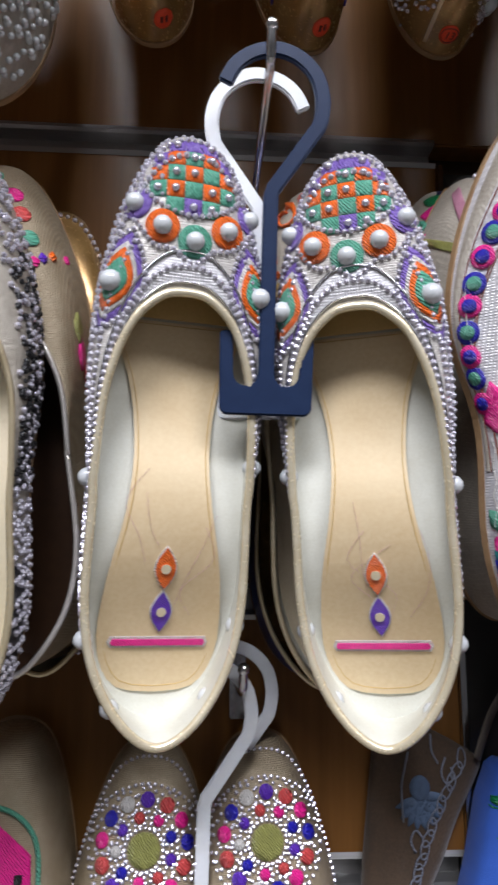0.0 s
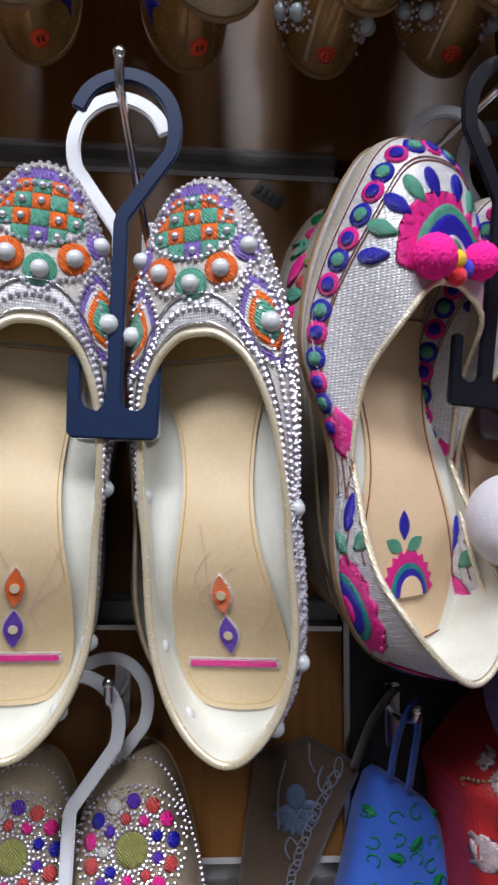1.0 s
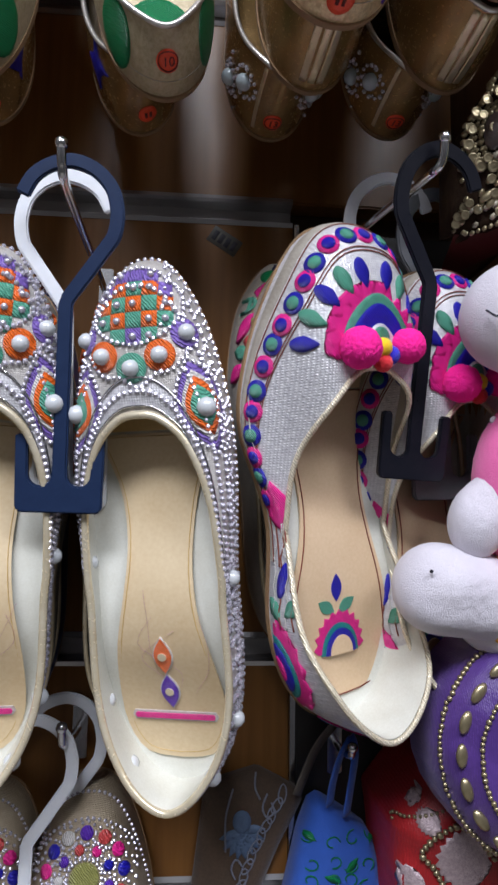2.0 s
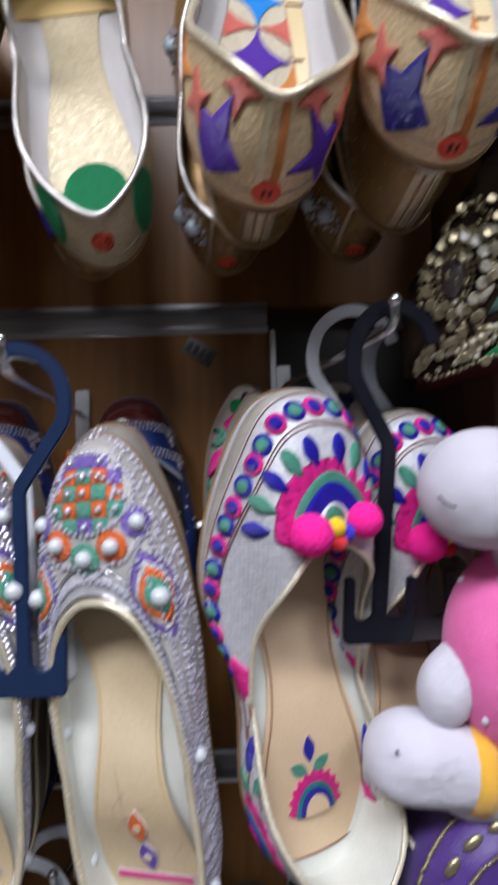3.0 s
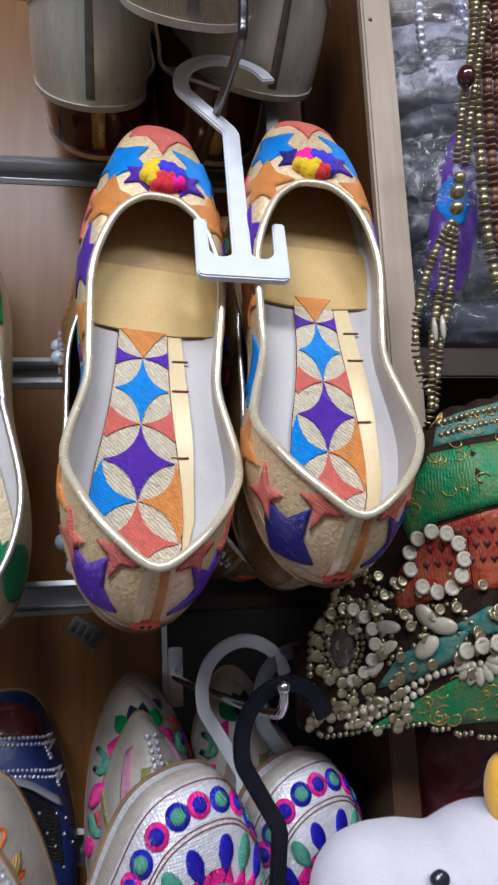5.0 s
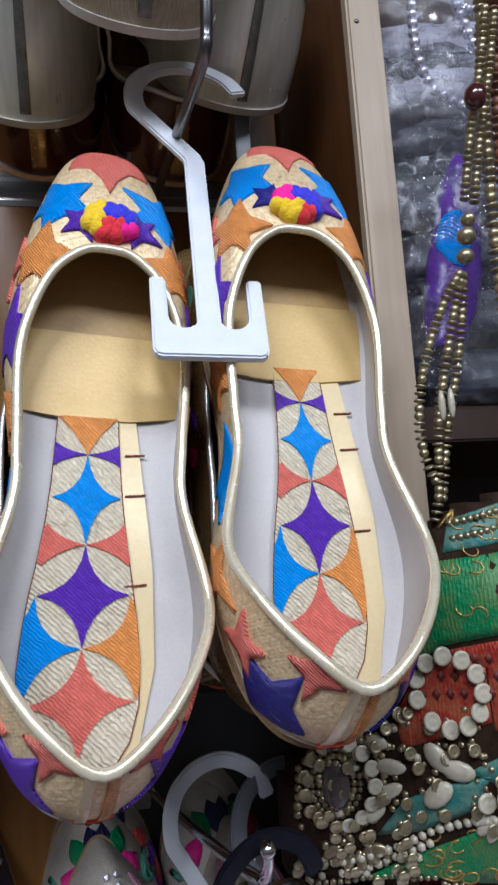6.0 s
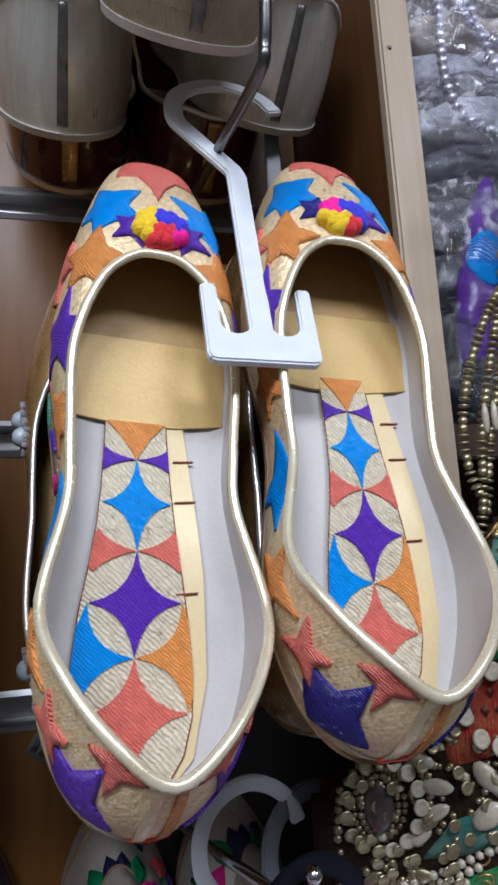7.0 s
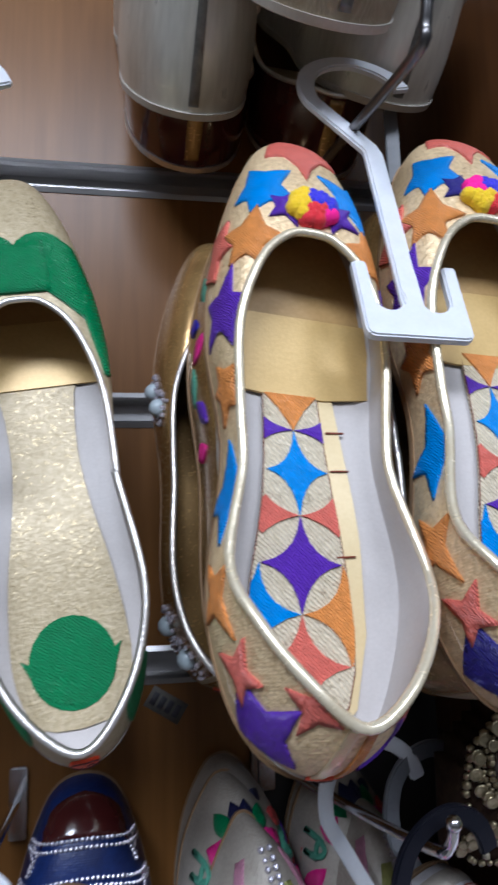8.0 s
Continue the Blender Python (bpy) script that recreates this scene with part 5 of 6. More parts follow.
for y, zz, mat in ((.15, .022, T_LIME), (.138, .02, T_PINK), (.13, .012, T_RED)):
    patch("dash", l, leaf(y, zz, .016, .008, 90), mat, s, 0.0009, "right")
s, l = plain_slipper(UP(-0.096, 0.322, 1.302, 0, -2, 6), BRONZE, "bronze slipper edged with silver beads", 0.25)
bead_line(s, l.along(0.4, -0.45, 0.45, 0.004, 0.0008), 0.0014)
shoe_hanger(UP(-0.168, 0.214, 1.425, 0, 2), PL_NAVY, 1, 1.0, "dark navy plastic shoe hanger holding beaded slippers")
hook(-0.167, 1.583, 0.193)


# ---- the row below ----
def jewel_slipper(m):
    s, l = plain_slipper(m, DULL_GOLD, "gold satin slipper with a jewelled flower", 0.25, 0.037)
    c = 0.209
    patch("flower_heart", l, ring(0, c, 0.0078), T_LIME, s, 0.0009)
    hues = (T_BLUE, T_PINK, T_RED, T_PURPLE, T_WHITE)
    for r, n, size, shift_ in ((0.0205, 13, 0.0036, 0.1), (0.0135, 9, 0.0026, 0.4)):
        for k in range(n):
            a = 2 * math.pi * k / n + shift_
            x, y = r * math.cos(a), c + r * math.sin(a)
            patch("jewel", l, ring(x, y, size, n=10), hues[k % 5], s, 0.0012)
            bead_line(s, [l.on(x + size * 1.35 * math.cos(q), y + size * 1.35 * math.sin(q), .0009)[0] for q in (0.7 * j for j in range(9))], 0.001)
    bead_line(s, [l.on(0.0092 * math.cos(q), c + 0.0092 * math.sin(q), .001)[0] for q in (0.26 * j for j in range(24))], 0.0011)
    bead_line(s, [l.on(0.0265 * math.cos(q), c + 0.0265 * math.sin(q), .001)[0] for q in (0.12 * j for j in range(52))], 0.0011)
    bead_line(s, l.along(0.25, -0.3, 0.3, 0.003, 0.0008), 0.0011)
    return s


jewel_slipper(UP(-0.049, 0.337, 1.008, 0, 1.5, 2))
jewel_slipper(UP(0.021, 0.334, 1.012, 0, -1.5, 2))
shoe_hanger(UP(-0.0155, 0.296, 1.143, -2, 1), PL_WHITE, 1, 0.95, "white plastic shoe hanger holding jewelled slippers")
shoe_hanger(UP(-0.008, 0.314, 1.148, 0, 3), PL_WHITE, 1, 0.95, "white plastic shoe hanger behind another")
hook(0.004, 1.29, 0.28)
s, l = plain_slipper(UP(-0.125, 0.33, 1.02, 0, 3, 2), DULL_GOLD, "gold slipper with a pink and black spotted patch", 0.25, 0.037)
patch("pink_patch", l, [(-.024, .15), (.024, .15), (.02, .2), (0, .215), (-.02, .2)], T_PINK, s)
for k in range(12):
    x, y = -.015 + .01 * (k % 4), .165 + .012 * (k // 4)
    patch("black_spot", l, [(x - .0018, y - .003), (x + .0018, y - .003), (x + .0018, y + .003), (x - .0018, y + .003)], T_BLACK, s, 0.0011)
bm = bmesh.new()
tube(bm, l.line([(-.025, .15), (-.021, .203), (0, .219), (.021, .203), (.025, .15)], .003, .001), 0.0012)
part("green_cord", bm, T_JADE, s)

# ---- the row above: silver slippers seen from below ----
WELT = surface("pale_welt", (0.6, 0.57, 0.52), (0.48, 0.45, 0.4), 60, 0.5, bump=0.2)


SEAM = surface("grey_seam", (0.2, 0.19, 0.18), (0.1, 0.1, 0.09), 120, 0.3, 0.5, bump=0.3)


def silver_slipper(m, cloth=GREY_SILVER, wide=0.036):
    s, l = plain_slipper(m, cloth, "grey silver leather slipper seen from below", 0.24, wide, lining=LILAC, piping=LILAC, heel_width=1.0, sole=WELT, heel=0.056)
    patch("back_tape", l, [(-.0026, .003), (.0026, .003), (.002, .053), (-.002, .053)], SEAM, s, 0.0007, "heel")
    return s


silver_slipper(UP(0.098, 0.25, 1.897, 38, 0, 3))
silver_slipper(UP(0.15, 0.176, 1.889, 38, 2, 3), DULL_GOLD)
silver_slipper(UP(0.2005, 0.2435, 1.907, 38, 0, 6), wide=0.0395)
for x in (0.1, 0.172):
    s, l = plain_slipper(UP(x, 0.29, 1.893, 30, 0, 3), MAROON, "glossy maroon slipper with a gold back strip", 0.22, 0.039, piping=SILVER_PIPE, sole=SILVER_PIPE)
    patch("back_tape", l, [(-.004, .004), (.004, .004), (.004, .042), (-.004, .042)], BRONZE, s, 0.0007, "heel")


# ---- beaded bag on the side board ----
CLOTH_GREEN = surface("green_brocade", (0.0, 0.2, 0.065), (0.07, 0.2, 0.06), 110, 0.5, 0.1, bump=0.8, weave=0.3, thread=0.0005, blotch=0.08)
CLOTH_RED = surface("red_brocade", (0.33, 0.022, 0.012), (0.38, 0.085, 0.035), 170, 0.5, 0.1, bump=0.8, weave=0.3, thread=0.0005, blotch=0.1)
CLOTH_TEAL = surface("teal_velvet", (0.018, 0.14, 0.125), (0.1, 0.19, 0.145), 130, 0.55, bump=0.6, blotch=0.12)
CLOTH_DARK = surface("dark_cloth", (0.016, 0.007, 0.005), (0.035, 0.02, 0.01), 180, 0.75, bump=0.5, weave=0.3, thread=0.0008)
CLOTH_MAROON = surface("maroon_lining", (0.1, 0.008, 0.007), (0.06, 0.006, 0.006), 30, 0.6, bump=0.3)
GOLD_THREAD = surface("gold_thread", (0.55, 0.36, 0.12), (0.4, 0.26, 0.08), 200, 0.35, 0.7, bump=0.5)


class Front:
    """A bulging front seen along y, for laying patches and beads on it; outline and depth come from a function of x and z."""

    def __init__(self, depth, x0, x1, z0, z1, inside, step=0.004, snap=None):
        self.depth = depth
        self.bm = bmesh.new()
        nx, nz = int((x1 - x0) / step), int((z1 - z0) / step)
        grid = {}
        for i in range(nx + 1):
            for j in range(nz + 1):
                x, z = x0 + i * step, z0 + j * step
                if inside(x, z):
                    grid[i, j] = self.bm.verts.new((x, depth(x, z), z))
        for i, j in list(grid):
            q = [grid.get(k) for k in ((i, j), (i + 1, j), (i + 1, j + 1), (i, j + 1))]
            if all(q):
                self.bm.faces.new(q)
        for v in [v for v in self.bm.verts if not v.link_faces]:
            self.bm.verts.remove(v)
        if snap:
            for v in {v for e in self.bm.edges if e.is_boundary for v in e.verts}:
                x, z = snap(v.co.x, v.co.z)
                v.co = (x, depth(x, z), z)
        bmesh.ops.recalc_face_normals(self.bm, faces=self.bm.faces)
        if sum(f.normal.y for f in self.bm.faces) > 0:
            bmesh.ops.reverse_faces(self.bm, faces=self.bm.faces)
        self.tree = BVHTree.FromBMesh(self.bm)

    def on(self, x, z, off=0.0, way=""):
        loc, nor, _, _ = self.tree.ray_cast(Vector((x, -1, z)), Vector((0, 1, 0)))
        if loc is None:
            loc, nor, _, _ = self.tree.find_nearest(Vector((x, self.depth(x, z), z)))
        return loc + nor * off, nor

    def lift(self, p, off):
        loc, nor, _, _ = self.tree.find_nearest(p)
        return loc + nor * off

    def line(self, pts, step, off=0.0):
        return walk_line([self.on(x, z, off)[0] for x, z in spline(pts, 80)], step)

    def body(self, back):
        """The front with a rim turned back to the given depth."""
        rim = [e for e in self.bm.edges if e.is_boundary]
        made = bmesh.ops.extrude_edge_only(self.bm, edges=rim)
        for g in made["geom"]:
            if isinstance(g, bmesh.types.BMVert):
                g.co.y = back
        return self.bm


def discs(front, points, r, material, parent, name="sequin", off=0.0006):
    """Flat round sequins with a raised rim, each a piece of its own on one shared mesh."""
    bm = bmesh.new()
    n = 12
    rings = [[bm.verts.new((q * r * math.cos(a), q * r * math.sin(a), h)) for a in (2 * math.pi * k / n for k in range(n))] for q, h in ((1, 0), (0.97, r * .2), (0.76, r * .26), (0.6, r * .16), (0.3, r * .2))]
    for a, b in zip(rings, rings[1:]):
        for k in range(n):
            bm.faces.new((a[k], a[(k + 1) % n], b[(k + 1) % n], b[k]))
    bm.faces.new(rings[-1])
    me = finish(name, bm, material)
    for p in points:
        at = front.lift(Vector(p), off)
        _, nor, _, _ = front.tree.find_nearest(at)
        ob = new(name, me)
        ob.parent = parent
        ob.matrix_local = Matrix.Translation(at) @ nor.to_track_quat("Z", "Y").to_matrix().to_4x4()


def ovals(front, places, material, parent, name="shell_bead"):
    for x, z, length, width, turn in places:
        bm = bmesh.new()
        at, nor = front.on(x, z, width * 0.25)
        ball(bm, (0, 0, 0), (width / 2, width * 0.32, length / 2), 2)
        bmesh.ops.rotate(bm, verts=bm.verts, cent=(0, 0, 0), matrix=Matrix.Rotation(radians(turn), 3, "Y"))
        bmesh.ops.translate(bm, verts=bm.verts, vec=at)
        part(name, bm, material, parent)


bag = thing("beaded_bag", pose(0, 0, 0), "green and red brocade bag covered in shells, sequins and brass beads", "bag")
top_edge = lambda x: min(1.612 + (x - 0.186) * 1.28, 1.705 + 0.25 * (x - 0.258))
hem = lambda x: 1.5675 + 0.006 * math.sin((x - 0.19) * 55) + 0.010 * max(0, (0.2 - x) / 0.014)
fold = lambda x, z: 0.188 - 0.010 * math.sin(min(1, max(0, (z - 1.565) / 0.13)) * math.pi) + 0.003 * math.sin(70 * (z + 0.35 * x)) + 0.04 * max(0, z - 1.66) - 0.05 * (x - 0.19)
front = Front(fold, 0.186, 0.43, 1.556, 1.75, lambda x, z: hem(x) < z < top_edge(x), 0.0035)
strips = [("green_hem", CLOTH_GREEN, [(.212, 1.573), (.30, 1.569), (.42, 1.57), (.42, 1.60), (.30, 1.594), (.255, 1.592), (.232, 1.583)]),
          ("teal_ribbon", CLOTH_TEAL, [(.262, 1.606), (.29, 1.607), (.42, 1.612), (.42, 1.622), (.29, 1.6165), (.268, 1.617), (.25, 1.611)]),
          ("teal_fold", CLOTH_TEAL, [(.217, 1.591), (.232, 1.592), (.252, 1.599), (.258, 1.6095), (.24, 1.607), (.226, 1.603)]),
          ("red_panel", CLOTH_RED, [(.226, 1.63), (.238, 1.646), (.252, 1.65), (.262, 1.646), (.262, 1.627), (.24, 1.622), (.227, 1.62)]),
          ("red_panel", CLOTH_RED, [(.248, 1.652), (.285, 1.659), (.42, 1.672), (.42, 1.628), (.285, 1.624), (.263, 1.624), (.263, 1.646)]),
          ("green_panel", CLOTH_GREEN, [(.232, 1.662), (.25, 1.684), (.42, 1.705), (.42, 1.674), (.285, 1.661), (.248, 1.654), (.236, 1.648)]),
          ("teal_panel", CLOTH_TEAL, [(.252, 1.687), (.258, 1.7), (.42, 1.74), (.42, 1.708), (.285, 1.692)])]
for name, mat, outline in strips:
    patch(name, front, outline, mat, bag, 0.0008, size=0.006, wrap=False)
rng = random.Random(7)
for k in range(110):
    x, z = rng.uniform(.225, .36), rng.choice((rng.uniform(1.573, 1.592), rng.uniform(1.66, 1.69), rng.uniform(1.694, 1.705)))
    bm = bmesh.new()
    a0 = rng.uniform(0, 6)
    tube(bm, [front.on(x + .004 * math.cos(a0 + q * .7) * (1 - .08 * q), z + .003 * math.sin(a0 + q * .7) * (1 - .08 * q), .001)[0] for q in range(7)], 0.00032, 5)
    part("gold_scroll", bm, GOLD_THREAD, bag)
for k in range(60):
    x, z = .232 + .0052 * (k % 20) + .0026 * (k // 20 % 2), 1.637 + .0062 * (k // 20)
    if z < 1.626 + (x - .222) * 0.9:
        patch("lattice_piece", front, [(x - .0017, z), (x, z - .0022), (x + .0017, z), (x, z + .0022)], CLOTH_MAROON, bag, 0.0012, wrap=False)
circle = lambda cx, cz, rx, rz, a0, a1, n: [front.on(cx + rx * math.cos(radians(a0 + (a1 - a0) * k / (n - 1))), cz + rz * math.sin(radians(a0 + (a1 - a0) * k / (n - 1))))[0] for k in range(n)]
# rosette
rx, rz = 0.2025, 1.6095
bead_line(bag, circle(rx, rz, .006, .0094, 0, 345, 22), 0.0013, BRASS, "bead_trim")
bead_line(bag, circle(rx, rz, .0084, .0115, 0, 348, 28), 0.0012, BRASS, "bead_trim")
bead_line(bag, circle(rx, rz, .0165, .0178, -80, 120, 34), 0.0013, BRASS, "bead_trim")
discs(front, circle(rx + .0005, rz, .0122, .0142, -75, 70, 7), 0.003, BONE, bag)
discs(front, circle(rx + .0005, rz, .0122, .0142, 90, 265, 8), 0.0028, BRASS, bag, "brass_sequin")
bm = bmesh.new()
ball(bm, front.on(rx - .0005, rz, .001)[0], (.0052, .003, .0086), 2)
part("centre_stone", bm, surface("dusk_stone", (0.09, 0.07, 0.065), (0.05, 0.038, 0.035), 200, 0.2, coat=0.5), bag, "dusky grey oval stone")
random.seed(78)
discs(front, [front.on(random.uniform(.188, .232), random.uniform(1.572, 1.636))[0] for _ in range(44)], 0.0024, BRASS, bag, "brass_sequin")
discs(front, [front.on(random.uniform(.225, .3), random.uniform(1.592, 1.632))[0] for _ in range(34)], 0.0024, BRASS, bag, "brass_sequin")
# loop of round sequins, petals of shell, rows of brass beads
discs(front, circle(.2465, 1.638, .0125, .0125, -130, 190, 11), 0.0034, BONE, bag)
ovals(front, [(.2385, 1.6165, .0125, .0072, -40), (.2455, 1.612, .0135, .0072, -75), (.2375, 1.605, .0125, .0078, 60), (.2215, 1.6145, .0115, .0055, -80), (.2205, 1.6065, .0105, .005, 70), (.2175, 1.6225, .0085, .005, -70), (.2155, 1.5995, .009, .005, 60)], BONE, bag)
for k in range(6):
    a = radians(200 + 140 * k / 5)
    ovals(front, [(.2095 + .0085 * math.cos(a), 1.588 + .0065 * math.sin(a), .0075, .0042, 90 - math.degrees(a))], BRASS, bag)
for k in range(7):
    a = radians(190 + 160 * k / 6)
    ovals(front, [(.2605 + .0075 * math.cos(a), 1.597 + .0065 * math.sin(a), .0085, .0045, 90 - math.degrees(a))], BONE, bag, "shell_petal")
discs(front, [front.on(.2545 + .0072 * k, 1.6015 + .0012 * math.sin(k))[0] for k in range(11)], 0.0035, BONE, bag)
for pts in ([(.192, 1.583), (.205, 1.5815), (.222, 1.586), (.24, 1.5935), (.262, 1.5955)], [(.205, 1.577), (.214, 1.579), (.226, 1.584), (.236, 1.588)], [(.189, 1.6), (.19, 1.62), (.2, 1.632), (.215, 1.637)]):
    bead_line(bag, front.line(pts, 0.0033, 0.0012), 0.00165, BONE if pts[0][0] > .19 else BRASS, "bead_trim")
for off in (0.0, 0.006):
    bead_line(bag, front.line([(.257, 1.698 - off), (.285, 1.704 - off), (.42, 1.735 - off)], 0.0031, 0.0012), 0.0015, BRASS, "bead_trim")
random.seed(77)
bead_line(bag, [front.on(random.uniform(.19, .222), random.uniform(1.578, 1.636), .0008)[0] for _ in range(130)], 0.0014, BRASS, "bead_work")
bead_line(bag, [front.on(random.uniform(.19, .235), random.uniform(1.576, 1.63), .001)[0] for _ in range(8)], 0.0017, BONE, "bead_work")
bead_line(bag, [front.on(random.uniform(.222, .26), random.uniform(1.595, 1.632), .0008)[0] for _ in range(50)], 0.0012, BRASS, "bead_work")
bead_line(bag, [front.on(.189 + .0026 * k, hem(.189 + .0026 * k) + .0012, .0006)[0] for k in range(88)], 0.0012, BRASS, "hem_trim")
CLOTH_DARK.node_tree.nodes["Principled BSDF"].inputs["Specular IOR Level"].default_value = 0.12
part("cloth", front.body(0.198), CLOTH_DARK, bag, "dark woven ground cloth")
bm = bmesh.new()
cols = []
for k in range(31):
    x = 0.1905 + 0.238 * k / 30
    z = hem(x) + 0.002
    cols.append([bm.verts.new((x + 0.01 * t, fold(x, z) + 0.004 + 0.05 * t, z - 0.008 * t * (0.4 + 0.6 * min(1, (x - 0.19) / 0.06)))) for t in (0, .2, .4, .6, .8, 1)])
for a, b in zip(cols, cols[1:]):
    for k in range(5):
        bm.faces.new((a[k], a[k + 1], b[k + 1], b[k]))
part("lining", bm, CLOTH_MAROON, bag, "dark maroon underside")
# the bag's lower corner sags back towards the wall
def sagged(x, y, z):
    sag = min(0.042, max(-0.02, 0.027 - 0.6 * (min(x, 0.27) - 0.205) - 0.12 * (min(z, 1.67) - 1.612)))
    return Vector((x + sag * (0.3 + 4 * (x - 0.2)), y + sag, z + 4 * sag * (z - 1.672)))


for piece in bag.children:
    if piece.location.length > 0.1:
        piece.location = sagged(*piece.location) + Vector((0, -0.002, 0))
    else:
        for v in piece.data.vertices:
            v.co = sagged(*v.co)



# ---- hanging necklaces ----
def strand(parent, pts, r, material, mixed=False, step=None, name="strand"):
    line = walk_line([Vector(p) for p in spline(pts, 90)], step or r * (1.5 if mixed else 1.95))
    bm = bmesh.new()
    for k, p in enumerate(line):
        if mixed and k % 5 > 1:
            d = (line[min(k + 1, len(line) - 1)] - line[k - 1]).normalized()
            ball(bm, p, (r * 1.2, r * 1.2, r * 0.4), 2, d.to_track_quat("Z", "Y"))
        else:
            ball(bm, p, (r, r, r), 2)
    return tagged(part(name, bm, material, parent), kind="stuff")


brass = thing("brass_necklace", pose(0.286, 0.17, 1.9), "brass bead necklace of several strands with bone spindles", "necklace", "hanging necklaces")
P = lambda pts: [(x - 0.286, y - 0.17, z - 1.9) for x, y, z in pts]
for dx, dy in ((-.0022, 0), (.0032, .002)):
    strand(brass, P([(.291 + dx, .168 + dy, 1.905), (.2865 + dx, .17 + dy, 1.879), (.28 + dx, .172 + dy, 1.85), (.2755 + dx, .174 + dy, 1.823)]), 0.0019, BRASS, True)
for x, z, r in ((.274, 1.8155, .003), (.2725, 1.8085, .0038), (.271, 1.8, .0034)):
    bm = bmesh.new()
    ball(bm, P([(x, .174, z)])[0], (r, r, r * .92), 3)
    part("large_bead", bm, BRASS, brass, "large brass bead")
for pts in ([(.268, .175, 1.793), (.2605, .176, 1.781), (.253, .177, 1.764), (.2485, .178, 1.748), (.247, .179, 1.733), (.2485, .179, 1.72), (.252, .18, 1.713)], [(.2695, .176, 1.793), (.264, .177, 1.774), (.259, .178, 1.754), (.2545, .178, 1.735), (.2525, .179, 1.71), (.25, .18, 1.697)], [(.271, .177, 1.793), (.2685, .178, 1.774), (.2645, .179, 1.754), (.259, .18, 1.733), (.2545, .181, 1.706)]):
    strand(brass, P(pts), 0.0019, BRASS, True)
for x, z in ((.2555, 1.741), (.2595, 1.742)):
    bm = bmesh.new()
    ball(bm, P([(x, .176, z)])[0], (.0014, .0014, .0062), 2)
    part("spindle", bm, BONE, brass, "pale bone spindle")
bm = bmesh.new()
ball(bm, P([(.2785, .1665, 1.8635)])[0], (.0046, .0046, .0056), 2)
part("maroon_bead", bm, MAROON, brass, "dark maroon bead")

pearls = thing("pearl_necklace", pose(0.305, 0.22, 2.0), "silver pearl necklace hanging in a loop", "necklace", "hanging necklaces")
P2 = lambda pts: [(x - 0.305, y - 0.22, z - 2.0) for x, y, z in pts]
strand(pearls, P2([(.288, .222, 2.03), (.287, .22, 1.976), (.285, .219, 1.949), (.2845, .218, 1.926), (.29, .218, 1.908), (.299, .217, 1.9), (.307, .216, 1.897), (.316, .216, 1.902), (.327, .218, 1.93), (.332, .22, 1.98)]), 0.0027, BEAD)
strand(pearls, P2([(.301, .224, 2.03), (.304, .221, 1.985), (.308, .22, 1.962), (.3135, .219, 1.942), (.3195, .218, 1.922)]), 0.0028, BEAD)
strand(pearls, P2([(.292, .224, 2.02), (.302, .222, 1.972), (.316, .221, 1.955), (.332, .222, 1.955)]), 0.0027, BEAD)

dark = thing("bead_necklace", pose(0.3, 0.18, 1.95), "rust and brass bead necklace", "necklace", "hanging necklaces")
P3 = lambda pts: [(x - 0.3, y - 0.18, z - 1.95) for x, y, z in pts]
RUST = surface("rust_bead", (0.22, 0.09, 0.05), (0.14, 0.06, 0.03), 120, 0.35)
for dx in (0, .006, .012):
    strand(dark, P3([(.297 + dx, .178, 1.95), (.2915 + dx, .18, 1.87), (.29 + dx, .182, 1.80), (.294 + dx, .184, 1.76)]), 0.0026, RUST if dx else BRASS, True)


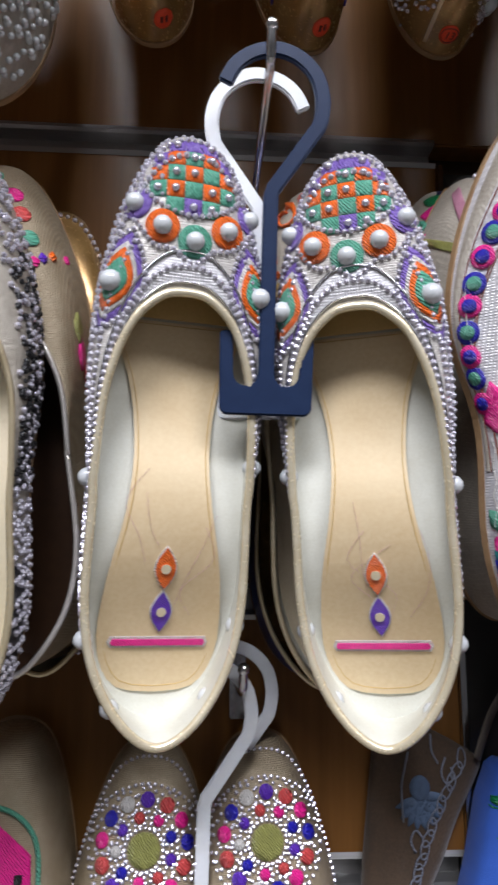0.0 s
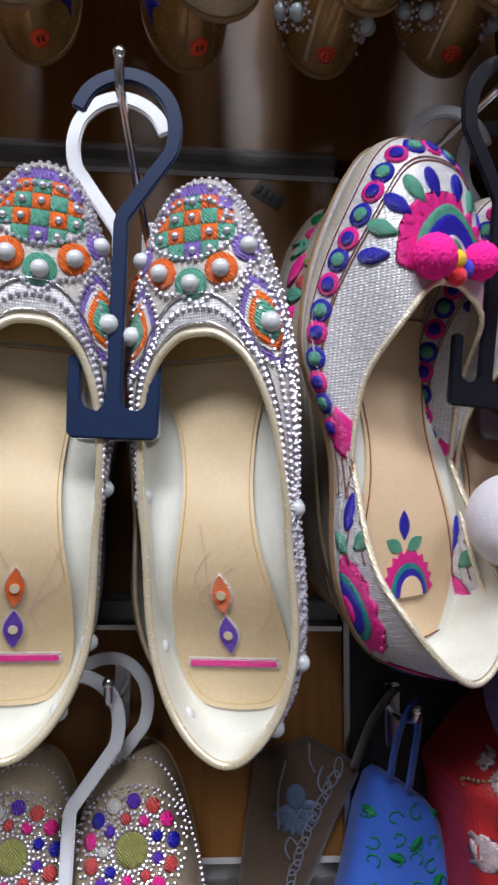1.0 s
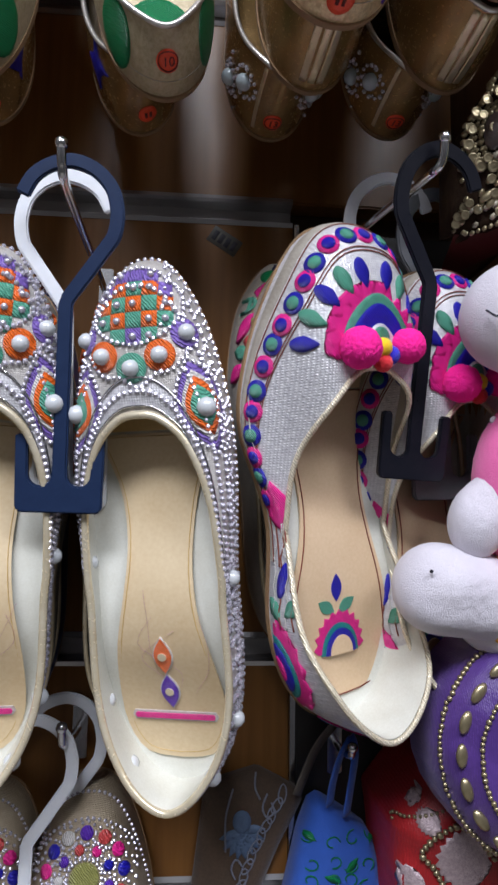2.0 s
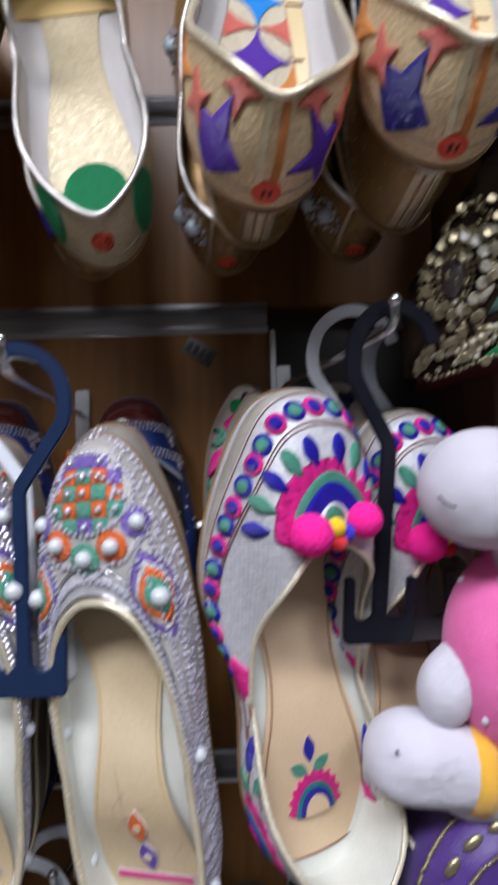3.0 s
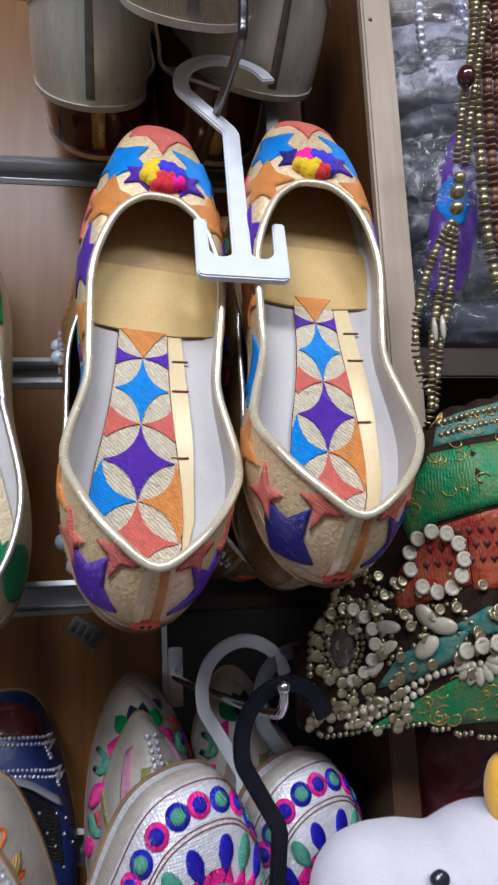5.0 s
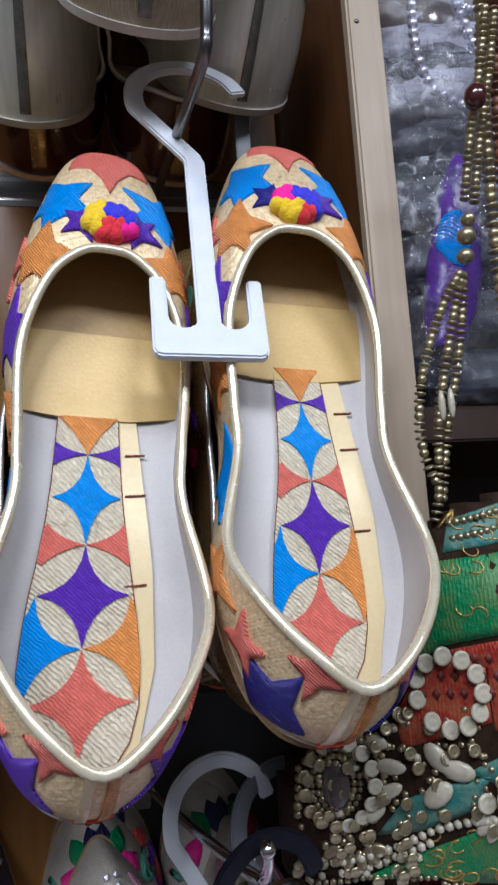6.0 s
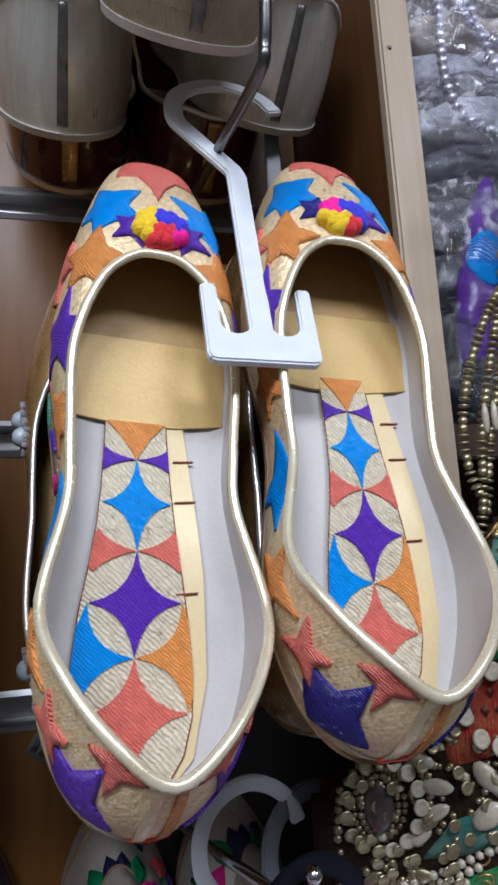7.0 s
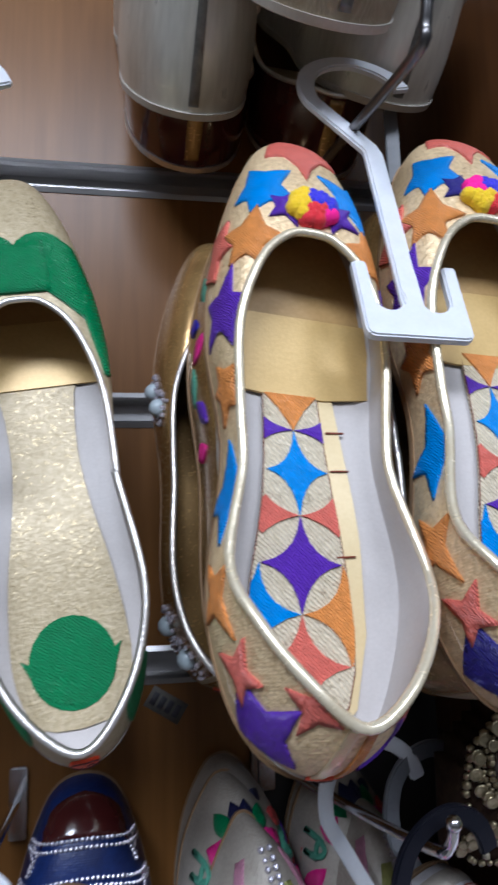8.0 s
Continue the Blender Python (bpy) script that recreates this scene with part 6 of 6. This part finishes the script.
# ---- goods in plastic bags on the shelf beside the board ----
def clear_film(name="clear_film", whitish=0.5):
    m = bpy.data.materials.new(name)
    m.use_nodes = True
    nt = m.node_tree
    n, link = nt.nodes, nt.links.new
    out = n["Material Output"]
    n.remove(n["Principled BSDF"])
    tr, gl, mix = n.new("ShaderNodeBsdfTransparent"), n.new("ShaderNodeBsdfGlossy"), n.new("ShaderNodeMixShader")
    tr.inputs[0].default_value = (0.86, 0.88, 0.92, 1)
    gl.inputs["Roughness"].default_value = 0.09
    fr = n.new("ShaderNodeFresnel")
    fr.inputs[0].default_value = 2.4
    tc, tex, bp = n.new("ShaderNodeTexCoord"), n.new("ShaderNodeTexNoise"), n.new("ShaderNodeBump")
    tex.inputs["Scale"].default_value, tex.inputs["Detail"].default_value = 75, 7
    tex.inputs["Distortion"].default_value = 1.5
    link(tc.outputs["Object"], tex.inputs["Vector"])
    bp.inputs["Strength"].default_value, bp.inputs["Distance"].default_value = 1.0, 0.012
    link(tex.outputs["Fac"], bp.inputs["Height"])
    link(bp.outputs[0], gl.inputs["Normal"])
    link(bp.outputs[0], fr.inputs["Normal"])
    link(fr.outputs[0], mix.inputs[0])
    link(tr.outputs[0], mix.inputs[1])
    link(gl.outputs[0], mix.inputs[2])
    # White mixed in for cloudy film and for highlights the dark room lacks.
    haze_glints, both = n.new("ShaderNodeBsdfDiffuse"), n.new("ShaderNodeMixShader")
    haze_glints.inputs[0].default_value = (0.8, 0.8, 0.84, 1)
    ramp = n.new("ShaderNodeMapRange")
    ramp.inputs["From Min"].default_value, ramp.inputs["From Max"].default_value = 0.5, 0.75
    ramp.inputs["To Min"].default_value, ramp.inputs["To Max"].default_value = 0.06 * whitish, whitish
    link(tex.outputs["Fac"], ramp.inputs["Value"])
    link(ramp.outputs[0], both.inputs[0])
    link(mix.outputs[0], both.inputs[1])
    link(haze_glints.outputs[0], both.inputs[2])
    link(both.outputs[0], out.inputs[0])
    return m


FILM, FILM_BRIGHT = clear_film(), clear_film("glossy_film", 0.1)


def bagged(x, y, z, sx, sy, sz, colours, label, seed, film=FILM):
    """A soft bundle of folded goods in a crumpled clear bag."""
    ob = thing("plastic_bag", pose(x, y, z), label, "packed goods", "bagged goods")
    rng = random.Random(seed)
    n = len(colours)
    for k, mat in enumerate(colours):
        bm = bmesh.new()
        bmesh.ops.create_icosphere(bm, subdivisions=4, radius=1)
        h = sz / n
        for v in bm.verts:
            q = v.co.copy()
            w = 1 + 0.12 * noise.noise(q * 2.2 + Vector((seed, k, 0))) + 0.05 * noise.noise(q * 7)
            sq = lambda c: math.copysign(abs(c) ** 0.6, c)
            v.co = Vector((sq(q.x) * sx * 0.46 * w, sq(q.y) * sy * 0.46 * w, h * (k + 0.5) + sq(q.z) * h * 0.56 * w))
        part("folded_goods", bm, mat, ob)
    bm = bmesh.new()
    bmesh.ops.create_icosphere(bm, subdivisions=5, radius=1)
    for v in bm.verts:
        q = v.co.copy()
        sq = lambda c: math.copysign(abs(c) ** 0.45, c)
        w = 1 + 0.10 * noise.noise(q * 3 + Vector((seed * 3, 0, 0))) + 0.09 * (0.5 - abs(noise.noise(q * 5 + Vector((0, seed, 0))))) + 0.06 * (0.5 - abs(noise.noise(q * 11 + Vector((seed, 0, 0)))))
        v.co = Vector((sq(q.x) * sx * 0.54 * w, sq(q.y) * sy * 0.56 * w, sz * 0.5 + sq(q.z) * sz * 0.54 * w))
    wrap = part("clear_wrap", bm, film, ob, "crumpled clear plastic film")
    wrap.visible_shadow = False
    return ob


G = lambda name, c: surface(name, c, tuple(0.6 * v for v in c), 60, 0.5, bump=0.5)
BEIGE, SMOKE, INKY, BLUEISH, PURPLE_S, RED_S = G("beige_goods", (0.5, 0.4, 0.34)), G("smoke_goods", (0.09, 0.09, 0.11)), G("inky_goods", (0.02, 0.025, 0.05)), G("blue_goods", (0.06, 0.17, 0.3)), G("violet_satin", (0.1, 0.035, 0.22)), G("scarlet_goods", (0.7, 0.03, 0.06))
PALE_G = G("pale_goods", (0.6, 0.58, 0.64))
shelf = structure("bay_shelf", box(bmesh.new(), (0.266, 0.235, 1.735), (1.3, 0.499, 1.752), 0.001), WOOD_DARK, "dark shelf in the bay")
bagged(0.336, 0.284, 1.753, 0.14, 0.12, 0.06, [INKY, SMOKE], "dark goods in a crumpled clear plastic bag", 1, FILM_BRIGHT)
bagged(0.336, 0.284, 1.815, 0.14, 0.12, 0.06, [SMOKE, SMOKE], "smoky grey goods in a crumpled clear plastic bag", 2)
bagged(0.336, 0.284, 1.878, 0.14, 0.12, 0.055, [SMOKE, PALE_G], "grey and pale goods in a clear plastic bag", 3)
bagged(0.336, 0.284, 1.936, 0.14, 0.12, 0.05, [PALE_G, BEIGE], "pale beige goods in a crumpled clear plastic bag", 4)
bagged(0.336, 0.284, 1.989, 0.14, 0.12, 0.05, [PALE_G, BEIGE], "pale and beige goods in a clear plastic bag", 5)
bagged(0.336, 0.284, 2.042, 0.14, 0.12, 0.06, [SMOKE, PURPLE_S], "violet goods in a clear plastic bag", 6)
bagged(0.49, 0.284, 1.753, 0.15, 0.12, 0.12, [INKY, BLUEISH], "navy goods in a clear plastic bag", 8, FILM_BRIGHT)
bagged(0.49, 0.284, 1.875, 0.15, 0.12, 0.14, [SMOKE, BEIGE], "mixed goods in a clear plastic bag", 9)

POST = surface("post_wood", (0.16, 0.085, 0.045), (0.1, 0.055, 0.03), 20, 0.5, stretch=(1, 1, 0.1))
post = structure("bay_post", box(bmesh.new(), (0.2492, 0.257, 1.3), (0.2638, 0.36, 1.5735), 0.001), POST, "maple post under the divider board")
low = structure("bay_shelf_low", box(bmesh.new(), (0.266, 0.235, 1.3), (1.3, 0.499, 1.317), 0.001), WOOD_DARK, "dark lower shelf in the bay")
bagged(0.324, 0.31, 1.318, 0.112, 0.08, 0.11, [RED_S, RED_S], "scarlet goods in a shiny clear plastic bag", 11, FILM_BRIGHT)
bagged(0.324, 0.31, 1.43, 0.112, 0.08, 0.11, [RED_S, RED_S], "scarlet goods in a shiny clear plastic bag", 12, FILM_BRIGHT)


# ---- plush toy ----
def plush_toy():
    fur = surface("white_plush", (0.66, 0.63, 0.69), (0.57, 0.54, 0.61), 40, 0.9, bump=0.9, grain=1500, sheen=0.25)
    pink = surface("pink_plush", (0.9, 0.19, 0.47), (0.8, 0.13, 0.38), 60, 0.9, bump=0.9, grain=1500, sheen=0.15)
    gold = surface("yellow_plush", (0.85, 0.45, 0.04), (0.75, 0.38, 0.03), 60, 0.9, bump=0.8, grain=1800, sheen=0.4)
    eye = surface("eye_bead", (0.02, 0.025, 0.04), (0.02, 0.02, 0.03), 60, 0.12, coat=0.6)
    bm = bmesh.new()

    def soft(lumps, centre, blend, reach=0.09):
        """One skin drawn over several soft lumps that run into each other."""
        def field(p):
            total = 0.0
            for c, r in lumps:
                q = Vector((p.x - c[0], p.y - c[1], p.z - c[2]))
                d = (Vector((q.x / r[0], q.y / r[1], q.z / r[2])).length - 1) * min(r)
                total += math.exp(-d / blend)
            return -blend * math.log(max(total, 1e-12))
        made = bmesh.ops.create_icosphere(bm, subdivisions=5, radius=1)
        for v in made["verts"]:
            way, lo, hi = v.co.normalized(), 0.0, reach
            for _ in range(16):
                mid = (lo + hi) / 2
                if field(Vector(centre) + way * mid) < 0:
                    lo = mid
                else:
                    hi = mid
            v.co = Vector(centre) + way * lo

    soft([((.2145, .193, 1.5055), (.0262, .0245, .0255)), ((.231, .196, 1.5065), (.0255, .025, .0225)), ((.2475, .198, 1.5), (.026, .026, .0225)), ((.27, .2, 1.504), (.031, .03, .029)), ((.252, .203, 1.472), (.027, .026, .03))], (.24, .198, 1.505), 0.0035)
    soft([((.184, .222, 1.383), (.0195, .02, .0205)), ((.197, .222, 1.381), (.0215, .02, .0195)), ((.212, .222, 1.378), (.02, .02, .019))], (.197, .222, 1.381), 0.003)
    soft([((.202, .216, 1.413), (.0125, .013, .0165)), ((.213, .217, 1.422), (.0135, .014, .0155)), ((.225, .218, 1.43), (.014, .014, .015))], (.212, .217, 1.421), 0.003)
    pieces = [((.252, .218, 1.430), (.049, .036, .054), 1), ((.2155, .222, 1.3775), (.0132, .0219, .0219), 2), ((.274, .19, 1.540), (.0078, .0078, .016), 2), ((.29, .225, 1.435), (.0135, .015, .024), 0), ((.22, .228, 1.366), (.022, .018, .016), 0),
              ((.176, .2025, 1.392), (.0009, .0009, .0009), 3), ((.2335, .1692, 1.5195), (.0040, .0028, .0034), 3)]
    for c, r, slot in pieces:
        before = set(bm.faces)
        ball(bm, c, r, 4)
        for f in set(bm.faces) - before:
            f.material_index = slot
    rng = random.Random(5)
    for k in range(16):
        a, b = radians(rng.uniform(180, 330)), radians(rng.uniform(-50, 50))
        n = Vector((math.cos(a) * math.cos(b), math.sin(a) * math.cos(b), math.sin(b)))
        before = set(bm.faces)
        ball(bm, (.252 + n.x * .049, .218 + n.y * .036, 1.430 + n.z * .054), (.0022, .0012, .0022), 1)
        for f in set(bm.faces) - before:
            f.material_index = 0
    smile = [(.1915, .176, 1.503), (.1935, .1725, 1.5), (.1965, .17, 1.4985)]
    before = set(bm.faces)
    tube(bm, spline(smile, 8), 0.0005, 5)
    for f in set(bm.faces) - before:
        f.material_index = 3
    for v in bm.verts:
        v.co += Vector((0, -1, 0)) * (0.0016 * noise.noise(v.co * 60) + 0.0005 * noise.noise(v.co * 400))
    ob = new("plush_toy", finish("plush_toy", bm, [fur, pink, gold, eye]))
    tagged(ob, "white plush toy animal in a pink dotted dress", "toy")


plush_toy()


# ---- pouches hanging in the row below ----
def pouch(name, label, outline, y, bulge, cloth, lean=0.0, folds=0.0016):
    """A soft flat pouch whose front bulges inside the outline."""
    xs, zs = [p[0] for p in outline], [p[1] for p in outline]
    cx, cz = sum(xs) / len(xs), sum(zs) / len(zs)
    ob = thing(name, pose(0, 0, 0), label, "pouch", "hanging pouches")
    segs = list(zip(outline, outline[1:] + outline[:1]))
    def near(x, z):
        best = 1.0
        for (ax, az), (bx, bz) in segs:
            t = max(0, min(1, ((x - ax) * (bx - ax) + (z - az) * (bz - az)) / ((bx - ax) ** 2 + (bz - az) ** 2 + 1e-12)))
            best = min(best, math.hypot(x - ax - t * (bx - ax), z - az - t * (bz - az)))
        return best
    def inside(x, z):
        hit = False
        for (ax, az), (bx, bz) in segs:
            if (az > z) != (bz > z) and x < (bx - ax) * (z - az) / (bz - az) + ax:
                hit = not hit
        return hit
    depth = lambda x, z: y - bulge * min(1, near(x, z) / 0.016) ** 0.5 + folds * noise.noise(Vector((x + 0.5 * z, 0.6 * z, 0)) * 55) + lean * (z - cz)
    def snap(x, z):
        best = None
        for (ax, az), (bx, bz) in segs:
            t = max(0, min(1, ((x - ax) * (bx - ax) + (z - az) * (bz - az)) / ((bx - ax) ** 2 + (bz - az) ** 2 + 1e-12)))
            p = (ax + t * (bx - ax), az + t * (bz - az))
            d = math.hypot(x - p[0], z - p[1])
            if best is None or d < best[0]:
                best = (d, p)
        return best[1]
    fr = Front(depth, min(xs), max(xs), min(zs), max(zs), inside, 0.002, snap)
    return ob, fr


brown = surface("brown_velvet", (0.095, 0.055, 0.03), (0.05, 0.03, 0.018), 40, 0.8, bump=0.5, sheen=0.3)
T_PALE = thread_colour("pale_blue_thread", (0.3, 0.33, 0.42))
STRAP = surface("strap_cloth", (0.12, 0.1, 0.085), None, 60, 0.8, bump=0.4)
DUSTY = surface("dusty_blue", (.1, .16, .27), None, 100, .6)
ob, fr = pouch("velvet_pouch", "brown velvet pouch with blue flower and chain embroidery", [(.07, 1.12), (.086, 1.12), (.1128, 1.185), (.1272, 1.2163), (.142, 1.2441), (.128, 1.2525), (.1129, 1.26), (.081, 1.251), (.074, 1.19)], 0.336, 0.006, brown)
for k in range(9):
    a = radians(200 + 160 * k / 8)
    patch("blue_petal", fr, leaf(.1035 + .0065 * math.cos(a), 1.2275 + .0095 * math.sin(a), .0155, .005, math.degrees(a) - 90), DUSTY, ob, 0.0008, wrap=False)
patch("blue_petal", fr, ring(.1035, 1.232, .0055, .0065), DUSTY, ob, 0.0012, wrap=False)
for k in range(14):
    q = k / 13
    cx, cz = .128 - .0315 * q - .004 * math.sin(3.1 * q), 1.246 - .073 * q
    bm = bmesh.new()
    tube(bm, [fr.on(px, pz, .0008)[0] for px, pz in ring(cx, cz, .0024, .0048, 12, radians(-35 if k % 2 else -10))], 0.0005, 5, True)
    part("chain_stitch", bm, T_PALE, ob)
for pts in ([(.119, 1.247), (.116, 1.24), (.1185, 1.234), (.123, 1.237), (.121, 1.243)], [(.1, 1.2), (.0975, 1.206), (.1005, 1.211), (.104, 1.207)], [(.112, 1.258), (.1115, 1.25), (.115, 1.243)], [(.098, 1.25), (.094, 1.235), (.094, 1.215)]):
    bm = bmesh.new()
    tube(bm, fr.line(pts, .002, .0008), 0.0006, 6)
    part("scroll_stitch", bm, T_PALE, ob)
bm = bmesh.new()
tube(bm, spline([(.1368, .331, 1.246), (.1479, .334, 1.2698), (.1583, .332, 1.285), (.1615, .326, 1.2905)], 14), 0.0048, 8, False, 0.25)
part("strap", bm, STRAP, ob, "grey-brown cloth strap")
part("body", fr.body(0.344), brown, ob)

felt = surface("blue_felt", (0.02, 0.1, 0.5), (0.015, 0.08, 0.4), 60, 0.8, bump=0.6, grain=1500, sheen=0.2)
ob, fr = pouch("felt_bag", "bright blue felt bag with green leaf embroidery", [(.108, 1.12), (.196, 1.12), (.188, 1.1917), (.1849, 1.2106), (.1801, 1.227), (.1653, 1.237), (.15, 1.246), (.1439, 1.2421), (.1375, 1.2257), (.1299, 1.1924)], 0.322, 0.008, felt)
rng = random.Random(3)
for k in range(16):
    x, z = .143 + .0115 * (k % 4) + rng.uniform(-.003, .003), 1.2285 - .0125 * (k // 4) + rng.uniform(-.003, .003)
    if k % 3 == 0:
        patch("green_leaf", fr, leaf(x, z, .0105, .0038, rng.uniform(0, 180)), T_EMERALD, ob, 0.0006, wrap=False)
    bm = bmesh.new()
    a0 = rng.uniform(0, 6)
    tube(bm, [fr.on(x + .0048 * (1 - .07 * q) * math.cos(a0 + .6 * q), z + .004 * (1 - .07 * q) * math.sin(a0 + .6 * q), .0004)[0] for q in range(9)], 0.00045, 5)
    part("curl", bm, T_EMERALD, ob)
part("body", fr.body(0.34), felt, ob)
for x0, x1, z0 in ((.1545, .1585, 1.246), (.1645, .1668, 1.24)):
    bm = bmesh.new()
    tube(bm, spline([(x0, .318, z0), (x0 + .001, .313, z0 + .015), (x1, .306, 1.278), (.1635, .304, 1.2885)], 12), 0.0044, 8, False, 0.25)
    part("strap", bm, felt, ob)
hook(0.162, 1.279, 0.292, 0.007)

satin = surface("red_satin", (0.46, 0.02, 0.025), (0.3, 0.012, 0.016), 50, 0.4, bump=0.6, weave=0.4, thread=0.0006)
PALE_SILK = surface("silver_rose_thread", (0.62, 0.5, 0.52), (0.4, 0.3, 0.33), 400, 0.4, 0.3, bump=0.9, grain=900)
ob, fr = pouch("satin_purse", "red satin purse with silver flower brocade and a bead chain", [(.1885, 1.12), (.3305, 1.12), (.3305, 1.31), (.2505, 1.305), (.2225, 1.2917), (.2117, 1.2882), (.1993, 1.2783), (.1870, 1.2632), (.1787, 1.253), (.1807, 1.239), (.1834, 1.2127)], 0.285, 0.02, satin, folds=0.0045)
for cx, cz, r in ((.2140, 1.24, .0155), (.1860, 1.226, .0085), (.1960, 1.258, .006), (.1895, 1.2695, .006), (.2100, 1.282, .009), (.2155, 1.195, .013)):
    bloom = [(cx + r * q * math.cos(a), cz + r * q * math.sin(a)) for a, q in ((2 * math.pi * k / 36, 1.0 if k % 2 else 0.84) for k in range(36))]
    patch("flower_brocade", fr, bloom, PALE_SILK, ob, 0.0005, wrap=False)
strand_line = fr.line([(.2080, 1.212), (.2048, 1.2224), (.1981, 1.236), (.1927, 1.2436), (.1985, 1.2524), (.2100, 1.2568), (.2198, 1.2523), (.2305, 1.24)], .0034, .0012)
bead_line(ob, strand_line, 0.0019, BRASS, "bead_chain")
bead_line(ob, fr.line([(.1795, 1.2555), (.1856, 1.2575), (.2005, 1.262), (.2131, 1.2665), (.2219, 1.2698)], .003, .001), 0.0011, BRASS, "bead_trim")
part("body", fr.body(0.34), satin, ob)

violet = surface("violet_satin_cloth", (0.09, 0.035, 0.24), (0.06, 0.02, 0.17), 50, 0.4, bump=0.4, weave=0.4, thread=0.0004, sheen=0.2)
egg = [(.236 + .052 * math.cos(a), 1.31 + .055 * math.sin(a)) for a in (2 * math.pi * k / 26 for k in range(26))]
ob, fr = pouch("beaded_purse", "violet oval purse edged with brass beads", egg, 0.232, 0.024, violet)
bead_line(ob, [fr.on(.236 + .049 * math.cos(a), 1.31 + .052 * math.sin(a), .0008)[0] for a in (0.05 * k for k in range(126))], 0.0014, BRASS, "bead_trim")
bead_line(ob, [fr.on(.236 + .036 * math.cos(a), 1.31 + .038 * math.sin(a), .0008)[0] for a in (0.066 * k for k in range(96))], 0.0013, BRASS, "bead_trim")
for k in range(20):
    a = 2 * math.pi * k / 20
    ovals(fr, [(.236 + .0425 * math.cos(a), 1.31 + .0455 * math.sin(a), .011, .0055, 90 - math.degrees(a) + 90)], BRASS, ob, "brass_plate")
for k in range(9):
    patch("silver_leaf", fr, leaf(.236 + .02 * math.cos(k * .7), 1.31 + .024 * math.sin(k * .7), .016, .006, math.degrees(k * .7)), SILVER_CLOTH, ob, 0.0008, wrap=False)
part("body", fr.body(0.262), violet, ob)

silk = surface("violet_silk", (0.12, 0.045, 0.3), (0.07, 0.025, 0.18), 60, 0.32, bump=0.5, grain=400)
ob, fr = pouch("satin_pouch", "violet satin pouch with a bright blue patch", [(.2775, 1.776), (.2935, 1.776), (.3063, 1.805), (.3095, 1.851), (.3045, 1.874), (.3000, 1.8735), (.2915, 1.857), (.2868, 1.837), (.2810, 1.819), (.2771, 1.792)], 0.219, 0.006, silk, folds=0.007)
patch("blue_patch", fr, [(.292 + .0082 * math.cos(a), 1.8265 + .0138 * math.sin(a)) for a in (2 * math.pi * k / 22 for k in range(22))], T_SKY, ob, 0.0008, wrap=False)
part("body", fr.body(0.2235), silk, ob)

# ---- small things on the wall ----
tag = tagged(new("price_sticker", finish("price_sticker", box(bmesh.new(), (-.011, -.0004, -.006), (.011, 0, .006)), surface("paper", (.2, .19, .17), None, 100, .6))), "small torn paper price sticker on the wall", "sticker")
tag.matrix_world = pose(0.0865, WALL_Y, 1.6, 0, 32, 0)
for k in range(4):
    bar = part("print_bar", box(bmesh.new(), (-.009 + .0048 * k, -.0007, -.0035), (-.0058 + .0048 * k, -.00045, .0035)), SMOKE, tag)
